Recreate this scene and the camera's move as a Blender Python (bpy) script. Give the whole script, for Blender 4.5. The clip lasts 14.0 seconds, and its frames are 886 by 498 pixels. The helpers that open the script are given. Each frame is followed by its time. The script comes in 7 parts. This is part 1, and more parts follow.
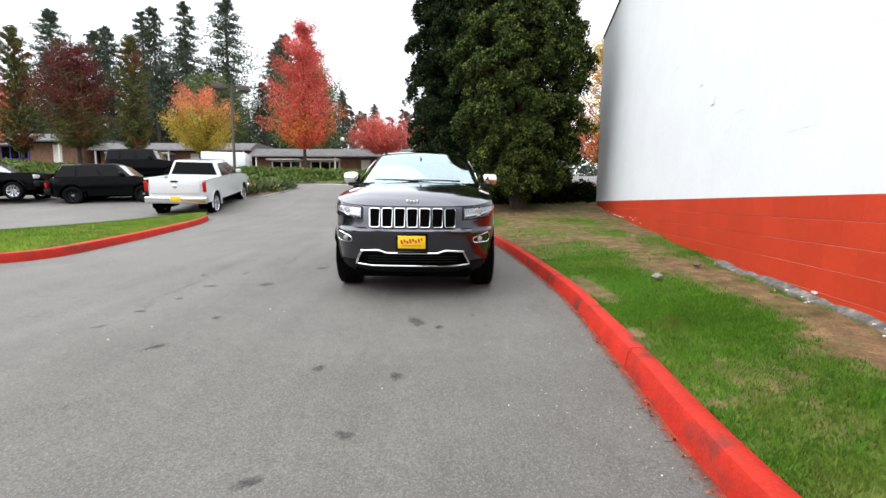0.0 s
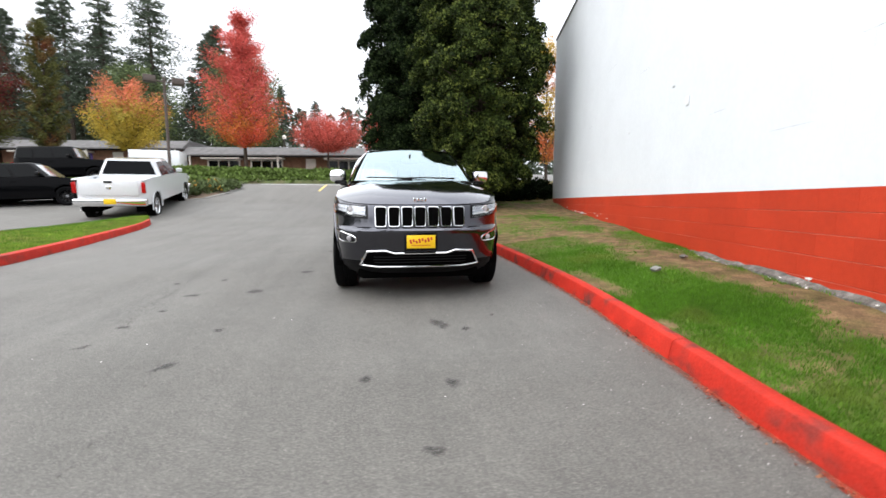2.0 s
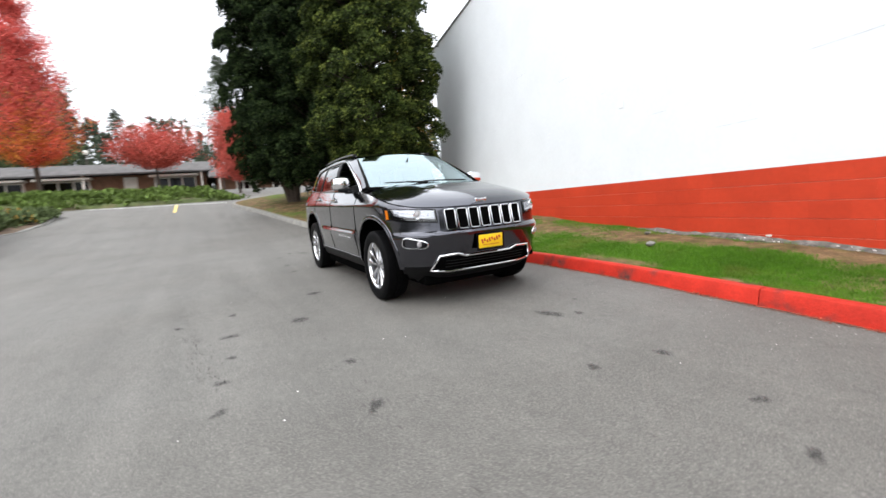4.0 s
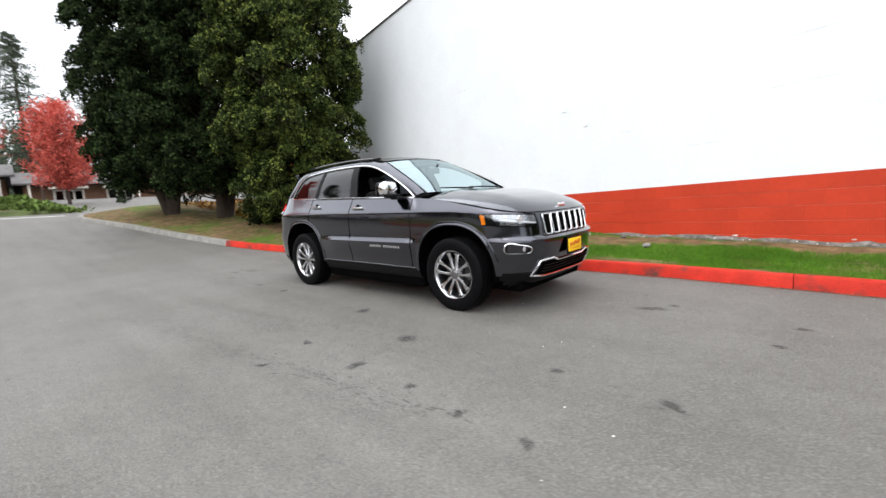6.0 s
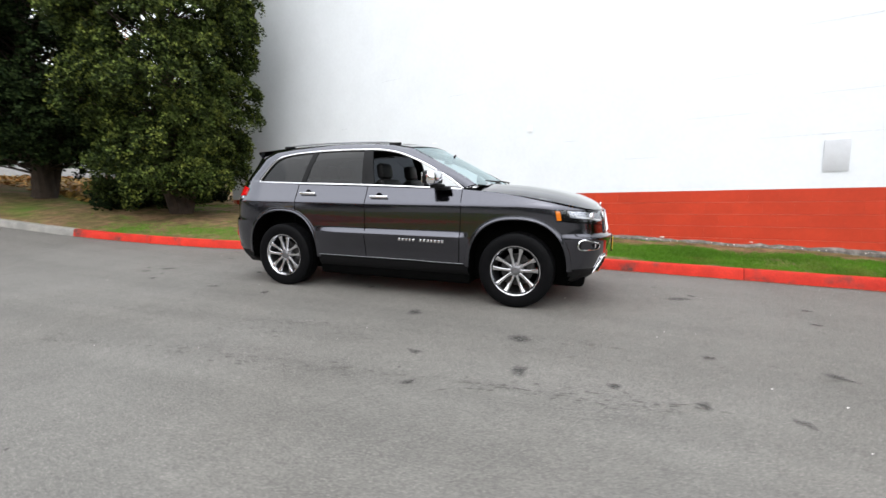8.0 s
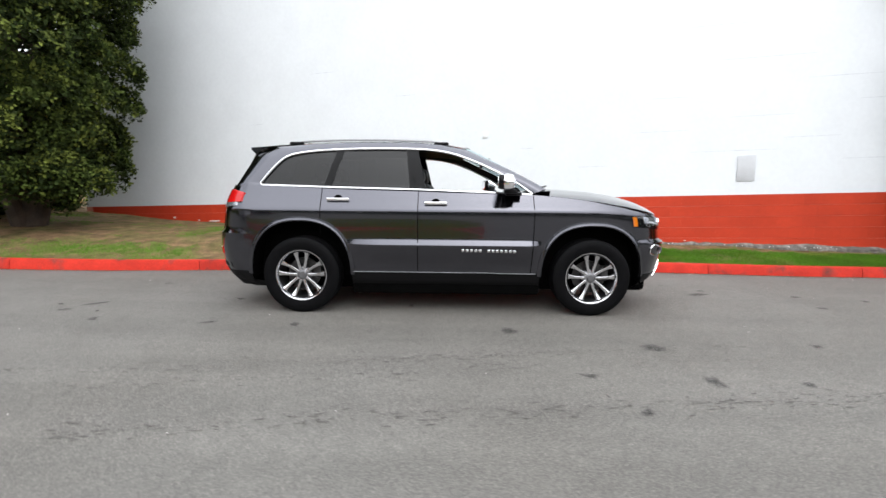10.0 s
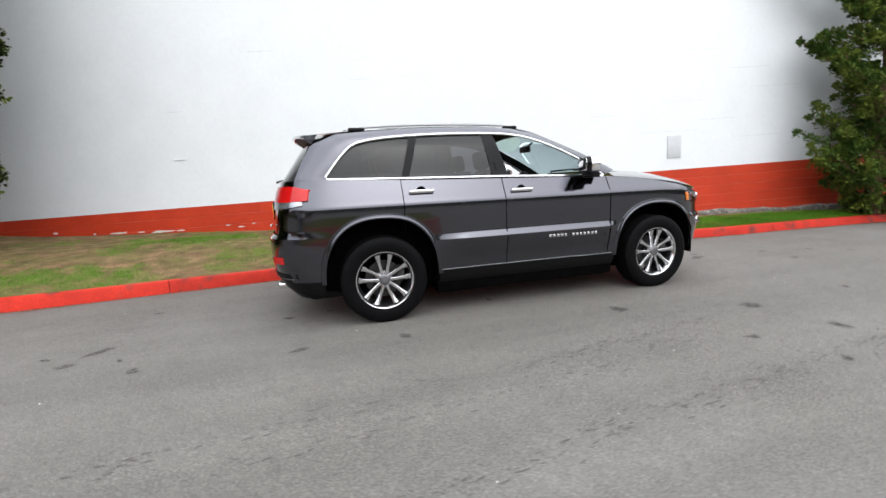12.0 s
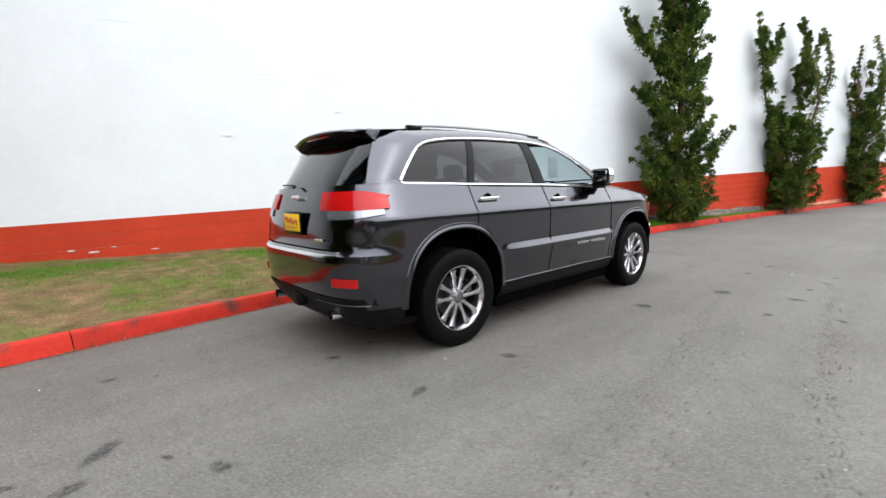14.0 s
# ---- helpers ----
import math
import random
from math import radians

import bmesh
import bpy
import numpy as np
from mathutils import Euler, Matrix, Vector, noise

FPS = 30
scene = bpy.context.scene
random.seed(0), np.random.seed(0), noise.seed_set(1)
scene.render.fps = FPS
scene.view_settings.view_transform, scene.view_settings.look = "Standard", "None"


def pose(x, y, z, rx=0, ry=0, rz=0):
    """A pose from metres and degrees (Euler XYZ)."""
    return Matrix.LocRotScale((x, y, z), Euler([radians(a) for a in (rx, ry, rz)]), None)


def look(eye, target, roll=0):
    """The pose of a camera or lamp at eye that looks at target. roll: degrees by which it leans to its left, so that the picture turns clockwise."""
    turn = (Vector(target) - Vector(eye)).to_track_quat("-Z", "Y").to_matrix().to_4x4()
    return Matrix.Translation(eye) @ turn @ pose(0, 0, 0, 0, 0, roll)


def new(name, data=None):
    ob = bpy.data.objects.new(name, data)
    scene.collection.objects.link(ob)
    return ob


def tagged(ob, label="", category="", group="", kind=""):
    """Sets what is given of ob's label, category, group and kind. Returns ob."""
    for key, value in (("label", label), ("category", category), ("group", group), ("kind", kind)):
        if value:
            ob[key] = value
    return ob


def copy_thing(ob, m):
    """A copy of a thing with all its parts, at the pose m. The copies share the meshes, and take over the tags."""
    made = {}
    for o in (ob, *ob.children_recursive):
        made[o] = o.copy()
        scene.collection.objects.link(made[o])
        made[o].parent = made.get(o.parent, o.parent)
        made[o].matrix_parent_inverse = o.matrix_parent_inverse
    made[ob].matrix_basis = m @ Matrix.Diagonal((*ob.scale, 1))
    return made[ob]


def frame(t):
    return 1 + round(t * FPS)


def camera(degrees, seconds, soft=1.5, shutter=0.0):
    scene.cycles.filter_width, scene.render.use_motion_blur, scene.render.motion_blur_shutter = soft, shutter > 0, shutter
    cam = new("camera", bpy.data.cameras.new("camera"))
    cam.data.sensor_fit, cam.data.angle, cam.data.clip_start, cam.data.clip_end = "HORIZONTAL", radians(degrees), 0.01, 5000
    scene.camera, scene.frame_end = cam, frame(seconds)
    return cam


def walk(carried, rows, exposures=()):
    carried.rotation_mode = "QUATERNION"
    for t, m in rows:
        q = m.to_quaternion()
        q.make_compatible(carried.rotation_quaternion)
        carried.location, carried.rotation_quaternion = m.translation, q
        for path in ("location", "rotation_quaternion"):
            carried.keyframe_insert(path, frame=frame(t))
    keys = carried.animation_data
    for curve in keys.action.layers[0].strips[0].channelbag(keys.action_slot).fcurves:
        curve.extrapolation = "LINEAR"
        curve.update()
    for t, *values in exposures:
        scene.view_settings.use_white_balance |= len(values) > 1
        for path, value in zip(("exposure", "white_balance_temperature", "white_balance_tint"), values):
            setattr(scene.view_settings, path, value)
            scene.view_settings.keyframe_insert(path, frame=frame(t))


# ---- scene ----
cam = camera(91.4, 14.0, soft=1.5, shutter=0.45)

EXPOSURE = 1.0
# The road falls 3 percent towards +x; the path is given in the frame of the parked car.
SLOPE = pose(0, 0, 0, 0, 1.77, 0)
PATH = [
    (0, (6.881, 0.32, 1.188), (4.901, 0.324, 0.911), 0.6),
    (0.5, (6.856, 0.322, 1.179), (4.879, 0.335, 0.88), 0.5),
    (1, (6.779, 0.301, 1.163), (4.799, 0.238, 0.894), 0.7),
    (1.5, (6.734, 0.08, 1.144), (4.751, 0.151, 0.895), 2.5),
    (2, (6.711, -0.352, 1.164), (4.748, -0.091, 0.885), 0.1),
    (2.5, (6.559, -0.85, 1.166), (4.618, -0.468, 0.869), -1.1),
    (3, (6.45, -1.408, 1.165), (4.578, -0.756, 0.899), -2.5),
    (3.5, (6.254, -1.978, 1.134), (4.452, -1.163, 0.836), -3.5),
    (4, (6.003, -2.511, 1.159), (4.258, -1.571, 0.892), -3.9),
    (4.2, (5.916, -2.742, 1.172), (4.25, -1.672, 0.893), -5.0),
    (6.3, (4.11, -4.484, 1.211), (2.862, -2.941, 0.96), -2.6),
    (6.5, (3.913, -4.629, 1.205), (2.751, -3.021, 0.949), -2.1),
    (7, (3.391, -4.891, 1.199), (2.365, -3.195, 0.933), -1.8),
    (7.5, (2.849, -5.086, 1.217), (1.936, -3.326, 0.958), 0.8),
    (8, (2.291, -5.241, 1.227), (1.597, -3.387, 0.944), 0.2),
    (8.2, (2.059, -5.265, 1.208), (1.416, -3.394, 0.911), -0.1),
    (10.3, (-0.288, -5.161, 1.248), (-0.237, -3.179, 0.99), -0.4),
    (10.5, (-0.511, -5.102, 1.262), (-0.408, -3.128, 0.957), -1.1),
    (11, (-0.995, -5.016, 1.246), (-0.698, -3.054, 1.0), -0.8),
    (11.5, (-1.51, -4.894, 1.241), (-1.031, -2.971, 0.967), -1.9),
    (12, (-1.997, -4.668, 1.236), (-1.448, -2.77, 0.922), -2.6),
    (12.5, (-2.528, -4.435, 1.245), (-1.745, -2.627, 0.904), -4.0),
    (13, (-2.96, -4.058, 1.23), (-2.073, -2.285, 0.966), -3.7),
    (13.5, (-3.367, -3.776, 1.262), (-2.212, -2.164, 1.0), -3.8),
    (14, (-3.73, -3.35, 1.217), (-2.431, -1.852, 0.953), -1.9),
]
walk(cam, [(t, SLOPE @ look(eye, target, roll)) for t, eye, target, roll in PATH], [(0.0, EXPOSURE), (4.2, EXPOSURE), (6.5, EXPOSURE - 0.04), (11.0, EXPOSURE - 0.09), (14.0, EXPOSURE - 0.09)])

# ---- world and light ----
world = bpy.data.worlds.new("overcast_sky")
scene.world = world
world.use_nodes = True
wn, wl = world.node_tree.nodes, world.node_tree.links
wn.clear()
sky = wn.new("ShaderNodeTexSky")
sky.sky_type, sky.sun_disc = "NISHITA", False
sky.sun_elevation, sky.sun_rotation = radians(48), radians(163)
sky.dust_density = 4.0
grey = wn.new("ShaderNodeHueSaturation")
grey.inputs["Saturation"].default_value = 0.12
cloud = wn.new("ShaderNodeMix")
cloud.data_type = "RGBA"
cloud.inputs[0].default_value = 0.75
cloud.inputs[7].default_value = (8.75, 9.15, 9.75, 1)
back = wn.new("ShaderNodeBackground")
back.inputs["Strength"].default_value = 0.15
wout = wn.new("ShaderNodeOutputWorld")
wl.new(sky.outputs[0], grey.inputs["Color"])
wl.new(grey.outputs[0], cloud.inputs[6])
# an overcast dome: three times as bright overhead as at the horizon
dome = wn.new("ShaderNodeTexCoord")
height = wn.new("ShaderNodeSeparateXYZ")
shade = wn.new("ShaderNodeMapRange")
shade.inputs["From Min"].default_value, shade.inputs["From Max"].default_value = 0.0, 1.0
shade.inputs["To Min"].default_value, shade.inputs["To Max"].default_value = 0.60, 1.40
domed = wn.new("ShaderNodeMix")
domed.data_type, domed.blend_type = "RGBA", "MULTIPLY"
domed.inputs[0].default_value = 1.0
wl.new(dome.outputs["Generated"], height.inputs[0])
wl.new(height.outputs["Z"], shade.inputs["Value"])
wl.new(cloud.outputs[2], domed.inputs[6])
wl.new(shade.outputs[0], domed.inputs[7])
wl.new(domed.outputs[2], back.inputs["Color"])
wl.new(back.outputs[0], wout.inputs["Surface"])
sun_data = bpy.data.lights.new("sun", "SUN")
sun_data.energy, sun_data.angle, sun_data.color = 0.8, radians(110), (1.0, 0.97, 0.92)
sun = new("sun", sun_data)
sun.matrix_world = look((0, 0, 0), (-0.22, 0.72, -0.85))


# ---- materials ----
def material(name, color, rough=0.6, metal=0.0, vary=0.15, scale=6.0, bump=0.0, bump_scale=60.0, second=None, second_scale=1.2,
             second_at=0.5, coat=0.0, spec=0.5, per_object=0.0, per_island=0.0, coat_ior=1.5, coat_rough=0.03):
    """A surface with variation at two scales, and a second colour in patches where one is given."""
    m = bpy.data.materials.new(name)
    m.use_nodes = True
    n, l = m.node_tree.nodes, m.node_tree.links
    b = n["Principled BSDF"]
    b.inputs["Roughness"].default_value, b.inputs["Metallic"].default_value = rough, metal
    b.inputs["Specular IOR Level"].default_value = spec
    b.inputs["Coat Weight"].default_value, b.inputs["Coat Roughness"].default_value = coat, coat_rough
    b.inputs["Coat IOR"].default_value = coat_ior
    geo = n.new("ShaderNodeNewGeometry")

    def noise_at(s, detail=4.0):
        t = n.new("ShaderNodeTexNoise")
        t.inputs["Scale"].default_value, t.inputs["Detail"].default_value = s, detail
        l.new(geo.outputs["Position"], t.inputs["Vector"])
        return t.outputs["Fac"]

    def mixed(a, bcol, fac, how="MIX"):
        x = n.new("ShaderNodeMix")
        x.data_type, x.blend_type = "RGBA", how
        for sock, v in ((x.inputs[6], a), (x.inputs[7], bcol), (x.inputs[0], fac)):
            if isinstance(v, (tuple, float, int)):
                sock.default_value = (*v, 1) if isinstance(v, tuple) and len(v) == 3 else v
            else:
                l.new(v, sock)
        return x.outputs[2]

    def ramp(v, a, bb):
        r = n.new("ShaderNodeMapRange")
        r.inputs["From Min"].default_value, r.inputs["From Max"].default_value = a, bb
        l.new(v, r.inputs["Value"])
        return r.outputs["Result"]

    col = color
    if second:
        col = mixed(col, second, ramp(noise_at(second_scale, 6.0), second_at - 0.08, second_at + 0.08))
    if vary:
        lo, hi = tuple(1 - vary for _ in range(3)), tuple(1 + vary for _ in range(3))
        v1 = mixed(lo, hi, ramp(noise_at(scale), 0.3, 0.7))
        v2 = mixed(lo, hi, ramp(noise_at(scale * 9, 2.0), 0.3, 0.7))
        col = mixed(mixed(col, v1, 1.0, "MULTIPLY"), v2, 0.7, "MULTIPLY")
    for amount, source in ((per_object, "object"), (per_island, "island")):
        if amount:
            r = n.new("ShaderNodeObjectInfo").outputs["Random"] if source == "object" else geo.outputs["Random Per Island"]
            col = mixed(col, mixed(tuple(1 - amount for _ in range(3)), tuple(1 + amount for _ in range(3)), r), 1.0, "MULTIPLY")
    if isinstance(col, tuple):
        b.inputs["Base Color"].default_value = (*col, 1)
    else:
        l.new(col, b.inputs["Base Color"])
    if bump:
        bp = n.new("ShaderNodeBump")
        bp.inputs["Strength"].default_value, bp.inputs["Distance"].default_value = bump, 0.01
        l.new(noise_at(bump_scale, 3.0), bp.inputs["Height"])
        l.new(bp.outputs[0], b.inputs["Normal"])
    return m


def glass(name, tint, base=0.06, sheen=(1.0, 1.0, 1.0)):
    """A thin pane: tinted see-through, with a gloss that grows towards grazing angles."""
    m = bpy.data.materials.new(name)
    m.use_nodes = True
    n, l = m.node_tree.nodes, m.node_tree.links
    n.clear()
    out, mix = n.new("ShaderNodeOutputMaterial"), n.new("ShaderNodeMixShader")
    clear, gloss, face = n.new("ShaderNodeBsdfTransparent"), n.new("ShaderNodeBsdfGlossy"), n.new("ShaderNodeLayerWeight")
    power, spread = n.new("ShaderNodeMath"), n.new("ShaderNodeMath")
    clear.inputs[0].default_value = (*tint, 1)
    gloss.inputs["Roughness"].default_value = 0.0
    gloss.inputs["Color"].default_value = (*sheen, 1)
    power.operation, power.inputs[1].default_value = "POWER", 4.0
    spread.operation, spread.inputs[1].default_value, spread.inputs[2].default_value = "MULTIPLY_ADD", 1 - base, base
    face.inputs["Blend"].default_value = 0.5
    l.new(face.outputs["Facing"], power.inputs[0])
    l.new(power.outputs[0], spread.inputs[0])
    l.new(spread.outputs[0], mix.inputs[0])
    l.new(clear.outputs[0], mix.inputs[1])
    l.new(gloss.outputs[0], mix.inputs[2])
    l.new(mix.outputs[0], out.inputs[0])
    return m


def lens(name, color, weight=0.25, coat=1.0, spec=0.5):
    m = material(name, color, 0.05, vary=0.0, coat=coat, spec=spec)
    m.node_tree.nodes["Principled BSDF"].inputs["Transmission Weight"].default_value = weight
    return m


M = {
    "paint": material("granite_metallic_paint", (0.068, 0.069, 0.082), 0.15, 1.0, 0.18, 420.0, coat=1.0, spec=0.5, coat_ior=1.40, coat_rough=0.02),
    "chrome": material("chrome", (0.88, 0.88, 0.90), 0.10, 1.0, 0.0),
    "alloy": material("machined_alloy", (0.66, 0.66, 0.68), 0.16, 1.0, 0.05, 40.0),
    "barrel": material("wheel_barrel", (0.10, 0.10, 0.105), 0.35, 0.9, 0.1, 30.0),
    "plastic": material("black_plastic", (0.0045, 0.0045, 0.005), 0.5, 0.0, 0.15, 60.0, 0.1, 400.0, spec=0.14),
    "gloss_black": material("gloss_black", (0.003, 0.003, 0.0035), 0.10, 0.0, 0.0, spec=0.22),
    "rubber": material("tyre_rubber", (0.0032, 0.0032, 0.0036), 0.55, 0.0, 0.2, 20.0, 0.15, 120.0, spec=0.05),
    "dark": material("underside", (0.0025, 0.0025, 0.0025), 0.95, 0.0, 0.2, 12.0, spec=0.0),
    "steel": material("brake_steel", (0.05, 0.049, 0.048), 0.4, 0.9, 0.15, 30.0),
    "trim": material("cabin_trim", (0.008, 0.008, 0.008), 0.7, 0.0, 0.15, 25.0, 0.1, 200.0, spec=0.15),
    "leather": material("black_leather", (0.009, 0.009, 0.009), 0.55, 0.0, 0.15, 25.0, 0.15, 160.0, spec=0.2),
    "yellow": material("yellow_plate", (0.85, 0.55, 0.01), 0.45, 0.0, 0.04, 30.0),
    "red_ink": material("red_ink", (0.45, 0.03, 0.02), 0.5, 0.0, 0.05, 30.0),
    "white_mark": material("white_marking", (0.75, 0.75, 0.72), 0.6, 0.0, 0.15, 12.0),
    "yellow_mark": material("yellow_marking", (0.62, 0.45, 0.12), 0.7, 0.0, 0.2, 10.0),
    "tint": glass("tinted_glass", (0.055, 0.060, 0.068), 0.028),
    "clear": glass("clear_glass", (0.62, 0.76, 0.78), 0.28, (0.80, 0.95, 0.98)),
    "red_lens": lens("red_lens", (0.52, 0.008, 0.008), 0.25, 0.15, 0.25),
    "amber": lens("amber_lens", (0.85, 0.22, 0.01)),
    "white_lens": lens("white_lens", (0.75, 0.76, 0.78), 0.4),
    "asphalt": None,
    "kerb_clean": material("red_kerb_paint_fresh", (0.42, 0.024, 0.013), 0.6, 0.0, 0.16, 5.0, 0.45, 70.0, (0.20, 0.036, 0.028), 3.4, 0.66, per_object=0.08, spec=0.15),
    "kerb_red": material("red_kerb_paint", (0.42, 0.024, 0.013), 0.6, 0.0, 0.16, 5.0, 0.45, 70.0, (0.085, 0.036, 0.030), 3.4, 0.615, per_object=0.08, spec=0.15),
    "kerb_grey": material("grey_concrete", (0.175, 0.168, 0.155), 0.85, 0.0, 0.18, 5.0, 0.35, 70.0, (0.20, 0.19, 0.17), 2.0, 0.58, per_object=0.1),
    "wall_white": material("white_painted_block", (0.685, 0.71, 0.735), 0.55, 0.0, 0.025, 1.5, 0.25, 90.0),
    "wall_red": material("red_painted_block", (0.46, 0.042, 0.016), 0.55, 0.0, 0.07, 2.0, 0.3, 90.0, per_object=0.05, per_island=0.05, spec=0.18),
    "red_joint": material("painted_red_joint", (0.72, 0.30, 0.22), 0.7, 0.0, 0.10, 3.0, second=(0.52, 0.09, 0.05), second_scale=0.6, second_at=0.5),
    "white_joint": material("painted_white_joint", (0.685, 0.71, 0.735), 0.7, 0.0, 0.03, 3.0),
    "chip": material("white_chip", (0.62, 0.60, 0.57), 0.8, 0.0, 0.2, 30.0),
    "patch_grey": material("grey_patch_paint", (0.50, 0.51, 0.53), 0.6, 0.0, 0.04, 8.0),
    "patch_pale": material("pale_filler", (0.76, 0.77, 0.785), 0.6, 0.0, 0.06, 8.0),
    "footing": material("bare_footing", (0.10, 0.09, 0.078), 0.9, 0.0, 0.4, 14.0, 1.0, 40.0, (0.19, 0.175, 0.16), 9.0, 0.56),
    "grass": material("grass_blades", (0.072, 0.168, 0.011), 0.7, 0.0, 0.2, 1.5, per_island=0.35, second=(0.125, 0.165, 0.025), second_scale=1.3, second_at=0.62, spec=0.15),
    "soil": material("bark_soil", (0.10, 0.065, 0.040), 0.95, 0.0, 0.3, 4.0, 0.6, 40.0),
    "bark": material("tree_bark", (0.045, 0.031, 0.022), 0.9, 0.0, 0.3, 6.0, 0.8, 30.0),
    # Darker inner, paler outer leaves: shade and light painted into the crowns.
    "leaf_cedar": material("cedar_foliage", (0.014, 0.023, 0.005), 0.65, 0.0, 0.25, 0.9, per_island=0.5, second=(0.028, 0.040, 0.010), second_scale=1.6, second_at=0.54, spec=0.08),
    "leaf_cedar_lit": material("cedar_lit_tips", (0.110, 0.132, 0.026), 0.65, 0.0, 0.25, 1.2, per_island=0.45, second=(0.055, 0.078, 0.017), second_scale=2.2, second_at=0.48, spec=0.08),
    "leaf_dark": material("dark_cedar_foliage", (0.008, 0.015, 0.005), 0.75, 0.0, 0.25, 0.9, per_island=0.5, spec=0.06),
    "leaf_dark_lit": material("dark_cedar_lit_tips", (0.028, 0.044, 0.014), 0.75, 0.0, 0.25, 0.9, per_island=0.5, spec=0.06),
    "juniper_bark": material("reddish_bark", (0.120, 0.062, 0.040), 0.9, 0.0, 0.3, 6.0, 0.8, 30.0),
    "leaf_juniper": material("juniper_foliage", (0.036, 0.066, 0.011), 0.65, 0.0, 0.25, 1.5, per_island=0.5, second=(0.120, 0.160, 0.028), second_scale=2.6, second_at=0.54, spec=0.08),
    "leaf_red": material("red_autumn_leaves", (0.52, 0.085, 0.068), 0.6, 0.0, 0.2, 0.5, per_island=0.20, second=(0.58, 0.12, 0.10), second_scale=0.5, second_at=0.50, spec=0.08),
    "leaf_pink": material("salmon_autumn_leaves", (0.52, 0.105, 0.080), 0.6, 0.0, 0.2, 0.5, per_island=0.20, spec=0.08),
    "leaf_gold": material("golden_autumn_leaves", (0.44, 0.31, 0.05), 0.6, 0.0, 0.2, 0.4, per_island=0.20, second=(0.55, 0.14, 0.05), second_scale=0.3, second_at=0.52, spec=0.08),
    "leaf_orange": material("orange_autumn_leaves", (0.55, 0.20, 0.035), 0.6, 0.0, 0.2, 0.5, per_island=0.20, second=(0.58, 0.10, 0.05), second_scale=0.5, second_at=0.52, spec=0.08),
    "leaf_coral": material("coral_autumn_leaves", (0.62, 0.20, 0.11), 0.6, 0.0, 0.2, 0.5, per_island=0.20, spec=0.08),
    "leaf_plum": material("plum_leaves", (0.125, 0.024, 0.024), 0.6, 0.0, 0.2, 0.6, per_island=0.45, second=(0.085, 0.058, 0.032), second_scale=0.35, second_at=0.55, spec=0.08),
    "leaf_olive": material("olive_leaves", (0.095, 0.098, 0.030), 0.6, 0.0, 0.2, 0.6, per_island=0.45, second=(0.20, 0.065, 0.035), second_scale=0.5, second_at=0.6, spec=0.08),
    "leaf_yellow": material("yellow_autumn_leaves", (0.46, 0.33, 0.050), 0.6, 0.0, 0.2, 0.5, per_island=0.20, second=(0.36, 0.30, 0.06), second_scale=0.5, second_at=0.55, spec=0.08),
    "leaf_fir": material("fir_needles", (0.070, 0.088, 0.060), 0.7, 0.0, 0.25, 0.3, per_island=0.45, spec=0.08),
    "leaf_green": material("green_leaves", (0.100, 0.130, 0.055), 0.65, 0.0, 0.25, 0.4, per_island=0.4, spec=0.08),
    "leaf_ivy": material("ivy_leaves", (0.115, 0.165, 0.042), 0.6, 0.0, 0.25, 0.6, per_island=0.45, spec=0.08),
    "roofing": material("grey_shingle", (0.105, 0.10, 0.098), 0.9, 0.0, 0.2, 2.0, 0.4, 40.0),
    "brown_brick": material("brown_wall", (0.20, 0.105, 0.065), 0.85, 0.0, 0.2, 3.0, 0.3, 40.0),
    "cream": material("cream_paint", (0.68, 0.64, 0.58), 0.6, 0.0, 0.08, 3.0),
    "white_paint": material("white_vehicle_paint", (0.74, 0.75, 0.77), 0.3, 0.0, 0.03, 20.0, coat=1.0),
    "black_paint": material("black_vehicle_paint", (0.0022, 0.0022, 0.0027), 0.06, 0.0, 0.0, spec=0.08),
    "pole": material("brown_pole", (0.085, 0.065, 0.055), 0.6, 0.3, 0.15, 8.0),
    "blue_paint": material("violet_paint", (0.10, 0.07, 0.30), 0.6, 0.0, 0.1, 8.0),
    "stone": material("stone", (0.24, 0.23, 0.21), 0.9, 0.0, 0.2, 10.0, 0.5, 40.0, per_object=0.3),
    "crack": material("crack_line", (0.082, 0.077, 0.070), 0.9, 0.0, 0.3, 14.0, 0.3, 150.0),
    "stain": material("oil_stain", (0.030, 0.029, 0.028), 0.8, 0.0, 0.3, 14.0, 0.3, 150.0),
}


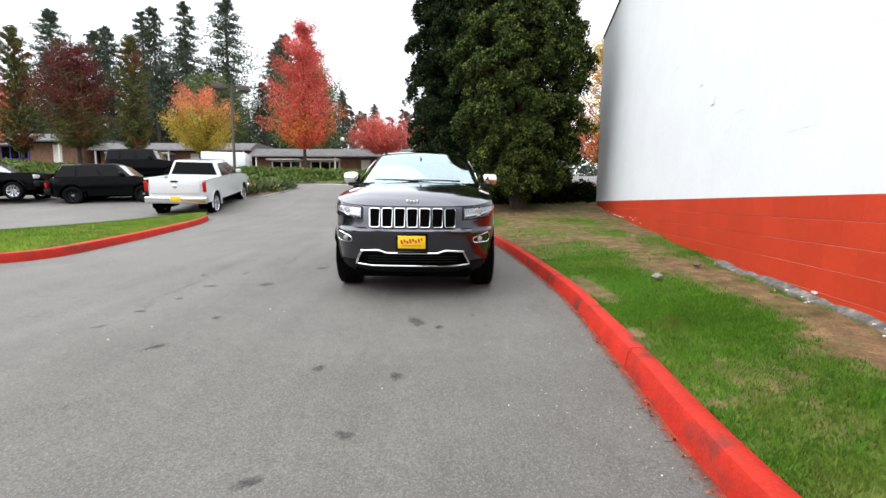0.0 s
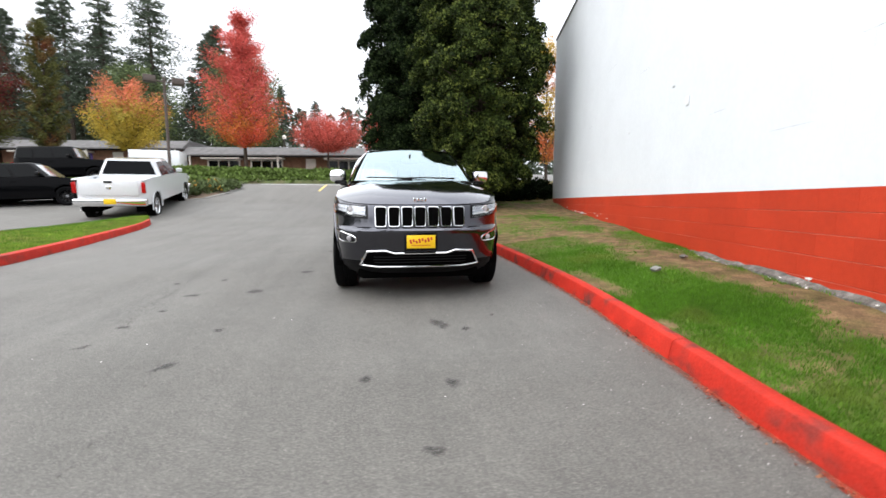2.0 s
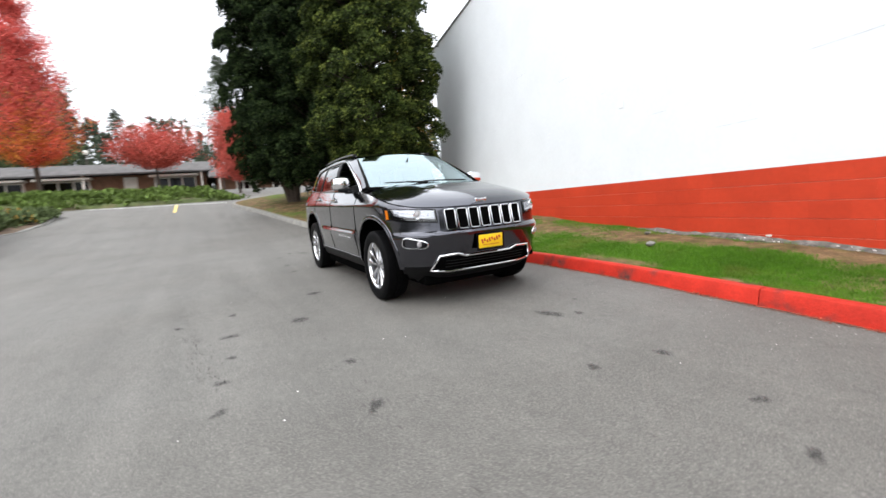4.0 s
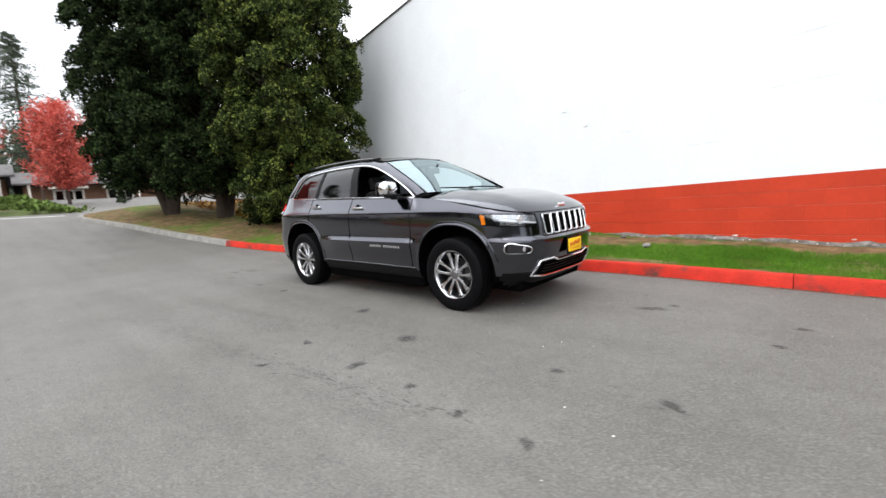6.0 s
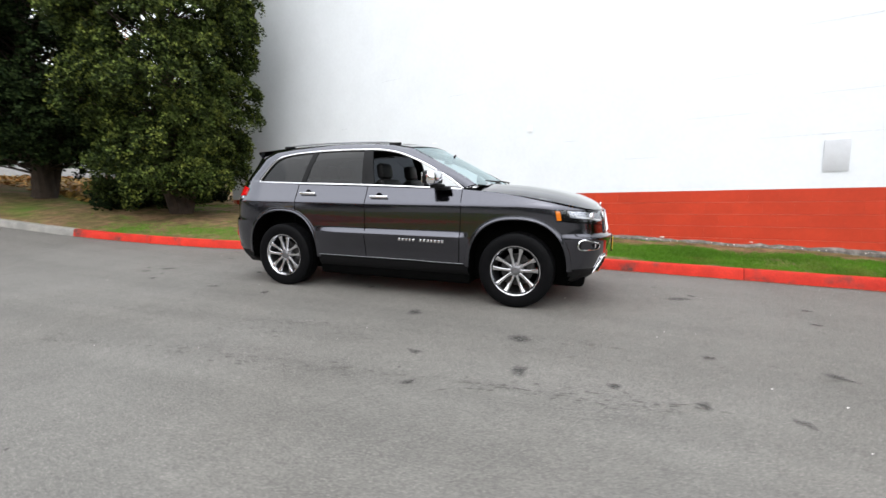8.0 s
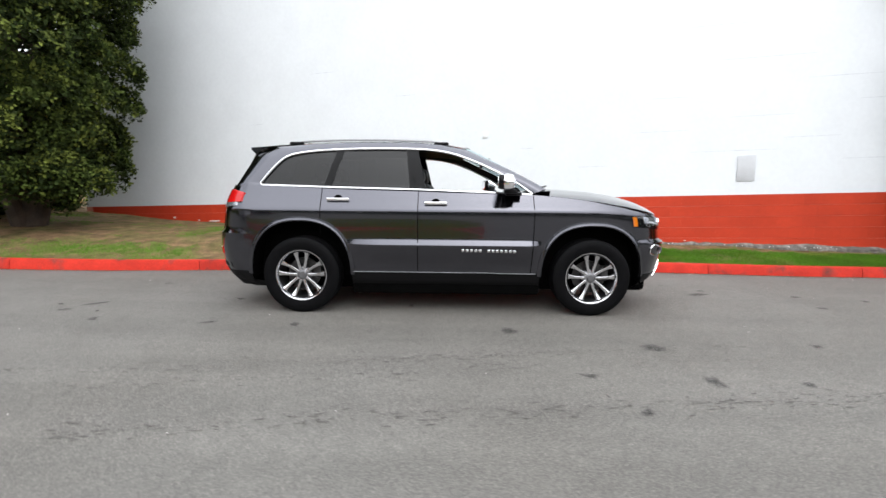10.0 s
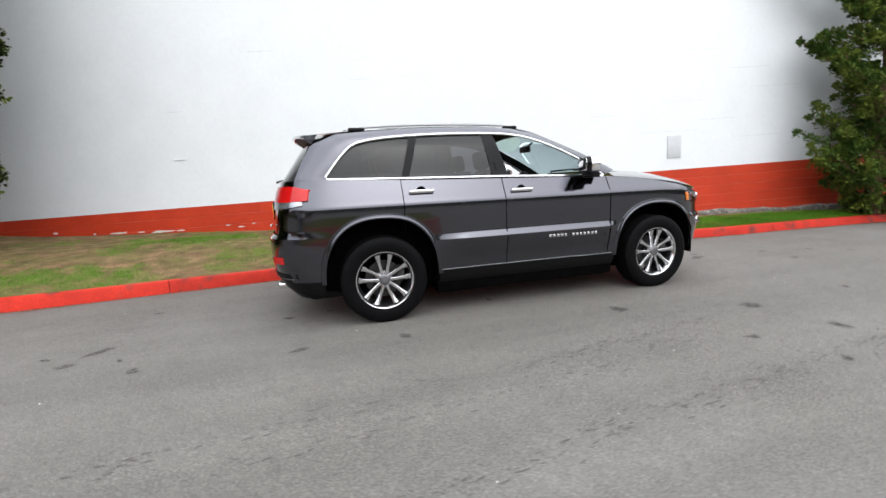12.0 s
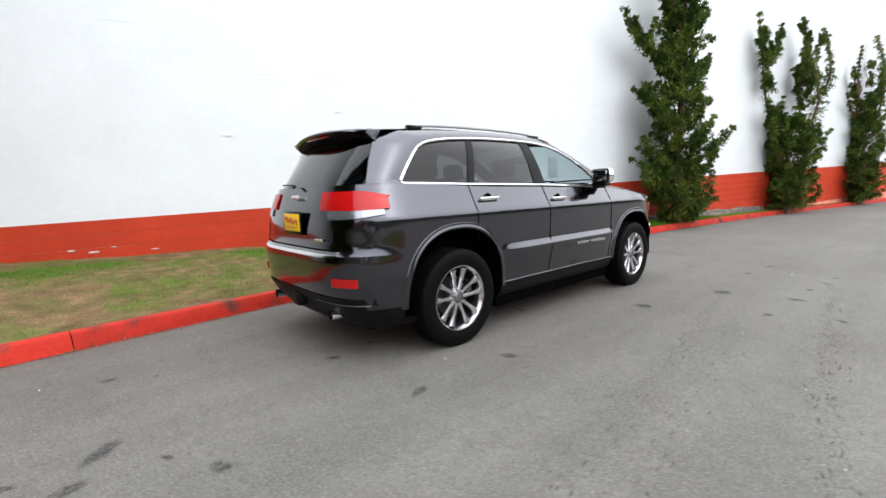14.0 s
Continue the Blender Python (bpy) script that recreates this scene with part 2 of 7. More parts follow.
def asphalt_material():
    """Worn asphalt with aggregate specks and long paving marks; earth far beyond the lot."""
    m = material("worn_asphalt", (0.124, 0.119, 0.109), 0.74, 0.0, 0.10, 1.1, 0.5, 260.0, (0.107, 0.101, 0.091), 0.30, 0.5, spec=0.4)
    n, l = m.node_tree.nodes, m.node_tree.links
    b = n["Principled BSDF"]
    base = b.inputs["Base Color"].links[0].from_socket
    geo = n.new("ShaderNodeNewGeometry")
    vor = n.new("ShaderNodeTexVoronoi")
    vor.inputs["Scale"].default_value = 190.0
    l.new(geo.outputs["Position"], vor.inputs["Vector"])
    pick = n.new("ShaderNodeMapRange")
    pick.inputs["From Min"].default_value, pick.inputs["From Max"].default_value = 0.62, 1.0
    sep = n.new("ShaderNodeSeparateColor")
    l.new(vor.outputs["Color"], sep.inputs[0])
    l.new(sep.outputs[0], pick.inputs["Value"])
    speck = n.new("ShaderNodeMix")
    speck.data_type = "RGBA"
    speck.inputs[7].default_value = (0.24, 0.225, 0.205, 1)
    half = n.new("ShaderNodeMath")
    half.operation, half.inputs[1].default_value = "MULTIPLY", 0.55
    l.new(pick.outputs[0], half.inputs[0])
    l.new(half.outputs[0], speck.inputs[0])
    l.new(base, speck.inputs[6])
    # dark pits between the stones
    grit = n.new("ShaderNodeTexNoise")
    grit.inputs["Scale"].default_value, grit.inputs["Detail"].default_value = 75.0, 5.0
    l.new(geo.outputs["Position"], grit.inputs["Vector"])
    pit = n.new("ShaderNodeMapRange")
    pit.inputs["From Min"].default_value, pit.inputs["From Max"].default_value = 0.34, 0.60
    pit.inputs["To Min"].default_value, pit.inputs["To Max"].default_value = 0.74, 1.07
    l.new(grit.outputs["Fac"], pit.inputs["Value"])
    pitted = n.new("ShaderNodeMix")
    pitted.data_type, pitted.blend_type = "RGBA", "MULTIPLY"
    pitted.inputs[0].default_value = 1.0
    l.new(speck.outputs[2], pitted.inputs[6])
    l.new(pit.outputs[0], pitted.inputs[7])
    # long wavy streaks along the lane
    mp = n.new("ShaderNodeMapping")
    mp.inputs["Rotation"].default_value = (0, 0, radians(9))
    mp.inputs["Scale"].default_value = (0.12, 2.6, 1)
    l.new(geo.outputs["Position"], mp.inputs["Vector"])
    streak = n.new("ShaderNodeTexNoise")
    streak.inputs["Scale"].default_value, streak.inputs["Detail"].default_value = 1.0, 6.0
    l.new(mp.outputs[0], streak.inputs["Vector"])
    sr = n.new("ShaderNodeMapRange")
    sr.inputs["From Min"].default_value, sr.inputs["From Max"].default_value = 0.35, 0.72
    sr.inputs["To Min"].default_value, sr.inputs["To Max"].default_value = 1.06, 0.88
    l.new(streak.outputs["Fac"], sr.inputs["Value"])
    tint = n.new("ShaderNodeMix")
    tint.data_type, tint.blend_type = "RGBA", "MULTIPLY"
    tint.inputs[0].default_value = 1.0
    l.new(pitted.outputs[2], tint.inputs[6])
    l.new(sr.outputs[0], tint.inputs[7])
    # earth far out
    dist = n.new("ShaderNodeVectorMath")
    dist.operation = "LENGTH"
    l.new(geo.outputs["Position"], dist.inputs[0])
    far = n.new("ShaderNodeMapRange")
    far.inputs["From Min"].default_value, far.inputs["From Max"].default_value = 62.0, 75.0
    l.new(dist.outputs["Value"], far.inputs["Value"])
    earth = n.new("ShaderNodeMix")
    earth.data_type = "RGBA"
    earth.inputs[7].default_value = (0.07, 0.085, 0.03, 1)
    l.new(far.outputs[0], earth.inputs[0])
    l.new(tint.outputs[2], earth.inputs[6])
    l.new(earth.outputs[2], b.inputs["Base Color"])
    return m


M["asphalt"] = asphalt_material()


def lawn_material():
    """Bare brown earth, green where the sheet's cover says that turf grows."""
    m = material("patchy_turf", (0.150, 0.096, 0.052), 0.95, 0.0, 0.38, 5.0, 0.8, 60.0, (0.108, 0.086, 0.036), 2.6, 0.5, spec=0.1)
    n, l = m.node_tree.nodes, m.node_tree.links
    b = n["Principled BSDF"]
    base = b.inputs["Base Color"].links[0].from_socket
    att = n.new("ShaderNodeAttribute")
    att.attribute_name = "cover"
    mix = n.new("ShaderNodeMix")
    mix.data_type = "RGBA"
    mix.inputs[7].default_value = (0.060, 0.122, 0.012, 1)
    l.new(att.outputs["Fac"], mix.inputs[0])
    l.new(base, mix.inputs[6])
    l.new(mix.outputs[2], b.inputs["Base Color"])
    return m


M["lawn"] = lawn_material()


# ---- building helpers ----
def part(name, bm, mat, parent=None, label="", smooth=True, recalc=True):
    if recalc:
        bmesh.ops.recalc_face_normals(bm, faces=bm.faces)
    me = bpy.data.meshes.new(name)
    bm.to_mesh(me)
    bm.free()
    return link_mesh(name, me, mat, parent, label, smooth)


def link_mesh(name, me, mat, parent=None, label="", smooth=True):
    me.materials.append(M[mat])
    me.polygons.foreach_set("use_smooth", [False] * len(me.polygons))
    if smooth:
        me.polygons.foreach_set("use_smooth", [True] * len(me.polygons))
        me.set_sharp_from_angle(angle=radians(38))
    ob = new(name, me)
    ob.parent = parent
    return tagged(ob, label=label)


def arrays(name, verts, faces, mat, parent=None, label="", smooth=False):
    me = bpy.data.meshes.new(name)
    verts, faces = np.asarray(verts, np.float32), np.asarray(faces, np.int32)
    me.vertices.add(len(verts))
    me.vertices.foreach_set("co", verts.ravel())
    k = faces.shape[1]
    me.loops.add(faces.size)
    me.loops.foreach_set("vertex_index", faces.ravel())
    me.polygons.add(len(faces))
    me.polygons.foreach_set("loop_start", np.arange(0, faces.size, k, dtype=np.int32))
    me.update(calc_edges=True)
    return link_mesh(name, me, mat, parent, label, smooth)


def thing(name, m, label, category, group="", kind=""):
    ob = new(name)
    ob.empty_display_size = 0.1
    ob.matrix_basis = m
    return tagged(ob, label, category, group, kind)


def sheet(bm, rows, flip=False, close=False):
    """Quads through rows of points."""
    vs = [[bm.verts.new(p) for p in row] for row in rows]
    for a, b in zip(vs, vs[1:]):
        k = len(a)
        for i in range(k if close else k - 1):
            q = [a[i], a[(i + 1) % k], b[(i + 1) % k], b[i]]
            bm.faces.new(q[::-1] if flip else q)
    return vs


def box(bm, centre, size, bevel=0.0, turn=None, taper=None):
    g = bmesh.ops.create_cube(bm, size=1.0)
    vs = g["verts"]
    for v in vs:
        c = Vector((v.co.x * size[0], v.co.y * size[1], v.co.z * size[2]))
        if taper and v.co.z > 0:
            c.x, c.y = c.x * taper[0], c.y * taper[1]
        v.co = c
    if bevel:
        es = list({e for v in vs for e in v.link_edges})
        r = bmesh.ops.bevel(bm, geom=es, offset=bevel, segments=2, profile=0.5, affect="EDGES")
        vs = list({v for f in r["faces"] for v in f.verts} | {v for v in vs if v.is_valid})
    m = Matrix.Translation(centre) @ (turn if turn is not None else Matrix())
    bmesh.ops.transform(bm, matrix=m, verts=vs)


def tube(bm, pts, r, seg=8, closed=False, cap=True):
    """A round rod along points; r may be a list."""
    pts = [Vector(p) for p in pts]
    k = len(pts)
    rows = []
    side = None
    for i, p in enumerate(pts):
        a = pts[(i - 1) % k] if closed or i else p
        b = pts[(i + 1) % k] if closed or i < k - 1 else p
        d = (b - a).normalized()
        if side is None:
            side = d.orthogonal().normalized()
        side = (side - d * side.dot(d)).normalized()
        up = d.cross(side)
        rr = r[i] if isinstance(r, (list, tuple)) else r
        rows.append([p + rr * (math.cos(t) * side + math.sin(t) * up) for t in (2 * math.pi * j / seg for j in range(seg))])
    vs = sheet(bm, rows + ([rows[0]] if closed else []), close=True)
    if cap and not closed:
        bm.faces.new(vs[0][::-1])
        bm.faces.new(vs[-1])


def lathe(bm, profile, m=Matrix(), seg=32, close=False):
    """Points (radius, height) turned round z."""
    rows = [[m @ Vector((r * math.cos(t), r * math.sin(t), h)) for t in (2 * math.pi * j / seg for j in range(seg))] for r, h in profile]
    sheet(bm, rows + ([rows[0]] if close else []), close=True)


def smooth_line(pts, step):
    """A Catmull-Rom line through points, at about even steps."""
    p = [np.array(q, float) for q in pts]
    p = [2 * p[0] - p[1]] + p + [2 * p[-1] - p[-2]]
    out = []
    for a, b, c, d in zip(p, p[1:], p[2:], p[3:]):
        k = max(1, int(np.linalg.norm(c - b) / step))
        for t in (np.arange(k) / k):
            out.append(0.5 * (2 * b + (c - a) * t + (2 * a - 5 * b + 4 * c - d) * t**2 + (3 * b - a - 3 * c + d) * t**3))
    return out + [p[-2]]


# ---- the lie of the land ----
GZ = ((-700, 12.0), (-120, 6.0), (-60, 4.6), (-37, 3.7), (-30, 3.05), (-24, 2.42), (-20, 2.00), (-14, 1.22), (-10, 0.63), (-8, 0.41), (-6, 0.25),
      (-3, 0.10), (0, 0.0), (20, -0.62), (40, -1.15), (90, -1.8), (700, -3.0))
GX = np.array([a for a, _ in GZ], float)
GH = np.array([b for _, b in GZ], float)
GS = np.gradient(GH, GX)


def gz(x, y=0.0):
    """The height of the paved ground: a smooth line through the levels above."""
    i = int(np.clip(np.searchsorted(GX, x) - 1, 0, len(GX) - 2))
    h = GX[i + 1] - GX[i]
    t = (x - GX[i]) / h
    return float((2 * t**3 - 3 * t**2 + 1) * GH[i] + (t**3 - 2 * t**2 + t) * h * GS[i] + (-2 * t**3 + 3 * t**2) * GH[i + 1] + (t**3 - t**2) * h * GS[i + 1])


WALL_A, WALL_B, WALL_END, WALL_TOP = 4.18, -0.205, -9.6, 6.965
WALL_TURN = math.degrees(math.atan(WALL_B))


def wall_y(x):
    return WALL_A + WALL_B * x


def ground():
    xs = np.unique(np.concatenate([np.arange(-60, 45, 0.5), np.linspace(-700, -60, 30), np.linspace(45, 700, 30)]))
    ys = np.unique(np.concatenate([np.arange(-45, 45, 1.5), np.linspace(-700, -45, 20), np.linspace(45, 700, 20)]))
    verts = [(x, y, gz(x)) for x in xs for y in ys]
    k = len(ys)
    faces = [(i * k + j, (i + 1) * k + j, (i + 1) * k + j + 1, i * k + j + 1) for i in range(len(xs) - 1) for j in range(k - 1)]
    tagged(arrays("ground", verts, faces, "asphalt", smooth=True), "worn grey asphalt lot with pale aggregate, sloping gently", "ground", kind="structure")


ground()

# the line of the kerb along the wall, then round the tree lawn
KERB = [(30, -2.15), (24, -1.05), (17, 0.25), (12, 0.98), (8.2, 1.36), (5.3, 1.475), (4.1, 1.58), (2.2, 1.71), (0, 1.66), (-1.7, 1.56), (-3.3, 1.35),
        (-4.6, 1.12), (-6.3, 0.84), (-8.2, 0.54)]
KERB_GREY = [(-8.2, 0.54), (-10.2, 0.22), (-12.8, -0.38), (-15.0, -0.98), (-16.6, -1.35), (-17.8, -1.15), (-18.4, -0.3), (-18.5, 1.0), (-18.2, 4.0), (-17.9, 9.0), (-17.5, 14.0)]
KERB_H = 0.15
FAR = Matrix.Translation((6.88, 0.32, 0)) @ Matrix.Rotation(radians(-3.9), 4, "Z") @ Matrix.Translation((-6.93, -0.64, 0))


def far(x, y):
    p = FAR @ Vector((x, y, 0))
    return p.x, p.y




def kerb_piece(bm, line, width, height):
    """One cast length of kerb, with a rounded road edge; the lane lies to the right of the line."""
    rows = []
    for i, (x, y) in enumerate(line):
        a, b = np.array(line[max(i - 1, 0)]), np.array(line[min(i + 1, len(line) - 1)])
        d = (b - a) / np.linalg.norm(b - a)
        nrm = np.array((d[1], -d[0]))
        z = gz(x)
        prof = ((-0.030, -0.05), (-0.022, 0.0), (0.0, height - 0.035), (0.012, height - 0.010), (0.035, height), (width - 0.02, height), (width, height - 0.012), (width, -0.05))
        rows.append([(x + nrm[0] * o, y + nrm[1] * o, z + h) for o, h in prof])
    vs = sheet(bm, rows)
    bm.faces.new(vs[0])
    bm.faces.new(vs[-1][::-1])


def kerb(name, pts, mat, label, joints=3.05, width=0.16, height=KERB_H, offset=0.0, flip=False):
    line = smooth_line(pts, 0.15)
    if flip:
        line = line[::-1]
    holder = thing(name, Matrix(), label, "kerb", kind="structure")
    run, length = [line[0]], offset
    for a, b in zip(line, line[1:]):
        length += float(np.linalg.norm(b - a))
        run.append(b)
        if length >= (joints if not 3.6 < b[0] < 8.0 else joints - 0.27) or b is line[-1]:
            if len(run) > 1:
                d = (run[1] - run[0]) / np.linalg.norm(run[1] - run[0])
                run[0] = run[0] + d * 0.008
                bm = bmesh.new()
                kerb_piece(bm, run, width, height)
                part("kerb_length", bm, mat, holder)
            run, length = [b], 0.0
    return holder


# ---- the wall of the building ----
def building():
    """A long painted block building: 0.2 m courses, red below, white above."""
    ux, uy = math.cos(radians(WALL_TURN)), math.sin(radians(WALL_TURN))
    m = Matrix.Translation((WALL_END, wall_y(WALL_END), 0)) @ Matrix.Rotation(radians(WALL_TURN), 4, "Z")
    holder = thing("wall_building", m, "white painted concrete block wall with a red base band", "wall", kind="structure")
    length, red_top, course, block = 62.0, 1.065, 0.2035, 0.406
    for z0, z1, mat in ((-1.5, red_top, "red_joint"), (red_top, WALL_TOP, "white_joint")):
        bm = bmesh.new()
        box(bm, (length / 2, 0.15, (z0 + z1) / 2), (length, 0.29, z1 - z0))
        box(bm, (0.15, 10.0, (z0 + z1) / 2), (0.29, 19.4, z1 - z0))
        box(bm, (length / 2, 20.0, (z0 + z1) / 2), (length, 0.29, z1 - z0))
        part("wall_core", bm, mat, holder, smooth=False)
    bm = bmesh.new()
    box(bm, (length / 2 + 11.0, 0.15, WALL_TOP + 0.675), (length - 22.0, 0.29, 1.36), 0.004)
    part("parapet", bm, "wall_white", holder, smooth=False)
    bm = bmesh.new()
    box(bm, (length / 2, 10.0, WALL_TOP - 0.35), (length - 0.6, 19.4, 0.2))
    part("flat_roof", bm, "roofing", holder, smooth=False)
    bm = bmesh.new()
    box(bm, (11.0, 0.13, WALL_TOP + 0.02), (22.0, 0.34, 0.05), 0.01)
    box(bm, (length / 2 + 11.0, 0.13, WALL_TOP + 1.375), (length - 22.0, 0.34, 0.05), 0.01)
    part("coping", bm, "roofing", holder, "thin dark roof edge", smooth=False)

    def block_face(x, z, proud, gap):
        """Front and edges of one block: eight corners."""
        e, d, h, w = gap * 0.9, (0.0014 if gap > 0.001 else 0.0004) + proud, course, block
        flat = [(x + 0.0002, 0.0, z + gap), (x + w - 0.0002, 0.0, z + gap), (x + w - 0.0002, 0.0, z + h - gap), (x + 0.0002, 0.0, z + h - gap)]
        return flat + [(x + 0.0007, -d, z + gap + e), (x + w - 0.0007, -d, z + gap + e), (x + w - 0.0007, -d, z + h - gap - e), (x + 0.0007, -d, z + h - gap - e)]

    quads = [(4, 5, 6, 7)] + [(q, (q + 1) % 4, 4 + (q + 1) % 4, 4 + q) for q in range(4)]
    gaps = {"wall_red": 0.0024, "wall_white": 0.0002}
    shared = {}
    for mat in ("wall_red", "wall_white"):
        me = bpy.data.meshes.new("block")
        me.from_pydata(block_face(0, 0, 0, gaps[mat]), [], quads)
        me.materials.append(M[mat])
        shared[mat] = me
    rest = {"wall_red": ([], []), "wall_white": ([], [])}
    count = {"wall_red": 0, "wall_white": 0}
    rng = random.Random(5)
    low = -7
    for c in range(low, int((WALL_TOP - red_top) / course) + 1):
        z = red_top + c * course
        mat = "wall_red" if c < 0 else "wall_white"
        shift = block / 2 if c % 2 else 0.0
        k = int((length - shift) / block)
        for i in range(k):
            x = shift + i * block
            wx = WALL_END + x * ux
            if z + course < gz(wx) - 0.3:
                continue
            near = (c < 0 and c >= -4 and -2.0 < wx < 12.5) or (0 <= c < 6 and 1.0 < wx < 7.5)
            proud = rng.uniform(0.0, 0.0003)
            if near and count[mat] < 145:
                count[mat] += 1
                ob = new("block", shared[mat])
                ob.parent = holder
                ob.location = (x, -proud, z)
            else:
                v, f = rest[mat]
                b0 = len(v)
                v.extend(block_face(x, z, proud, gaps[mat]))
                f.extend(tuple(b0 + q for q in quad) for quad in quads)
    for mat, (v, f) in rest.items():
        tagged(arrays("blocks", v, f, mat, holder), kind="stuff")
    return holder


WALL = building()


# ---- lawns and kerbs ----
kerb("kerb_by_wall", KERB, "kerb_red", "red painted concrete kerb with worn scuffed edges", joints=2.53, width=0.124, offset=1.73)
kerb("kerb_round_trees", KERB_GREY, "kerb_grey", "grey weathered concrete kerb round the tree lawn")
LAWN_KERB = [far(*p) for p in [(1.5, -8.2), (1.4, -7.2), (1.0, -6.5), (0.3, -6.2), (-1.3, -6.5), (-3.7, -7.05), (-5.6, -7.5), (-6.6, -7.95), (-6.75, -8.45), (-6.2, -8.85), (-4.5, -9.3), (-1.0, -10.4), (0.7, -9.9), (1.5, -8.2)]]
kerb("kerb_of_lawn", LAWN_KERB, "kerb_clean", "red painted concrete kerb round a lawn", flip=True)


def cover(x, y, f):
    """How green the strip is: f runs from the kerb to the wall. A trodden bare band runs along its middle."""
    d = noise.noise((x * 0.55 + 3.1, y * 0.9, 0.3)) + 0.5 * noise.noise((x * 1.7, y * 1.7, 4.0)) + 0.3 * noise.noise((x * 4.0, y * 4.0, 9.0))
    d += 0.45 * noise.noise((x * 9.0, y * 9.0, 5.0)) + 0.30 * noise.noise((x * 23.0, y * 23.0, 7.0))
    if x > -1.0:
        near = min(1.0, max(0.0, (x - 1.0) / 3.0))
        band = (0.92 + 0.40 * near) * math.exp(-(((f - 0.68 - 0.13 * near + 0.06 * noise.noise((x * 0.8, 2.0, 0))) / (0.23 - 0.05 * near)) ** 2)) + 0.25 * math.exp(-((f / 0.06) ** 2)) * (x < 2.6)
        band += 1.1 * math.exp(-(((x - 2.35) / 0.62) ** 2) - (((y - 1.95) / 0.17) ** 2)) + 0.5 * math.exp(-(((x - 3.75) / 0.16) ** 2) - (((y - 1.76) / 0.09) ** 2))
        return min(1.0, max(0.0, 0.5 + 1.15 * (0.85 * d + 0.33 + 0.13 * near - band)))
    if x < -6.0:
        d -= 0.30 * min(1.0, -6.0 - x) * (f > 0.25)
    band = 0.65 * math.exp(-(((f - 0.42) / 0.20) ** 2)) + 0.5 * math.exp(-((f / 0.10) ** 2)) + 0.4 * math.exp(-(((f - 0.9) / 0.14) ** 2))
    return min(1.0, max(0.0, 0.5 + 1.0 * (d - 0.12 - band)))


def lawn_height(x, y, f):
    """The strip's ground: kerb level at the lane, mounded in the middle."""
    rise = (0.17 + 0.08 * min(1.0, max(0.0, -x - 0.5))) * math.sin(min(1.0, f * 1.1) * math.pi / 2) if x > -20 else 0.0
    return gz(x) + KERB_H - 0.015 + rise + 0.035 * noise.noise((x * 0.9, y * 0.9, 0)) + 0.012 * noise.noise((x * 5, y * 5, 2))


def wall_lawn():
    line = smooth_line(KERB + KERB_GREY[1:6], 0.12)
    rows, k = [], 44
    for i, p in enumerate(line):
        a, b = line[max(i - 1, 0)], line[min(i + 1, len(line) - 1)]
        d = (b - a) / np.linalg.norm(b - a)
        x0, y0 = p[0] + d[1] * 0.118, p[1] - d[0] * 0.118
        x1 = x0 - 0.1
        y1 = wall_y(x1) + 0.05 if x1 > WALL_END + 0.2 else 12.0
        rows.append([(x0 + (x1 - x0) * f, y0 + (y1 - y0) * f, lawn_height(x0 + (x1 - x0) * f, y0 + (y1 - y0) * f, min(1, (y1 - y0) * f / 3))) for f in (j / k for j in range(k + 1))])
    bm = bmesh.new()
    green = bm.verts.layers.float.new("cover")
    for row in sheet(bm, rows):
        for q, v in enumerate(row):
            v[green] = cover(v.co.x, v.co.y, q / k)
    ob = part("lawn_by_wall", bm, "lawn")
    tagged(ob, "patchy green lawn strip with bare brown earth", "lawn", kind="structure")
    return rows


def flat_lawn():
    near = smooth_line([p for p in LAWN_KERB[:8]], 0.3)
    far = smooth_line([p for p in LAWN_KERB[7:]][::-1], 0.3)
    n = 60
    pick = lambda ln, t: ln[min(len(ln) - 1, int(t * (len(ln) - 1)))]
    rows = []
    for i in range(n + 1):
        a, b = pick(near, i / n), pick(far, i / n)
        rows.append([(*(a + (b - a) * (0.02 + 0.96 * f)), gz(float((a + (b - a) * f)[0])) + KERB_H - 0.01 + 0.08 * math.sin(f * math.pi)) for f in (j / 12 for j in range(13))])
    bm = bmesh.new()
    sheet(bm, rows)
    tagged(part("lawn_island", bm, "lawn_green"), "short green lawn inside a red kerb", "lawn", kind="structure")
    return rows


M["lawn_green"] = material("lawn_green", (0.082, 0.118, 0.010), 0.95, 0.0, 0.35, 3.0, 0.6, 60.0, (0.095, 0.105, 0.018), 0.9, 0.58, spec=0.05)
LAWN_ROWS = wall_lawn()
ISLAND_ROWS = flat_lawn()


def blades(name, spots, height, label, seed, spread=0.35):
    """Many thin grass blades at the given spots."""
    rng = np.random.default_rng(seed)
    spots = np.array(spots, float)
    k = len(spots)
    ang = rng.uniform(0, 2 * np.pi, k)
    h = height * rng.uniform(0.5, 1.25, k)
    wdt = rng.uniform(0.0013, 0.0030, k)
    lean = rng.uniform(0, spread, k) * h
    la = rng.uniform(0, 2 * np.pi, k)
    off = np.stack([np.cos(ang) * wdt, np.sin(ang) * wdt, np.zeros(k)], 1)
    tip = spots + np.stack([np.cos(la) * lean, np.sin(la) * lean, h], 1)
    verts = np.stack([spots - off, spots + off, tip], 1).reshape(-1, 3)
    faces = np.arange(3 * k).reshape(-1, 3)
    tagged(arrays(name, verts, faces, "grass"), label, "grass", kind="stuff")


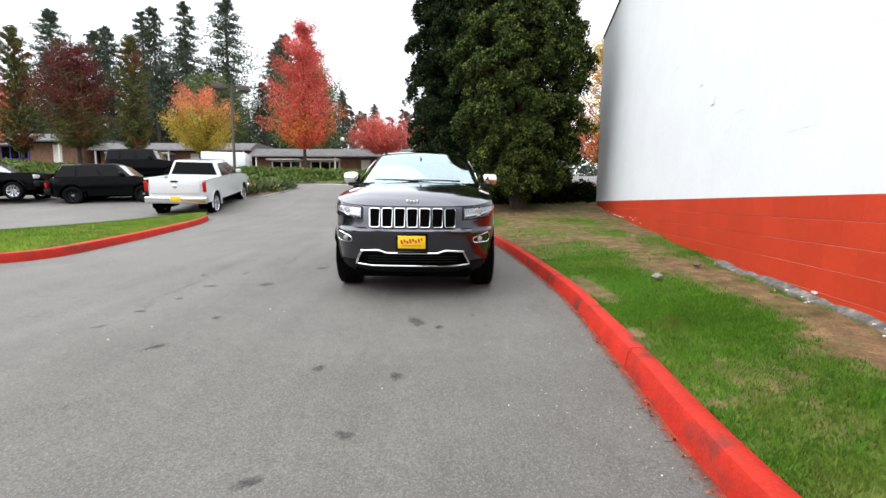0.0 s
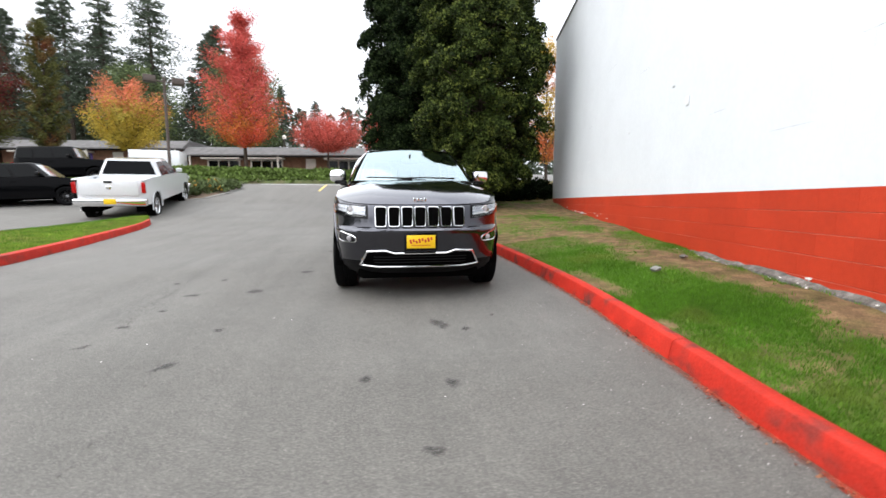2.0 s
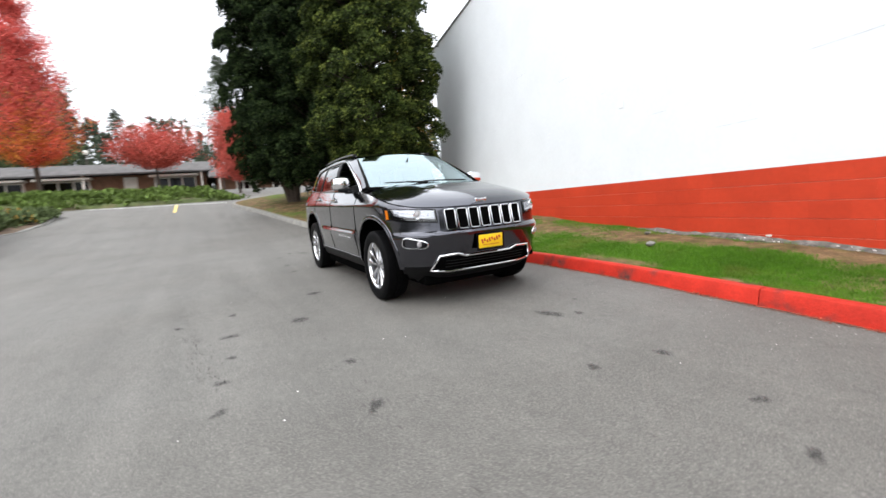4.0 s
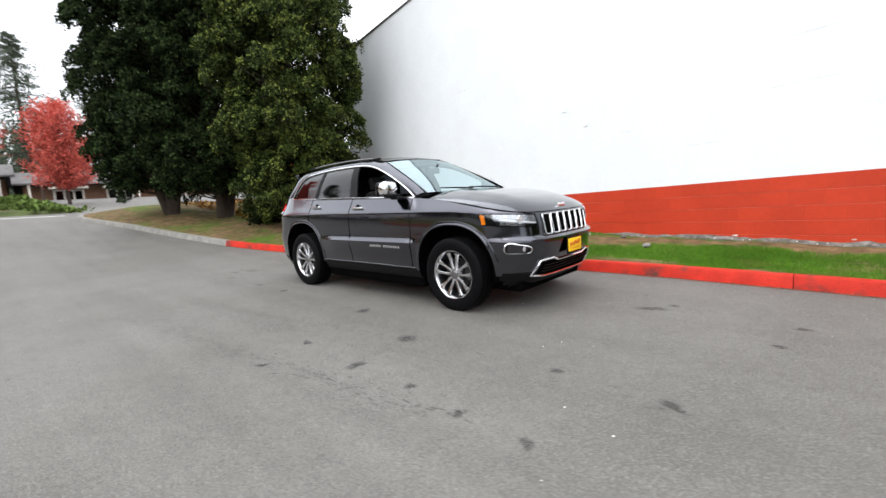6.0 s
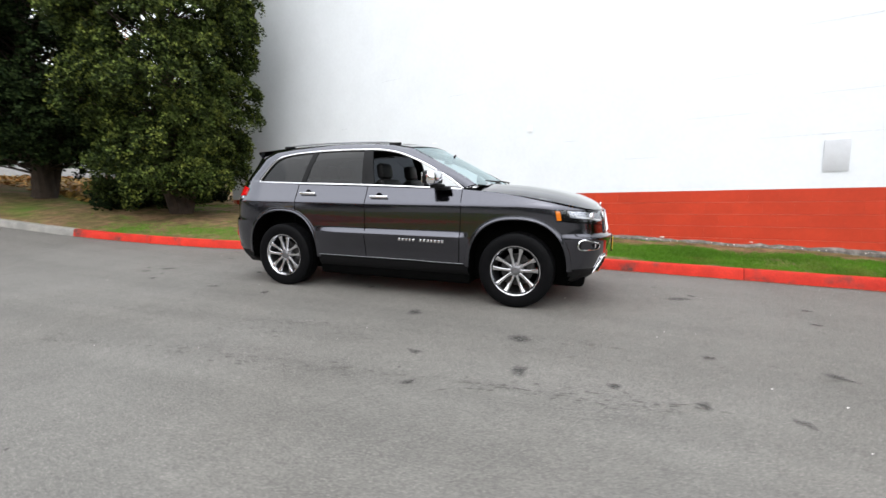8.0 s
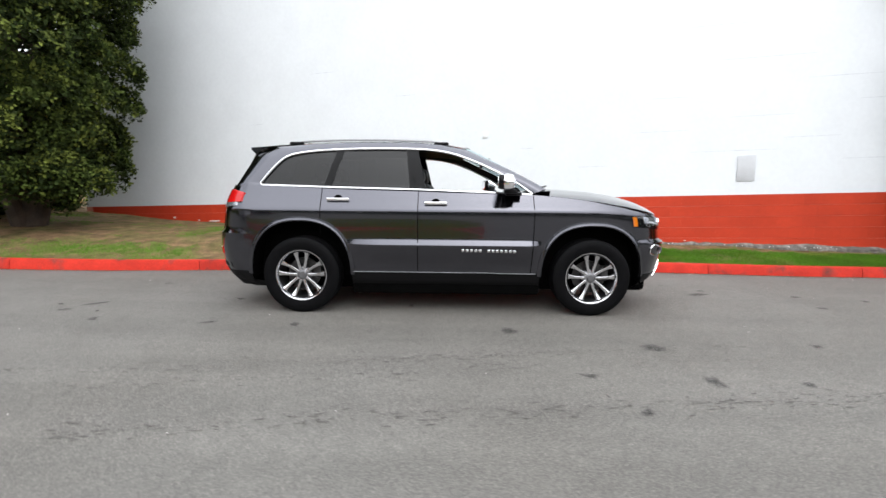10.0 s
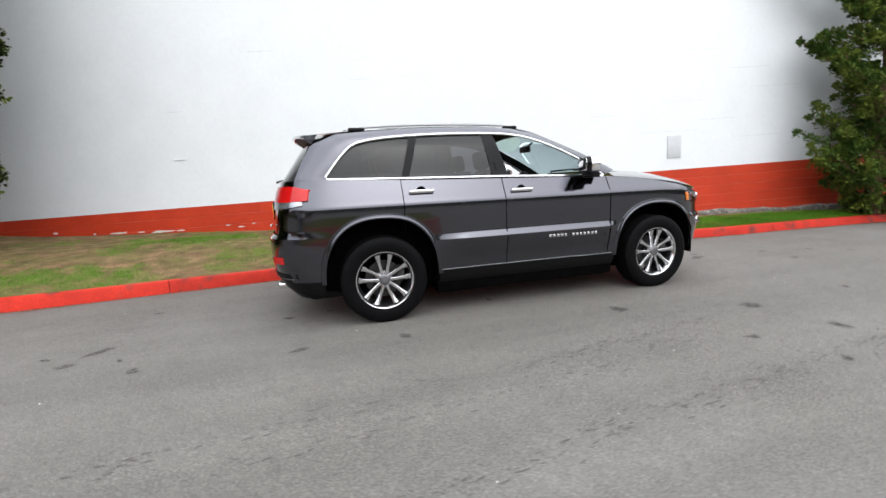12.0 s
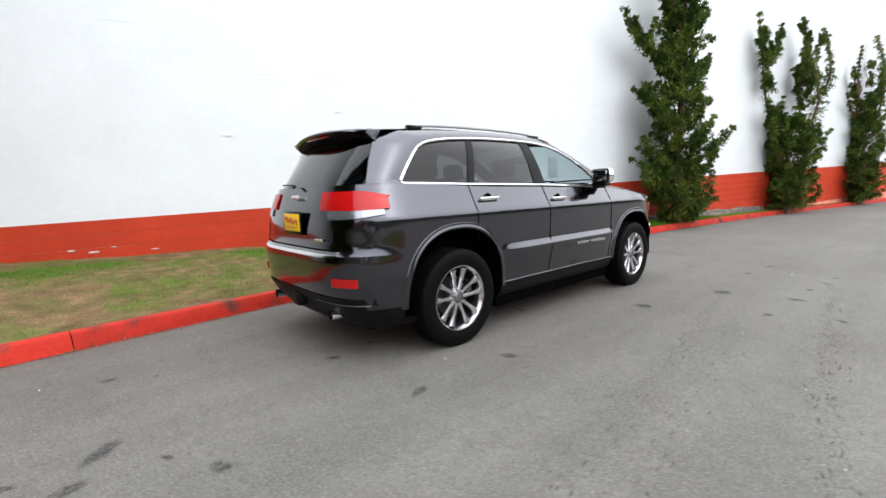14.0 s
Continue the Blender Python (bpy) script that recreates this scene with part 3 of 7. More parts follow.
def grass():
    rng = random.Random(3)
    cells = []
    for a, b in zip(LAWN_ROWS, LAWN_ROWS[1:]):
        if -9.5 < a[0][0] < 12:
            for j in range(len(a) - 1):
                cells.append((a[j], a[j + 1], b[j], b[j + 1], (j + 0.5) / (len(a) - 1)))
    spots = []
    for c in cells:
        p, q, r, s = (Vector(v) for v in c[:4])
        f = c[4]
        area = (q - p).cross(r - p).length
        dense = 26000 if p.x > 3.0 else 12000 if p.x > 0.5 else 4500
        for _ in range(int(area * dense + rng.random())):
            u, v = rng.random(), rng.random()
            w = p * (1 - u) * (1 - v) + q * u * (1 - v) + r * (1 - u) * v + s * u * v
            if rng.random() < cover(w.x, w.y, f):
                spots.append(w)
    blades("grass", spots, 0.028, "short green grass in uneven tufts", 4, 0.8)
    # a sparser cover on the island in the lane
    spots = []
    for a, b in zip(ISLAND_ROWS, ISLAND_ROWS[1:]):
        for j in range(len(a) - 1):
            p, q, r, s = (Vector(v) for v in (a[j], a[j + 1], b[j], b[j + 1]))
            for _ in range(min(160, int((q - p).cross(r - p).length * 1500 + rng.random()))):
                u, v = rng.random(), rng.random()
                spots.append(p * (1 - u) * (1 - v) + q * u * (1 - v) + r * (1 - u) * v + s * u * v)
    blades("island_grass", spots, 0.04, "short green grass on the island lawn", 5, 0.9)


grass()

# ---- trees ----


def leaves(points, normals, size, seed, aspect=1.6, face=None, slim=False):
    """Small bent leaf sprays, one quad pair each; face gives the way their flat sides look."""
    rng = np.random.default_rng(seed)
    k = len(points)
    d = normals + rng.normal(0, 0.55, (k, 3))
    d /= np.linalg.norm(d, axis=1)[:, None] + 1e-9
    s = np.cross(d, rng.normal(0, 1, (k, 3)) if face is None else face + rng.normal(0, 0.28, (k, 3)))
    s /= np.linalg.norm(s, axis=1)[:, None] + 1e-9
    L = size * rng.uniform(0.6, 1.4, k)[:, None]
    W = L / aspect * 0.5
    up = np.cross(s, d)
    a, b = points - s * W * 0.4, points + s * W * 0.4
    c, e = points + d * L * 0.6 + s * W + up * W * 0.3, points + d * L * 0.6 - s * W + up * W * 0.3
    f = points + d * L
    if slim:
        return np.stack([points, c, f, e], 1).reshape(-1, 3), np.arange(4 * k).reshape(-1, 4)
    verts = np.stack([a, b, c, f, e], 1).reshape(-1, 3)
    faces = np.arange(5 * k).reshape(-1, 5)
    return verts, faces


def limb(bm, a, b, r0, r1, bend, rng, seg=6, k=4):
    a, b = Vector(a), Vector(b)
    pts, rs = [], []
    for i in range(k + 1):
        t = i / k
        w = math.sin(t * math.pi) * bend
        pts.append(a.lerp(b, t) + Vector((rng.uniform(-w, w), rng.uniform(-w, w), rng.uniform(-w, w) * 0.5)))
        rs.append(r0 + (r1 - r0) * t)
    tube(bm, pts, rs, seg)
    return pts


def tuft(c, axis, r, k, nr):
    """A puff of scaly sprays lying on the outer half of a ball round c; returns places, ways they grow and ways they face."""
    d = nr.normal(0, 1, (k, 3)) + np.asarray(axis) * 1.1
    d /= np.linalg.norm(d, axis=1)[:, None]
    p = np.asarray(c) + d * r * nr.uniform(0.80, 1.05, (k, 1))
    return p, np.cross(d, nr.normal(0, 1, (k, 3))) * 0.8 + d * 0.55 + (0, 0, 0.35), d


def column_tree(x, y, height, radius, leaf, tip_leaf, label, seed, boughs, puffs, per, size, base=1.0, stems=1, name="cedar_tree"):
    """A tall dense evergreen column: boughs that end in rounded masses of small upturned tufts."""
    rng = random.Random(seed)
    nr = np.random.default_rng(seed)
    zb = gz(x) + 0.25
    t = thing(name, Matrix.Translation((x, y, zb)), label, "tree")
    bm = bmesh.new()
    tube(bm, [(0, 0, -0.4), (0.02, 0, 0.1), (0.03, 0.03, 1.2), (-0.05, 0.02, height * 0.5), (0, 0, height * 0.95)], [radius * 0.19, radius * 0.14, radius * 0.11, radius * 0.06, 0.02], 12)
    for k in range(stems):
        an = k * 2.1 + seed
        c, q = math.cos(an), math.sin(an)
        tube(bm, [(c * 0.05, q * 0.05, -0.2), (c * 0.25, q * 0.25, 0.5), (c * 0.55, q * 0.55, 1.6), (c * 0.7, q * 0.7, 3.4)], [radius * 0.10, radius * 0.08, radius * 0.06, 0.03], 8)
    for k in range(5):
        an = k * 1.3 + rng.random()
        tube(bm, [(0, 0, 0.35), (math.cos(an) * radius * 0.12, math.sin(an) * radius * 0.12, 0.03), (math.cos(an) * radius * 0.32, math.sin(an) * radius * 0.32, -0.2)], [radius * 0.08, radius * 0.06, 0.03], 6)
    part("trunk", bm, "bark", t)
    bm = bmesh.new()
    P, N, F, PT, NT, FT = [], [], [], [], [], []
    for i in range(boughs):
        f = ((i + rng.random()) / boughs) ** 1.05
        h = base + (height - base) * f
        prof = radius * min(1.0, 0.70 + 1.6 * f) * (1 - max(0, f - 0.5) ** 1.6 * 2.2)
        an = i * 2.39996 + rng.uniform(-0.5, 0.5)
        lump = 1 + 0.40 * noise.noise((math.cos(an) * 1.7, math.sin(an) * 1.7, h * 0.8 + seed)) + rng.uniform(-0.10, 0.08)
        r = max(0.15, prof) * lump * (0.88 if i % 3 else 0.52)
        out = Vector((math.cos(an), math.sin(an), 0.45)).normalized()
        c = Vector((math.cos(an) * r, math.sin(an) * r, h))
        limb(bm, (0, 0, max(0.7, h - 0.8)), tuple(c), 0.035, 0.010, 0.08, rng, 5, 3)
        mass = rng.uniform(0.32, 0.56) * (0.75 + 0.25 * prof / radius)
        for j in range(puffs):
            d = Vector((rng.gauss(0, 1), rng.gauss(0, 1), rng.gauss(0, 0.8))) + out * 1.1 + Vector((0, 0, 0.35))
            d.normalize()
            q = c + Vector((d.x * mass, d.y * mass, d.z * mass * 0.85))
            if rng.random() < 0.16:
                q += out * rng.uniform(0.08, 0.22)
            ax = (d + out * 0.6 + Vector((0, 0, 0.5))).normalized()
            pr = rng.uniform(0.13, 0.24)
            p, n, d = tuft(q, ax, pr, per, nr)
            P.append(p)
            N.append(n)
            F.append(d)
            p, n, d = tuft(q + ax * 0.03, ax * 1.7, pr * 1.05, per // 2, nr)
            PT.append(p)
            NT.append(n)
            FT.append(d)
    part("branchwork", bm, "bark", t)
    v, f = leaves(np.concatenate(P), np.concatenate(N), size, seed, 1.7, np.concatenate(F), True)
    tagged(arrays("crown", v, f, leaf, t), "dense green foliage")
    # Light on each tuft's outside is painted in as paler leaves.
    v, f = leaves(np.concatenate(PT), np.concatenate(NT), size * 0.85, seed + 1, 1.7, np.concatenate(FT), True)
    tagged(arrays("outer_crown", v, f, tip_leaf, t), "paler outer leaves with the light painted in")
    return t


def plume(bm, P, N, F, a, b, r0, rng, nr, lift=0.25, bare=0.0, wood=0.02):
    """A twisted limb from a to b, clothed in tufts that thin out to an upturned point."""
    a, b = Vector(a), Vector(b)
    far = (b - a).length
    pts, k = [], max(4, int(far / 0.13))
    side = Vector((rng.gauss(0, 1), rng.gauss(0, 1), rng.gauss(0, 0.4))) * 0.10 * far
    for i in range(k + 1):
        t = i / k
        pts.append(a.lerp(b, t) + Vector((0, 0, -lift * far * math.sin(t * math.pi) * (1 - 0.3 * t))) + side * math.sin(t * math.pi))
    tube(bm, pts, [wood * (1 - 0.8 * i / k) + 0.004 for i in range(k + 1)], 5)
    for i, p in enumerate(pts[1:]):
        t = (i + 1) / k
        if t < bare:
            continue
        g = (pts[min(k, i + 2)] - pts[i]).normalized()
        r = r0 * (1.0 - 0.72 * t) * rng.uniform(0.75, 1.2)
        for _ in range(3):
            c = p + Vector((rng.gauss(0, 1), rng.gauss(0, 1), rng.gauss(0, 0.7))) * r * 0.55
            q, n, d = tuft(c, np.array((g.x, g.y, g.z + 0.4)) * 0.6, r * 0.75, 34, nr)
            P.append(q)
            N.append(n * 0.55 + np.array(g) * 0.9)
            F.append(d + (0, 0, 0.2))


def juniper(x, y, height, label, seed, girth, arms, thin=1.0, bare=()):
    """A ragged juniper: a full skirt of upswept plumes round a twisting stem, with long arms reaching out of it."""
    rng, nr = random.Random(seed), np.random.default_rng(seed)
    t = thing("juniper_tree", Matrix.Translation((x, y, gz(x) + 0.16)), label, "tree", "junipers along the wall")
    bm = bmesh.new()
    P, N, F = [], [], []
    turn = Matrix.Rotation(radians(WALL_TURN), 3, "Z")
    stem = [Vector((0.10 * math.sin(i * 1.3 + seed), 0.06 * math.cos(i * 1.7), -0.3 + (height + 0.3) * i / 12)) for i in range(13)]
    tube(bm, stem, [0.15 * (1 - i / 13) + 0.012 for i in range(13)], 8)
    levels, widths = [g[0] for g in girth], [g[1] for g in girth]
    n = int(27 * height * thin)
    for i in range(n):
        z = height * ((i + 0.5) / n) ** 1.12
        w = float(np.interp(z, levels, widths)) * (1 + 0.30 * noise.noise((i * 0.37, z, seed)))
        an = i * 2.39996 + rng.uniform(-0.6, 0.6)
        reach = w * (rng.uniform(0.50, 1.05) if i % 5 else rng.uniform(1.1, 1.4))
        k = max(0, min(11, int((z + 0.3) / (height + 0.3) * 12)))
        q = turn @ Vector((math.cos(an) * reach, math.sin(an) * reach * 0.62, 0))
        root = stem[k].lerp(stem[k + 1], 0.5)
        tip = Vector((root.x + q.x, root.y + q.y, z + reach * rng.uniform(0.10, 0.45) + 0.05))
        plume(bm, P, N, F, root.lerp(tip, 0.22), tip, 0.17 + 0.05 * w, rng, nr, 0.20)
    for ax, ay, az, bx, by, bz, r in arms:
        a, b = turn @ Vector((ax, ay, az)), turn @ Vector((bx, by, bz))
        plume(bm, P, N, F, a, b, r, rng, nr, 0.10, 0.0, 0.05)
        for k in range(int((b - a).length * 5)):
            f = rng.uniform(0.12, 0.92)
            c = a.lerp(b, f) + Vector((0, 0, -0.10 * (b - a).length * math.sin(f * math.pi)))
            d = (b - a).normalized() * rng.uniform(0.15, 0.4) + Vector((rng.gauss(0, 0.22), rng.gauss(0, 0.12), rng.uniform(0.0, 0.30)))
            plume(bm, P, N, F, c, c + d * (1.1 - 0.6 * f), r * 0.55, rng, nr, 0.1)
    for ax, ay, az, bx, by, bz in bare:
        a, b = turn @ Vector((ax, ay, az)), turn @ Vector((bx, by, bz))
        plume(bm, P, N, F, a, b, 0.12, rng, nr, 0.10, 0.75, 0.05)
        limb(bm, a.lerp(b, 0.45), a.lerp(b, 0.6) + Vector((0.25, 0.0, 0.35)), 0.025, 0.008, 0.05, rng)
    part("trunk", bm, "juniper_bark", t, "reddish twisted trunk and limbs")
    v, f = leaves(np.concatenate(P), np.concatenate(N), 0.074, seed, 2.8, np.concatenate(F), True)
    arrays("crown", v, f, "leaf_juniper", t)
    return t


def broadleaf(name, x, y, z, height, radius, leaf, label, seed, shape="oval", n=9000, size=0.22, trunk=0.16, group="", base=0.22, skirt=None):
    """A leafy tree: trunk, rising limbs and a crown with gaps."""
    rng, nr = random.Random(seed), np.random.default_rng(seed)
    t = thing(name, Matrix.Translation((x, y, z)), label, "tree", group)
    bm = bmesh.new()
    stem = limb(bm, (0, 0, -0.5), (0, 0, height * 0.92), trunk, 0.02, 0.1, rng, 8, 8)
    P, N = [], []
    count = 70
    for i in range(count):
        f = (i + 0.5) / count
        h = height * (base + (1 - base) * f)
        if shape == "cone":
            prof = radius * min(1.0, 0.60 + f * 3.0) * (1 - f) ** 0.55 * (1 + 0.28 * math.sin(i * 5.3))
            h -= height * 0.16 * f * abs(math.sin(i * 1.7))
        elif shape == "column":
            prof = radius * min(1.0, f * 4 + 0.3) * (1 - f**3) ** 0.5
        else:
            prof = radius * math.sqrt(max(0.0, 1 - (2 * f - 0.85) ** 2 / 1.4))
        an = i * 2.4
        if shape == "lobed":
            h *= 1 - 0.22 * f * (1 + math.cos(3 * an + seed)) / 2 - rng.uniform(0, 0.10) * f
            prof *= 0.85 + 0.3 * rng.random()
        root = Vector((0, 0, max(height * base * 0.7, h - prof * 0.7)))
        tip = Vector((math.cos(an) * prof * rng.uniform(0.55, 1.05), math.sin(an) * prof * rng.uniform(0.55, 1.05), h))
        pts = limb(bm, root, tip, trunk * 0.28 * (1 - f) + 0.015, 0.008, prof * 0.08, rng, 4, 4)
        for j, w in enumerate(pts[1:]):
            k = max(3, int(3.4 * n / count / 4))
            cr = (0.14 + 0.16 * j / 3) * radius * (0.55 if shape == "column" else 0.8)
            d = nr.normal(0, 1, (k, 3))
            d /= np.linalg.norm(d, axis=1)[:, None]
            P.append(np.array(w) + d * cr * nr.uniform(0.1, 1.0, (k, 1)))
            N.append(d + (0, 0, -0.2))
    part("trunk", bm, "bark", t)
    P, N = np.concatenate(P), np.concatenate(N)
    if skirt:
        low = P[:, 2] + nr.normal(0, 0.10 * height, len(P)) < height * skirt[0]
        v, f = leaves(P[low], N[low], size * 0.50, seed + 1, 1.3, None, True)
        arrays("lower_crown", v, f, skirt[1], t, skirt[2] if len(skirt) > 2 else "orange and yellow lower leaves")
        P, N = P[~low], N[~low]
    v, f = leaves(P, N, size * 0.50, seed, 1.3, None, True)
    arrays("crown", v, f, leaf, t)
    return t


def fir(x, y, z, height, radius, label, seed, gap=0.0, n=90):
    """A tall fir: straight trunk, whorls of drooping boughs."""
    rng, nr = random.Random(seed), np.random.default_rng(seed)
    t = thing("fir_tree", Matrix.Translation((x, y, z)), label, "tree", "firs on the hill")
    bm = bmesh.new()
    tube(bm, [(0, 0, -1), (0, 0, height * 0.5), (0, 0, height)], [height * 0.016, height * 0.010, 0.03], 8)
    P, N = [], []
    for i in range(n):
        f = 0.10 + gap + (0.9 - gap) * (i + rng.uniform(-1.0, 1.0)) / n
        h = height * f
        an = i * 2.4 + rng.uniform(-0.4, 0.4)
        reach = radius * 1.75 * (1.01 - f) ** 0.78 * rng.uniform(0.35, 1.20) + 0.12
        for s in (0.30, 0.58, 0.80, 1.0):
            k = 34
            w = np.array((math.cos(an) * reach * s, math.sin(an) * reach * s, h - reach * 0.34 * s + 0.16 * reach * s * s))
            P.append(w + nr.normal(0, 1, (k, 3)) * (0.15 * reach + 0.10) * (1, 1, 0.42))
            N.append(nr.normal(0, 0.5, (k, 3)) + (math.cos(an) * 0.8, math.sin(an) * 0.8, -0.45))
        if i % 2 == 0:
            tube(bm, [(0, 0, h), (math.cos(an) * reach, math.sin(an) * reach, h - reach * 0.17)], [0.07, 0.02], 4)
    part("trunk", bm, "bark", t)
    v, f = leaves(np.concatenate(P), np.concatenate(N), height * 0.0145, seed, 2.6, None, True)
    arrays("crown", v, f, "leaf_fir", t)
    return t


column_tree(-8.05, 2.95, 10.2, 1.62, "leaf_cedar", "leaf_cedar_lit", "tall olive-green evergreen with a dense lumpy crown on the lawn", 11, 270, 15, 56, 0.082, 0.62, 2)
column_tree(-12.1, 2.10, 11.6, 1.95, "leaf_dark", "leaf_dark_lit", "tall dark green evergreen standing beside the grey kerb", 12, 330, 13, 40, 0.105, 1.0, 2)
column_tree(-14.2, 1.05, 12.0, 1.80, "leaf_dark", "leaf_dark_lit", "tall dark green evergreen with drooping low boughs", 13, 330, 13, 40, 0.105, 0.9, 3)
juniper(9.2, 1.50, 7.6, "ragged green juniper with upswept limbs against the wall", 21,
        ((0, 0.85), (0.5, 1.15), (1.2, 1.30), (2.6, 1.22), (3.4, 1.02), (4.4, 0.66), (5.4, 0.48), (7.6, 0.12)),
        ((0, 0, 2.8, -1.65, 0.15, 3.5, 0.17), (0, 0, 4.1, -2.0, 0.2, 5.35, 0.21), (0, 0, 4.5, 1.15, 0.1, 5.9, 0.19), (0, 0, 5.0, -0.9, 0.1, 6.6, 0.18), (0, 0, 3.6, 1.3, 0, 4.5, 0.15), (0, 0, 1.2, 1.65, -0.1, 2.0, 0.16), (0, 0, 4.0, -1.1, 0.1, 4.5, 0.15)))
juniper(16.3, 0.38, 3.2, "ragged dark green juniper with a forked top", 22,
        ((0, 0.9), (0.6, 1.25), (1.6, 1.40), (2.4, 1.15), (3.2, 0.4)),
        ((-0.4, 0, 2.4, -2.35, 0.1, 6.4, 0.26), (0.4, 0, 2.4, 0.95, 0.1, 5.9, 0.26), (0.8, 0, 3.6, 2.3, 0.1, 6.5, 0.20), (-1.7, 0, 4.9, -1.1, 0, 6.2, 0.14), (-0.8, 0, 1.8, -1.7, 0, 3.7, 0.18), (0, 0, 2.3, 2.1, 0, 3.0, 0.18),
         (0.8, 0, 4.4, -0.1, 0, 4.9, 0.13), (0.9, 0, 4.8, 0.4, 0, 6.6, 0.15)), 1.2)
juniper(23.2, -0.95, 3.6, "ragged juniper with bare reddish limbs", 23,
        ((0, 0.8), (0.6, 1.2), (1.8, 1.3), (2.8, 1.0), (3.6, 0.4)),
        ((0, 0, 3.0, -1.4, 0.1, 5.6, 0.22), (0.2, 0, 3.0, 0.6, 0.1, 7.0, 0.26), (0.3, 0, 3.2, 1.9, 0.1, 6.0, 0.22)), 1.0,
        ((0.2, 0, 3.2, -2.2, 0, 4.5), (0.3, 0, 3.6, -1.2, 0, 6.4), (0.1, 0, 2.6, 1.8, 0, 3.6)))


def kerb_litter():
    """Brown leaf crumbs and red paint flakes lying along the kerb's foot."""
    nr = np.random.default_rng(44)
    line = np.array(smooth_line(KERB[3:], 0.05))
    k = 2600
    at = nr.integers(1, len(line) - 1, k)
    p = line[at]
    d = line[at + 1] - line[at - 1]
    d /= np.linalg.norm(d, axis=1)[:, None]
    off = -(0.025 + np.abs(nr.normal(0, 0.035, k)))
    x, y = p[:, 0] + d[:, 1] * off, p[:, 1] - d[:, 0] * off
    clump = np.array([noise.noise((a * 1.3, 0.0, 7.0)) for a in x]) > -0.15
    x, y = x[clump], y[clump]
    pts = np.stack([x, y, [gz(a) + 0.004 for a in x]], 1)
    n = nr.normal(0, 1, pts.shape) * (1, 1, 0.15)
    v, f = leaves(pts, n, 0.018, 45, 1.4, np.tile((0.0, 0.0, 1.0), (len(pts), 1)))
    tagged(arrays("kerb_litter", v, f, "litter"), "brown leaf crumbs and red flakes along the kerb", "litter", kind="stuff")


def paint_bleed():
    """Red paint that ran over the kerb's foot on to the asphalt, with a ragged edge."""
    rng = random.Random(46)
    line = smooth_line(KERB[3:10], 0.03)
    rows = []
    for i in range(1, len(line) - 1):
        d = (line[i + 1] - line[i - 1]) / np.linalg.norm(line[i + 1] - line[i - 1])
        x, y = line[i]
        o = 0.05 + 0.035 * noise.noise((x * 2.1, 0, 1)) + 0.012 * noise.noise((x * 17, 0, 5)) + rng.uniform(-0.006, 0.006)
        o = max(0.024, o * (1.0 if x > 1.0 else 0.65))
        rows.append([(x - d[1] * k, y + d[0] * k, gz(x - d[1] * k) + 0.003) for k in (0.018, o)])
    bm = bmesh.new()
    sheet(bm, rows)
    tagged(part("paint_edge", bm, "bleed"), "faded red paint edge along the kerb's foot", "road marking", kind="structure")


M["bleed"] = material("faded_red_paint", (0.30, 0.055, 0.035), 0.8, 0.0, 0.3, 14.0, 0.4, 160.0, (0.15, 0.085, 0.07), 9.0, 0.50, spec=0.2)
paint_bleed()
def fallen_leaves():
    """Orange leaves strewn over the grass beyond the evergreens."""
    nr = np.random.default_rng(47)
    k = 4500
    x, y = nr.uniform(-18.0, -10.0, k), 2.4 + np.abs(nr.normal(0, 2.6, k))
    keep = np.array([noise.noise((a * 0.5, b * 0.5, 3.0)) + 0.25 for a, b in zip(x, y)]) > nr.uniform(-0.3, 0.4, k)
    x, y = x[keep], y[keep]
    z = [lawn_height(a, b, 1.0) + 0.012 for a, b in zip(x, y)]
    n = nr.normal(0, 1, (len(x), 3)) * (1, 1, 0.2)
    v, f = leaves(np.stack([x, y, z], 1), n, 0.10, 48, 1.2, np.tile((0.0, 0.0, 1.0), (len(x), 1)))
    tagged(arrays("fallen_leaves", v, f, "leaf_fallen"), "fallen orange and yellow leaves on the grass", "leaves", kind="stuff")


M["leaf_fallen"] = material("fallen_autumn_leaves", (0.27, 0.12, 0.035), 0.8, 0.0, 0.25, 1.0, per_island=0.45, second=(0.30, 0.19, 0.05), second_scale=1.2, second_at=0.5, spec=0.1)
fallen_leaves()
def kerb_overspray():
    """Red paint that ran over onto the asphalt along the kerb's foot."""
    line = smooth_line(KERB[3:], 0.05)
    rows = []
    for i, p in enumerate(line[1:-1], 1):
        d = (line[i + 1] - line[i - 1]) / np.linalg.norm(line[i + 1] - line[i - 1])
        wide = 0.040 + 0.022 * noise.noise((i * 0.11, 3.0, 0.0)) + 0.014 * noise.noise((i * 0.6, 5.0, 0.0)) + 0.01
        rows.append([(p[0] + d[1] * o, p[1] - d[0] * o, gz(p[0] + d[1] * o) + 0.006) for o in (-0.018, -0.020 - wide * 0.6, -0.022 - wide * 1.4)])
    bm = bmesh.new()
    fade = bm.verts.layers.float.new("fade")
    for row in sheet(bm, rows):
        for v, keep in zip(row, (1.0, 0.85, 0.0)):
            v[fade] = keep
    tagged(part("kerb_overspray", bm, "overspray"), "red paint run over onto the asphalt", "paint mark", kind="structure")


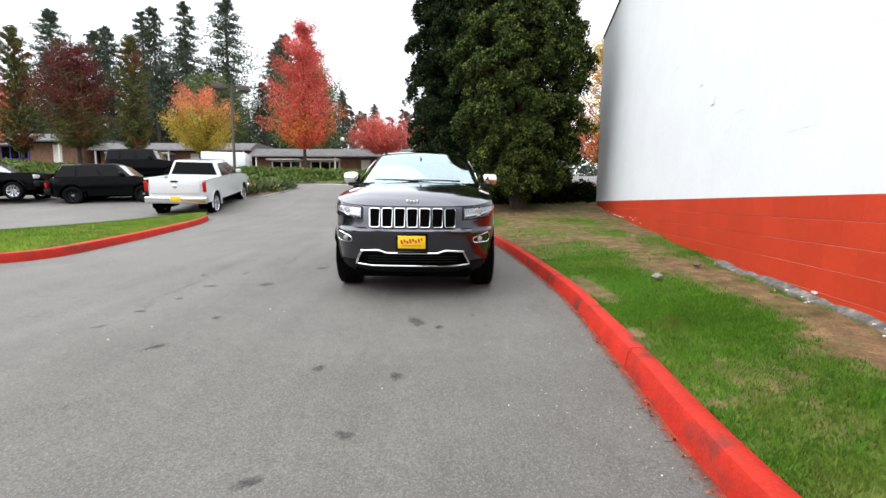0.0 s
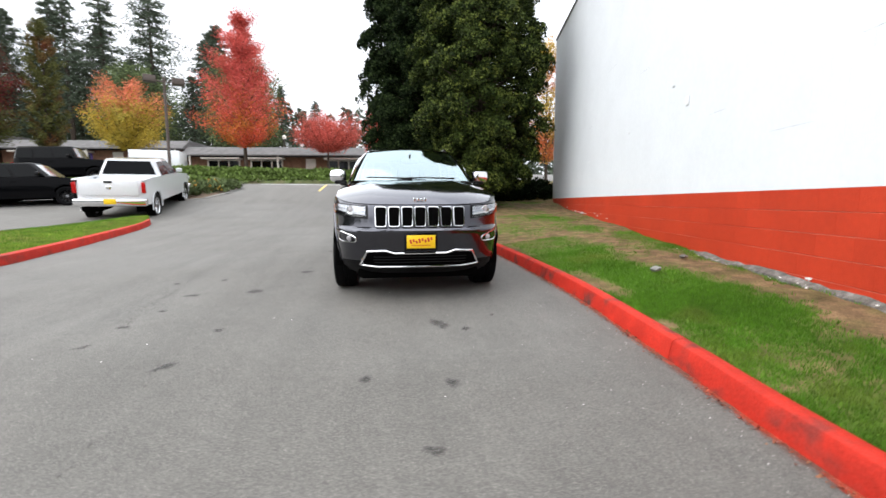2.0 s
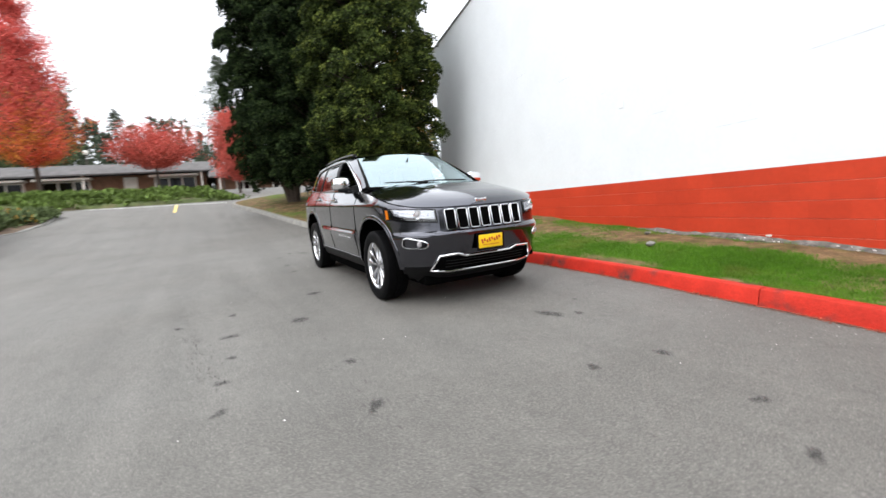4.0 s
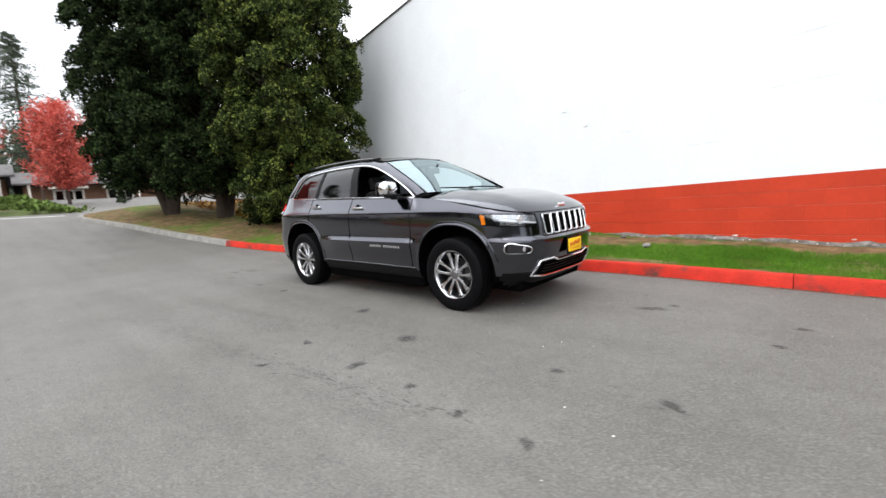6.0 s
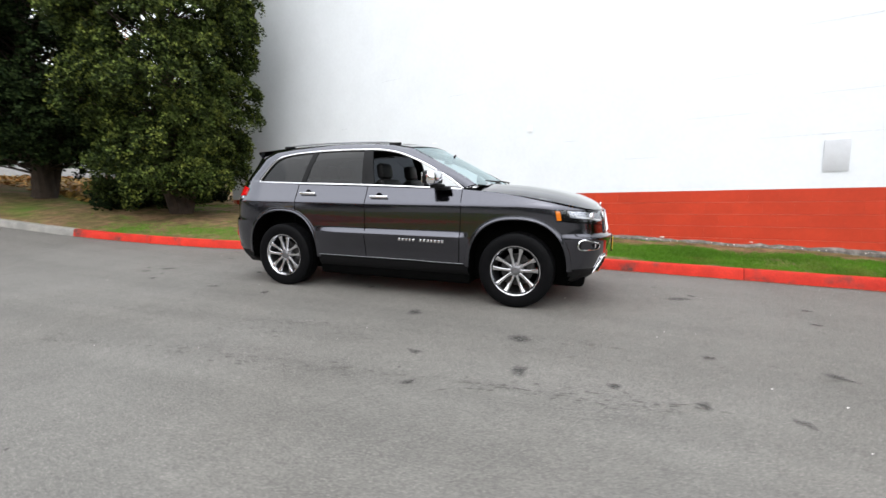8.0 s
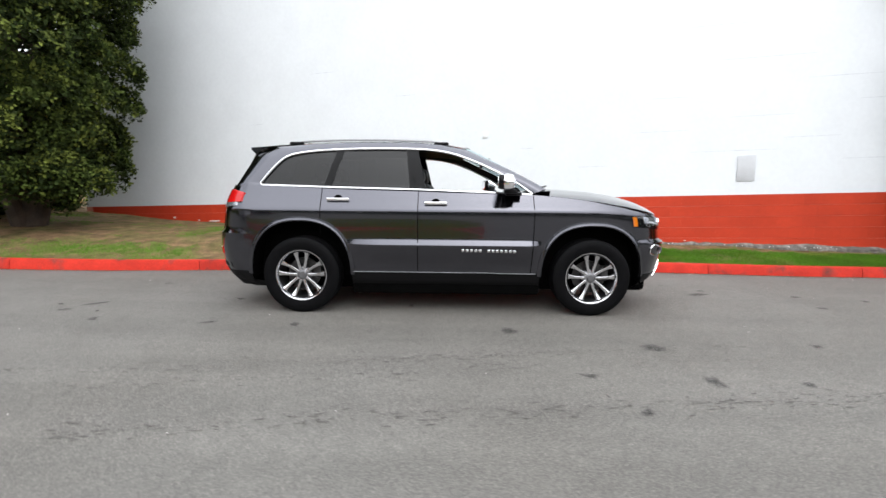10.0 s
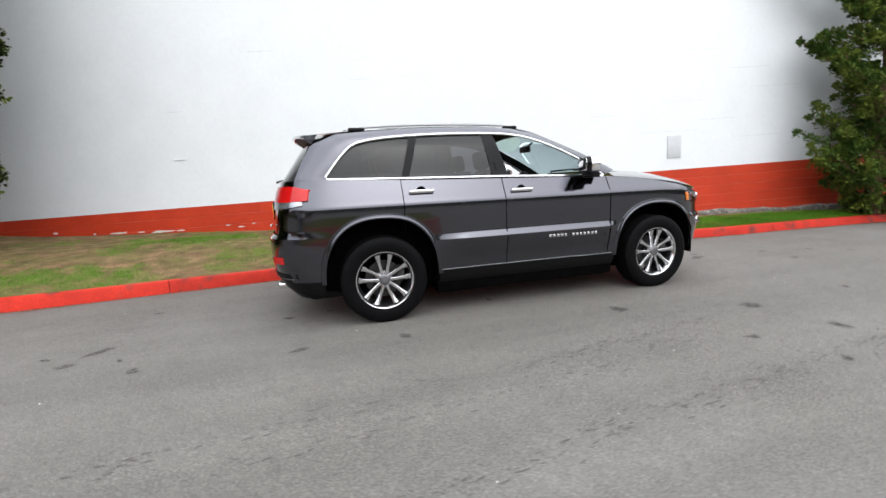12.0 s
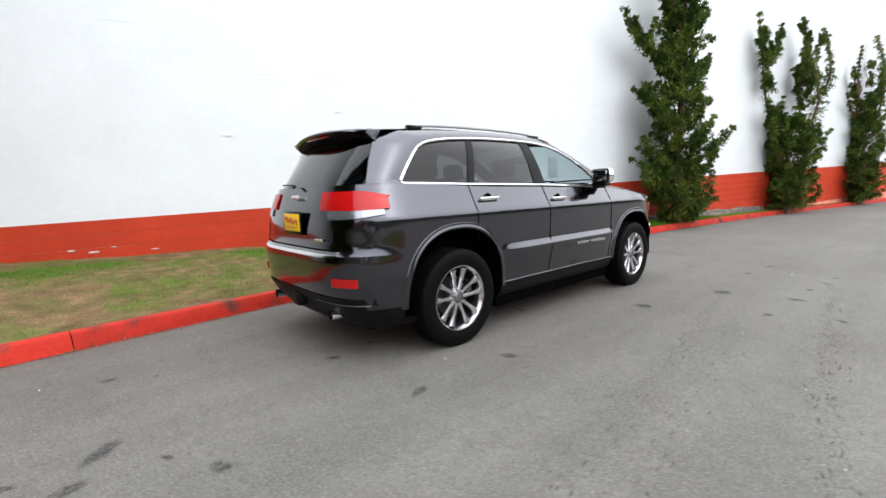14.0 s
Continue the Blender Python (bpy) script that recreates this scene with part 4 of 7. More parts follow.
M["grit"] = material("pale_crumbs", (0.50, 0.485, 0.46), 0.85, 0.0, 0.2, 30.0, per_island=0.4, spec=0.2)
M["overspray"] = material("worn_red_overspray", (0.38, 0.060, 0.030), 0.85, 0.0, 0.3, 12.0, 0.4, 150.0, (0.18, 0.07, 0.045), 9.0, 0.55, spec=0.15)
M["litter"] = material("leaf_crumbs", (0.16, 0.07, 0.035), 0.9, 0.0, 0.3, 20.0, per_island=0.5, second=(0.30, 0.05, 0.03), second_scale=3.0, second_at=0.55)
kerb_litter()

# ---- the parked grey utility vehicle ----
M["lamp_grey"] = material("lamp_reflector", (0.36, 0.37, 0.40), 0.20, 0.8, 0.1, 60.0)
M["rail_grey"] = material("satin_rail", (0.22, 0.22, 0.23), 0.35, 0.9, 0.08, 30.0)
M["smoke_lens"] = lens("smoked_lens", (0.42, 0.40, 0.41), 0.2)
M["lamp_glass"] = glass("lamp_cover_glass", (0.92, 0.93, 0.94), 0.05)
# lengths along x (front at +x), half widths along y, heights along z, in the frame of the car
XF = ((0.24, 2.16), (0.34, 2.25), (0.44, 2.300), (0.56, 2.328), (0.70, 2.358), (0.738, 2.360), (0.752, 2.340), (0.771, 2.312), (0.80, 2.306), (0.90, 2.292), (0.97, 2.270), (1.02, 2.24), (1.10, 2.14), (1.30, 2.0))
XR = ((0.24, -2.22), (0.36, -2.33), (0.46, -2.39), (0.58, -2.42), (0.74, -2.43), (0.80, -2.42), (0.84, -2.375), (1.0, -2.36), (1.15, -2.335), (1.30, -2.285))
HW = ((0.24, 0.85), (0.34, 0.90), (0.42, 0.915), (0.55, 0.924), (0.66, 0.934), (0.75, 0.934), (0.83, 0.934), (0.90, 0.936), (0.972, 0.937), (1.03, 0.936), (1.044, 0.935), (1.058, 0.930), (1.092, 0.911),
      (1.14, 0.885), (1.21, 0.849), (1.28, 0.817))
TOP = ((-2.5, 1.283), (-1.9, 1.283), (-1.23, 1.265), (-0.3, 1.247), (0.7, 1.215), (0.95, 1.200), (1.2, 1.178), (1.5, 1.140), (1.8, 1.090), (2.0, 1.048), (2.15, 1.012), (2.33, 0.985))
AXLE, HUB_Z, TYRE_R = 1.458, 0.383, 0.388


def arch_r(ax, c, s):
    """Radius of a wheel opening towards the direction (c, s): squarer than a circle, higher at the rear."""
    a, b, n = 0.512, 0.532 if ax > 0 else 0.560, 2.4
    return 1 / ((abs(c) / a) ** n + (abs(s) / b) ** n) ** (1 / n)


def arch_ratio(ax, x, z):
    """Below 1 inside the wheel opening."""
    dx, dz = x - ax, z - HUB_Z
    d = math.hypot(dx, dz) or 1e-6
    return d / arch_r(ax, dx / d, dz / d)



def table(tb, v):
    return float(np.interp(v, [a for a, _ in tb], [b for _, b in tb]))


def outline(u, z, out=0.0):
    """A point of the body's side at height z: u runs 0..1 round the nose, 1..2 along the side, 2..3 round the tail (left half)."""
    w, xf, xr = table(HW, z), table(XF, z), table(XR, z)
    fb, rb, nf, nr = 1.32, -1.62, 3.5, 4.4
    if u <= 1:
        a = u * math.pi / 2
        y = w * max(0.0, math.sin(a)) ** (2 / nf) if u > 0 else 0.0
        x = fb + (xf - fb) * max(0.0, math.cos(a)) ** (2 / nf)
        nx, ny = max(0, math.cos(a)) ** (2 - 2 / nf) / (xf - fb), max(0, math.sin(a)) ** (2 - 2 / nf) / w
    elif u <= 2:
        x, y, nx, ny = fb + (rb - fb) * (u - 1), w, 0.0, 1.0
        # pressed ledge along the doors, tapering out towards both arches
        ends = min(1.0, max(0.0, (x + 1.02) / 0.34)) * min(1.0, max(0.0, (0.93 - x) / 0.10))
        y += 0.030 * ends * float(np.interp(z, (0.50, 0.700, 0.705, 0.754), (0.0, 1.0, 1.0, 0.0)))
    else:
        a = (u - 2) * math.pi / 2
        y = w * max(0.0, math.cos(a)) ** (2 / nr) if u < 3 else 0.0
        x = rb + (xr - rb) * max(0.0, math.sin(a)) ** (2 / nr)
        nx, ny = max(0, math.sin(a)) ** (2 - 2 / nr) / (xr - rb), max(0, math.cos(a)) ** (2 - 2 / nr) / w
    k = math.hypot(nx, ny) or 1.0
    return x + out * nx / k, y + out * ny / k


def u_side(x):
    return 1 + (1.32 - x) / 2.94


def u_nose(y, z):
    return math.asin(min(1.0, (abs(y) / table(HW, z)) ** 1.75)) * 2 / math.pi


def u_tail(y, z):
    return 2 + math.acos(min(1.0, (abs(y) / table(HW, z)) ** 2.2)) * 2 / math.pi


def patch(bm, u0, u1, low, high, out, side, nu=10, nz=4):
    """A skin that lies on the body, proud by out; low and high give heights along it."""
    rows = []
    for i in range(nu + 1):
        t = i / nu
        u = u0 + (u1 - u0) * t
        zl, zh = low(t), high(t)
        row = []
        for j in range(nz + 1):
            z = zl + (zh - zl) * j / nz
            x, y = outline(u, z, out)
            row.append((x, side * y, z))
        rows.append(row)
    vs = sheet(bm, rows, flip=side < 0)
    edge = [v[0] for v in vs] + vs[-1][1:] + [v[-1] for v in vs[-2::-1]] + vs[0][-2:0:-1]
    back = []
    for v in edge:
        back.append(bm.verts.new(v.co + Vector((-0.02 * (1 if v.co.x > 1.4 else -1 if v.co.x < -1.7 else 0), -side * 0.02 * (abs(v.co.y) > 0.85), 0))))
    k = len(edge)
    for i in range(k):
        bm.faces.new((edge[i], edge[(i + 1) % k], back[(i + 1) % k], back[i]))


def body_line(pts, out):
    return [(*outline(u, z, out), z) for u, z in pts]


def glasshouse_y(x, z):
    base = np.interp(z, (1.20, 1.28, 1.40, 1.50, 1.58, 1.64, 1.69, 1.72), (0.853, 0.817, 0.782, 0.748, 0.715, 0.676, 0.630, 0.58))
    plan = np.interp(x, (-2.35, -2.1, -1.9, -1.5, -1.0, 0.0, 0.5, 0.8, 1.05), (0.90, 0.935, 0.958, 0.985, 1.0, 1.0, 0.99, 0.97, 0.93))
    return float(base * plan)


def roof_z(x, y):
    c = float(np.interp(x, (-2.15, -2.0, -1.7, -1.3, -0.9, -0.4, 0.0, 0.25), (1.700, 1.720, 1.745, 1.763, 1.772, 1.772, 1.752, 1.715)))
    return c - 0.045 * (abs(y) / 0.62) ** 2.6


# edge of the side windows from the front foot over the roof to the rear corner, and the outer edge beside it
DLO = [(0.86, 1.215), (0.74, 1.30), (0.56, 1.405), (0.33, 1.515), (0.10, 1.602), (-0.10, 1.645), (-0.32, 1.662), (-0.70, 1.665), (-1.06, 1.655), (-1.38, 1.632), (-1.60, 1.592), (-1.70, 1.53), (-1.80, 1.42), (-1.89, 1.305)]
OUT = [(1.00, 0.80, 1.262), (0.86, 0.765, 1.345), (0.66, 0.725, 1.448), (0.42, 0.675, 1.560), (0.17, 0.61, 1.675), (-0.06, 0.61, 1.712), (-0.32, 0.61, 1.730), (-0.70, 0.61, 1.732), (-1.06, 0.61, 1.728),
       (-1.45, 0.605, 1.712), (-1.78, 0.60, 1.692), (-1.98, 0.60, 1.62), (-2.075, 0.668, 1.45), (-2.145, 0.738, 1.30)]


def belt(x):
    return table(TOP, x)


def rounded(w, h, r, k=5):
    pts = []
    for cx, cy, a0 in ((w / 2 - r, h / 2 - r, 0), (-w / 2 + r, h / 2 - r, 90), (-w / 2 + r, -h / 2 + r, 180), (w / 2 - r, -h / 2 + r, 270)):
        for i in range(k + 1):
            a = radians(a0 + 90 * i / k)
            pts.append((cx + r * math.cos(a), cy + r * math.sin(a)))
    return pts


def wheel(parent, x, y, z, side, tyre_r=TYRE_R, rim_r=0.255, width=0.262, pairs=5, rim_mat="alloy"):
    """A tyre on an alloy rim with paired spokes."""
    m = Matrix.Translation((x, y, z)) @ Matrix.Rotation(radians(-90 * side), 4, "X")
    hw = width / 2
    bm = bmesh.new()
    lathe(bm, [(rim_r - 0.004, hw * 0.80), (rim_r + 0.006, hw * 0.92), (rim_r + 0.03, hw * 0.98), (tyre_r - 0.06, hw), (tyre_r - 0.025, hw * 0.95), (tyre_r - 0.006, hw * 0.84), (tyre_r, hw * 0.62), (tyre_r, hw * 0.22), (tyre_r - 0.008, hw * 0.20),
               (tyre_r - 0.008, hw * 0.14), (tyre_r, hw * 0.12), (tyre_r, -hw * 0.12), (tyre_r - 0.008, -hw * 0.14), (tyre_r - 0.008, -hw * 0.2), (tyre_r, -hw * 0.22), (tyre_r, -hw * 0.62), (tyre_r - 0.02, -hw * 0.95), (rim_r, -hw * 0.9)], m, 48)
    tyre = part("wheel", bm, "rubber", parent, "black tyre on an alloy wheel")
    bm = bmesh.new()
    lathe(bm, [(rim_r - 0.030, -hw * 0.7), (rim_r - 0.026, hw * 0.5), (rim_r - 0.020, hw * 0.66)], m, 48)
    part("barrel", bm, "barrel", tyre, "dark inner wheel barrel")
    bm = bmesh.new()
    lathe(bm, [(rim_r - 0.021, hw * 0.62), (rim_r - 0.016, hw * 0.74), (rim_r - 0.006, hw * 0.86), (rim_r + 0.003, hw * 0.88), (rim_r + 0.003, hw * 0.80)], m, 48)
    for k in range(pairs):
        for s in (-1, 1):
            a0, a1 = 2 * math.pi * k / pairs + s * 0.33 + 0.31, 2 * math.pi * k / pairs + s * 0.245 + 0.31
            rows = []
            for f in (0.0, 0.25, 0.5, 0.75, 1.0):
                r, a = 0.050 + (rim_r - 0.022 - 0.050) * f, a0 + (a1 - a0) * f
                wd, zc = 0.0175 - 0.001 * f + 0.016 * f**5, hw * (0.60 + 0.18 * f - 0.05 * math.sin(f * math.pi))
                cx, cy, tx, ty = r * math.cos(a), r * math.sin(a), -math.sin(a), math.cos(a)
                rows.append([m @ Vector((cx + tx * o, cy + ty * o, zc + h)) for o, h in ((-wd, -0.035), (-wd, -0.010), (-wd * 0.72, 0.002), (0, 0.006), (wd * 0.72, 0.002), (wd, -0.010), (wd, -0.035))])
            sheet(bm, rows)
    part("rim", bm, rim_mat, tyre, "bright ten-spoke alloy rim")
    bm = bmesh.new()
    lathe(bm, [(0.0, hw * 0.66), (0.030, hw * 0.66), (0.034, hw * 0.62), (0.060, hw * 0.58), (0.075, hw * 0.48), (0.078, hw * 0.1)], m, 24)
    for k in range(5):
        a = 2 * math.pi * k / 5 + 0.31
        c = m @ Vector((0.057 * math.cos(a), 0.057 * math.sin(a), hw * 0.60))
        bmesh.ops.create_icosphere(bm, subdivisions=1, radius=0.011, matrix=Matrix.Translation(c))
    part("hub", bm, "rail_grey", tyre, "hub cap with lug nuts")
    bm = bmesh.new()
    lathe(bm, [(0.03, hw * 0.12), (0.165, hw * 0.12), (0.165, -0.01), (0.03, -0.01)], m, 32)
    c = m @ Vector((0.15, 0.04, hw * 0.1))
    box(bm, c, (0.07, 0.08, 0.15), 0.012)
    part("brake", bm, "steel", tyre, "brake disc and caliper")
    return tyre


def seat(parent, x, y, name="seat"):
    bm = bmesh.new()
    box(bm, (x, y, 0.72), (0.52, 0.50, 0.20), 0.06)
    box(bm, (x - 0.30, y, 1.02), (0.17, 0.48, 0.62), 0.07, Matrix.Rotation(radians(-14), 4, "Y"))
    box(bm, (x - 0.405, y, 1.42), (0.11, 0.27, 0.19), 0.045, Matrix.Rotation(radians(-10), 4, "Y"))
    tube(bm, [(x - 0.38, y - 0.07, 1.28), (x - 0.40, y - 0.07, 1.38)], 0.008, 6)
    tube(bm, [(x - 0.38, y + 0.07, 1.28), (x - 0.40, y + 0.07, 1.38)], 0.008, 6)
    part(name, bm, "leather", parent, "black leather seat with headrest")


def strip(bm, a, b, k=1):
    rows = [[Vector(p).lerp(Vector(q), j / k) for j in range(k + 1)] for p, q in zip(a, b)]
    return sheet(bm, rows)


def utility_vehicle():
    car = thing("parked_suv", SLOPE, "dark grey metallic utility vehicle parked by the kerb, window down", "car")
    us = [0.0, 0.04, 0.08, 0.16, 0.23, 0.30, 0.36, 0.42, 0.47, 0.52]
    us += [math.acos(((x - 1.32) / 1.025) ** 1.75) * 2 / math.pi for x in np.arange(2.14, 1.34, -0.035)]
    xs = sorted(set([1.32, 0.85, -0.28, -1.25, -1.62] + [round(v, 3) for v in np.arange(-1.6, 1.32, 0.04)]), reverse=True)
    xs = [v for i, v in enumerate(xs) if i == 0 or xs[i - 1] - v > 0.015 or v in (0.85, -0.28, -1.25, -1.62)]
    us += [u_side(v) for v in xs]
    us += [2 + math.asin(((x - 1.62) / 0.80) ** 2.2) * 2 / math.pi for x in np.arange(1.655, 2.25, 0.035)]
    us += [2 + v for v in (0.40, 0.46, 0.52, 0.58, 0.64, 0.70, 0.77, 0.84, 0.92, 0.96, 1.0)]
    us = sorted(us)
    fixed = [0.42, 0.45, 0.49, 0.53, 0.57, 0.61, 0.65, 0.685, 0.697, 0.701, 0.705, 0.710, 0.73, 0.752, 0.756, 0.771, 0.777, 0.80, 0.835, 0.87, 0.905, 0.935, 0.947, 0.96, 0.972]
    steps = [0.028, 0.058, 0.072, 0.086, 0.120, 0.160]
    whole = {}
    for side in (1, -1):
        cells = {}
        pts = []
        for u in us:
            xr = outline(u, 0.9)[0]
            top = table(TOP, xr)
            zs = fixed + [0.972 + q * min(1.0, (top - 0.972) / 0.2) for q in steps] + [0.2 * 0.972 + 0.8 * top if top < 1.172 else (1.132 + top) / 2, top]
            pts.append([Vector((outline(u, z)[0], side * outline(u, z)[1], z)) for z in zs])
        for row in pts:
            for v in row:
                for ax in (AXLE, -AXLE):
                    q = arch_ratio(ax, v.x, v.z)
                    if abs(v.y) > 0.5 and abs(q - 1) < 0.050:
                        v.x, v.z = ax + (v.x - ax) / q, HUB_Z + (v.z - HUB_Z) / q
        for i in range(len(us) - 1):
            for j in range(len(fixed) + len(steps) + 1):
                q = [pts[i][j], pts[i + 1][j], pts[i + 1][j + 1], pts[i][j + 1]]
                c = (q[0] + q[1] + q[2] + q[3]) / 4
                cut = False
                for ax in (AXLE, -AXLE):
                    if abs(c.y) > 0.5 and arch_ratio(ax, c.x, c.z) < 0.996:
                        cut = True
                if cut:
                    continue
                um = (us[i] + us[i + 1]) / 2
                if um < 1 and c.z < 0.775:
                    key = "front_bumper"
                elif um < 1 and abs(c.y) < 0.50:
                    key = "nose"
                elif c.x > 0.85:
                    key = "fender"
                elif c.x > -0.28:
                    key = "front_door"
                elif c.x > -1.25:
                    key = "rear_door"
                elif um > 2 and abs(c.y) < 0.70 and c.z > 0.835:
                    key = "tailgate"
                elif um > 2 and c.z < 0.80:
                    key = "rear_bumper"
                else:
                    key = "quarter_panel"
                cells.setdefault(key, []).append(q)
        for key, quads in cells.items():
            if key in ("front_bumper", "tailgate", "rear_bumper", "nose"):
                bm = whole.setdefault(key, bmesh.new())
                for q in quads:
                    bm.faces.new([bm.verts.new(v) for v in (q if side > 0 else q[::-1])])
                if side > 0:
                    continue
            else:
                bm = bmesh.new()
                for q in quads:
                    bm.faces.new([bm.verts.new(v) for v in (q if side > 0 else q[::-1])])
            bmesh.ops.remove_doubles(bm, verts=bm.verts, dist=0.0005)
            part(key, bm, "paint", car)
        # sills and lower cladding
        bm = bmesh.new()
        rows = []
        for u in us:
            rows.append([(outline(u, z, o)[0], side * outline(u, z, o)[1], z) for z, o in ((0.42, -0.004), (0.40, -0.006), (0.34, -0.012), (0.28, -0.03), (0.235, -0.08))])
        vs = sheet(bm, rows, flip=side < 0)
        for v in bm.verts:
            for ax in (AXLE, -AXLE):
                q = arch_ratio(ax, v.co.x, v.co.z)
                if abs(v.co.y) > 0.5 and abs(q - 1) < 0.046:
                    v.co.x, v.co.z = ax + (v.co.x - ax) / q, HUB_Z + (v.co.z - HUB_Z) / q
        for f in [f for f in bm.faces if any(arch_ratio(ax, f.calc_center_median().x, f.calc_center_median().z) < 1 for ax in (AXLE, -AXLE)) and abs(f.calc_center_median().y) > 0.5]:
            bm.faces.remove(f)
        part("lower_cladding", bm, "plastic", car, "black lower cladding")
        # bright line over the sill
        bm = bmesh.new()
        tube(bm, [(x, side * (outline(u_side(x), 0.425)[1] + 0.003), 0.425 - 0.006 * (x > 0.5)) for x in np.linspace(-0.93, 0.90, 12)], 0.0032, 6)
        part("sill_strip", bm, "rail_grey", car, "thin bright sill strip")
        # The highlight on the bumper's lower crease is drawn as a satin rod.
        bm = bmesh.new()
        tube(bm, [(x, side * y, z) for x, y, z in body_line([(u, 0.452) for u in np.linspace(2.40, 2.93, 16)], 0.003)], 0.0045, 6)
        part("bumper_line", bm, "rail_grey", car, "crease highlight drawn as a thin bright rod along the bumper foot")
        # arches
        for ax in (AXLE, -AXLE):
            rows = []
            for k in range(33):
                a = radians(1 + 178 * k / 32)
                row = []
                for r, o in ((-0.014, -0.010), (-0.014, 0.006), (-0.010, 0.010), (0.000, 0.011), (0.006, 0.007), (0.030, 0.006), (0.036, -0.004)):
                    r += arch_r(ax, math.cos(a), math.sin(a))
                    x, z = ax + r * math.cos(a), HUB_Z + r * math.sin(a)
                    zz = max(0.28, z)
                    if ax > 0 and x > 1.32:
                        y = min(table(HW, zz), table(HW, zz) * max(0.0, 1 - ((x - 1.32) / (table(XF, zz) - 1.32)) ** 3.5) ** (1 / 3.5))
                    elif ax < 0 and x < -1.62:
                        y = table(HW, zz) * max(0.0, 1 - ((x + 1.62) / (table(XR, zz) + 1.62)) ** 4.4) ** (1 / 4.4)
                    else:
                        y = table(HW, zz)
                    y = min(y, 0.950)
                    row.append((x, side * (y + o), z))
                rows.append(row)
            bm = bmesh.new()
            sheet(bm, rows)
            part("wheel_arch", bm, "paint", car, "flared wheel arch lip")
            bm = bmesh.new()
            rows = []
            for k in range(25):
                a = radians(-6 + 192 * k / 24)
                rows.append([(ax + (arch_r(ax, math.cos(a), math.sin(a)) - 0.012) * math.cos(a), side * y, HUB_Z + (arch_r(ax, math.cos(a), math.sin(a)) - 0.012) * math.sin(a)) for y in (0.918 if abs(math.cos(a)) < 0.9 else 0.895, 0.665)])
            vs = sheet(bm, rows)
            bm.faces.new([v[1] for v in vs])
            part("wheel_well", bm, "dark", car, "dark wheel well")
            wheel(car, ax, side * 0.812, HUB_Z, side)
        # pillars and roof rail skin round the side windows
        dl = smooth_line([(x, 0, z) for x, z in DLO], 0.05)
        n = 70
        a, b = [], []
        keys_a, keys_b = np.linspace(0, 1, len(DLO)), np.linspace(0, 1, len(OUT))
        for i in range(n + 1):
            t = i / n
            x, z = np.interp(t, keys_a, [p[0] for p in DLO]), np.interp(t, keys_a, [p[1] for p in DLO])
            a.append((x, side * (glasshouse_y(x, z) + 0.004), z))
            b.append(tuple(np.interp(t, keys_b, [p[q] for p in OUT]) * (side if q == 1 else 1) for q in range(3)))
        bm = bmesh.new()
        rows = []
        for p, q in zip(a, b):
            p, q = Vector(p), Vector(q)
            bulge = 0.10 * (p - q).length
            rows.append([p.lerp(q, f) + Vector((0, side * bulge * math.sin(f * math.pi), 0.3 * bulge * math.sin(f * math.pi))) for f in (0, 0.2, 0.4, 0.6, 0.8, 1.0)])
        sheet(bm, rows)
        part("roof_side_frame", bm, "paint", car)
        # inner face of the frame
        bm = bmesh.new()
        strip(bm, [(x, y - side * 0.03, z + 0.005) for x, y, z in a], [(x, y - side * 0.05, z - 0.01) for x, y, z in b], 2)
        part("inner_frame", bm, "trim", car)
        # corner between the rear end of the frame and the quarter panel
        bm = bmesh.new()
        u_a = 2 + math.asin(((-1.87 + 1.62) / (table(XR, 1.28) + 1.62)) ** 2.2) * 2 / math.pi
        u_b = u_tail(0.735, 1.28)
        low = []
        for f in (0, 0.2, 0.4, 0.6, 0.8, 1.0):
            x, y = outline(u_a + (u_b - u_a) * f, 1.276, 0.001)
            low.append(Vector((x, side * y, 1.276)))
        sheet(bm, [[rows[-1][k].lerp(low[k], f) + Vector((0, side * 0.004 * math.sin(f * math.pi), 0)) for f in (0, 0.5, 1)] for k in range(6)])
        part("quarter_corner", bm, "paint", car)
        # bright moulding round the side windows
        bm = bmesh.new()
        ring = [Vector((x, side * (glasshouse_y(x, z) + 0.010), z)) for x, _, z in dl]
        bottom = [Vector((x, side * (glasshouse_y(x, belt(x)) + 0.012), belt(x) + 0.004)) for x in np.linspace(-1.885, 0.85, 30)]
        tube(bm, ring + bottom, 0.0105, 6, closed=True)
        part("window_moulding", bm, "chrome", car, "bright chrome window moulding")
        # panes; the front one is wound down
        def pane(name, x0, x1, mat, lean=0.0):
            rows = []
            dx = [p[0] for p in dl][::-1]
            dz = [p[2] for p in dl][::-1]
            for k in range(13):
                f = k / 12
                row = []
                for j in range(9):
                    x = x0 + (x1 - x0) * f
                    zt = float(np.interp(x, dx, dz))
                    g = j / 8
                    z = belt(x) - 0.01 + (zt - belt(x) + 0.01) * g
                    xx = x + lean * g * (f if lean > 0 else f - 1)
                    zt2 = float(np.interp(xx, dx, dz))
                    z = belt(xx) - 0.01 + (zt2 - belt(xx) + 0.01) * g
                    row.append((xx, side * (glasshouse_y(xx, z) - 0.006), z))
                rows.append(row)
            bm = bmesh.new()
            sheet(bm, rows)
            ob = part(name, bm, mat, car, "dark tinted pane" if mat == "tint" else "")
            ob.visible_shadow = False
        pane("quarter_window", -1.885, -1.205, "tint", 0.13)
        pane("rear_door_window", -1.215, -0.30, "tint", -0.13)

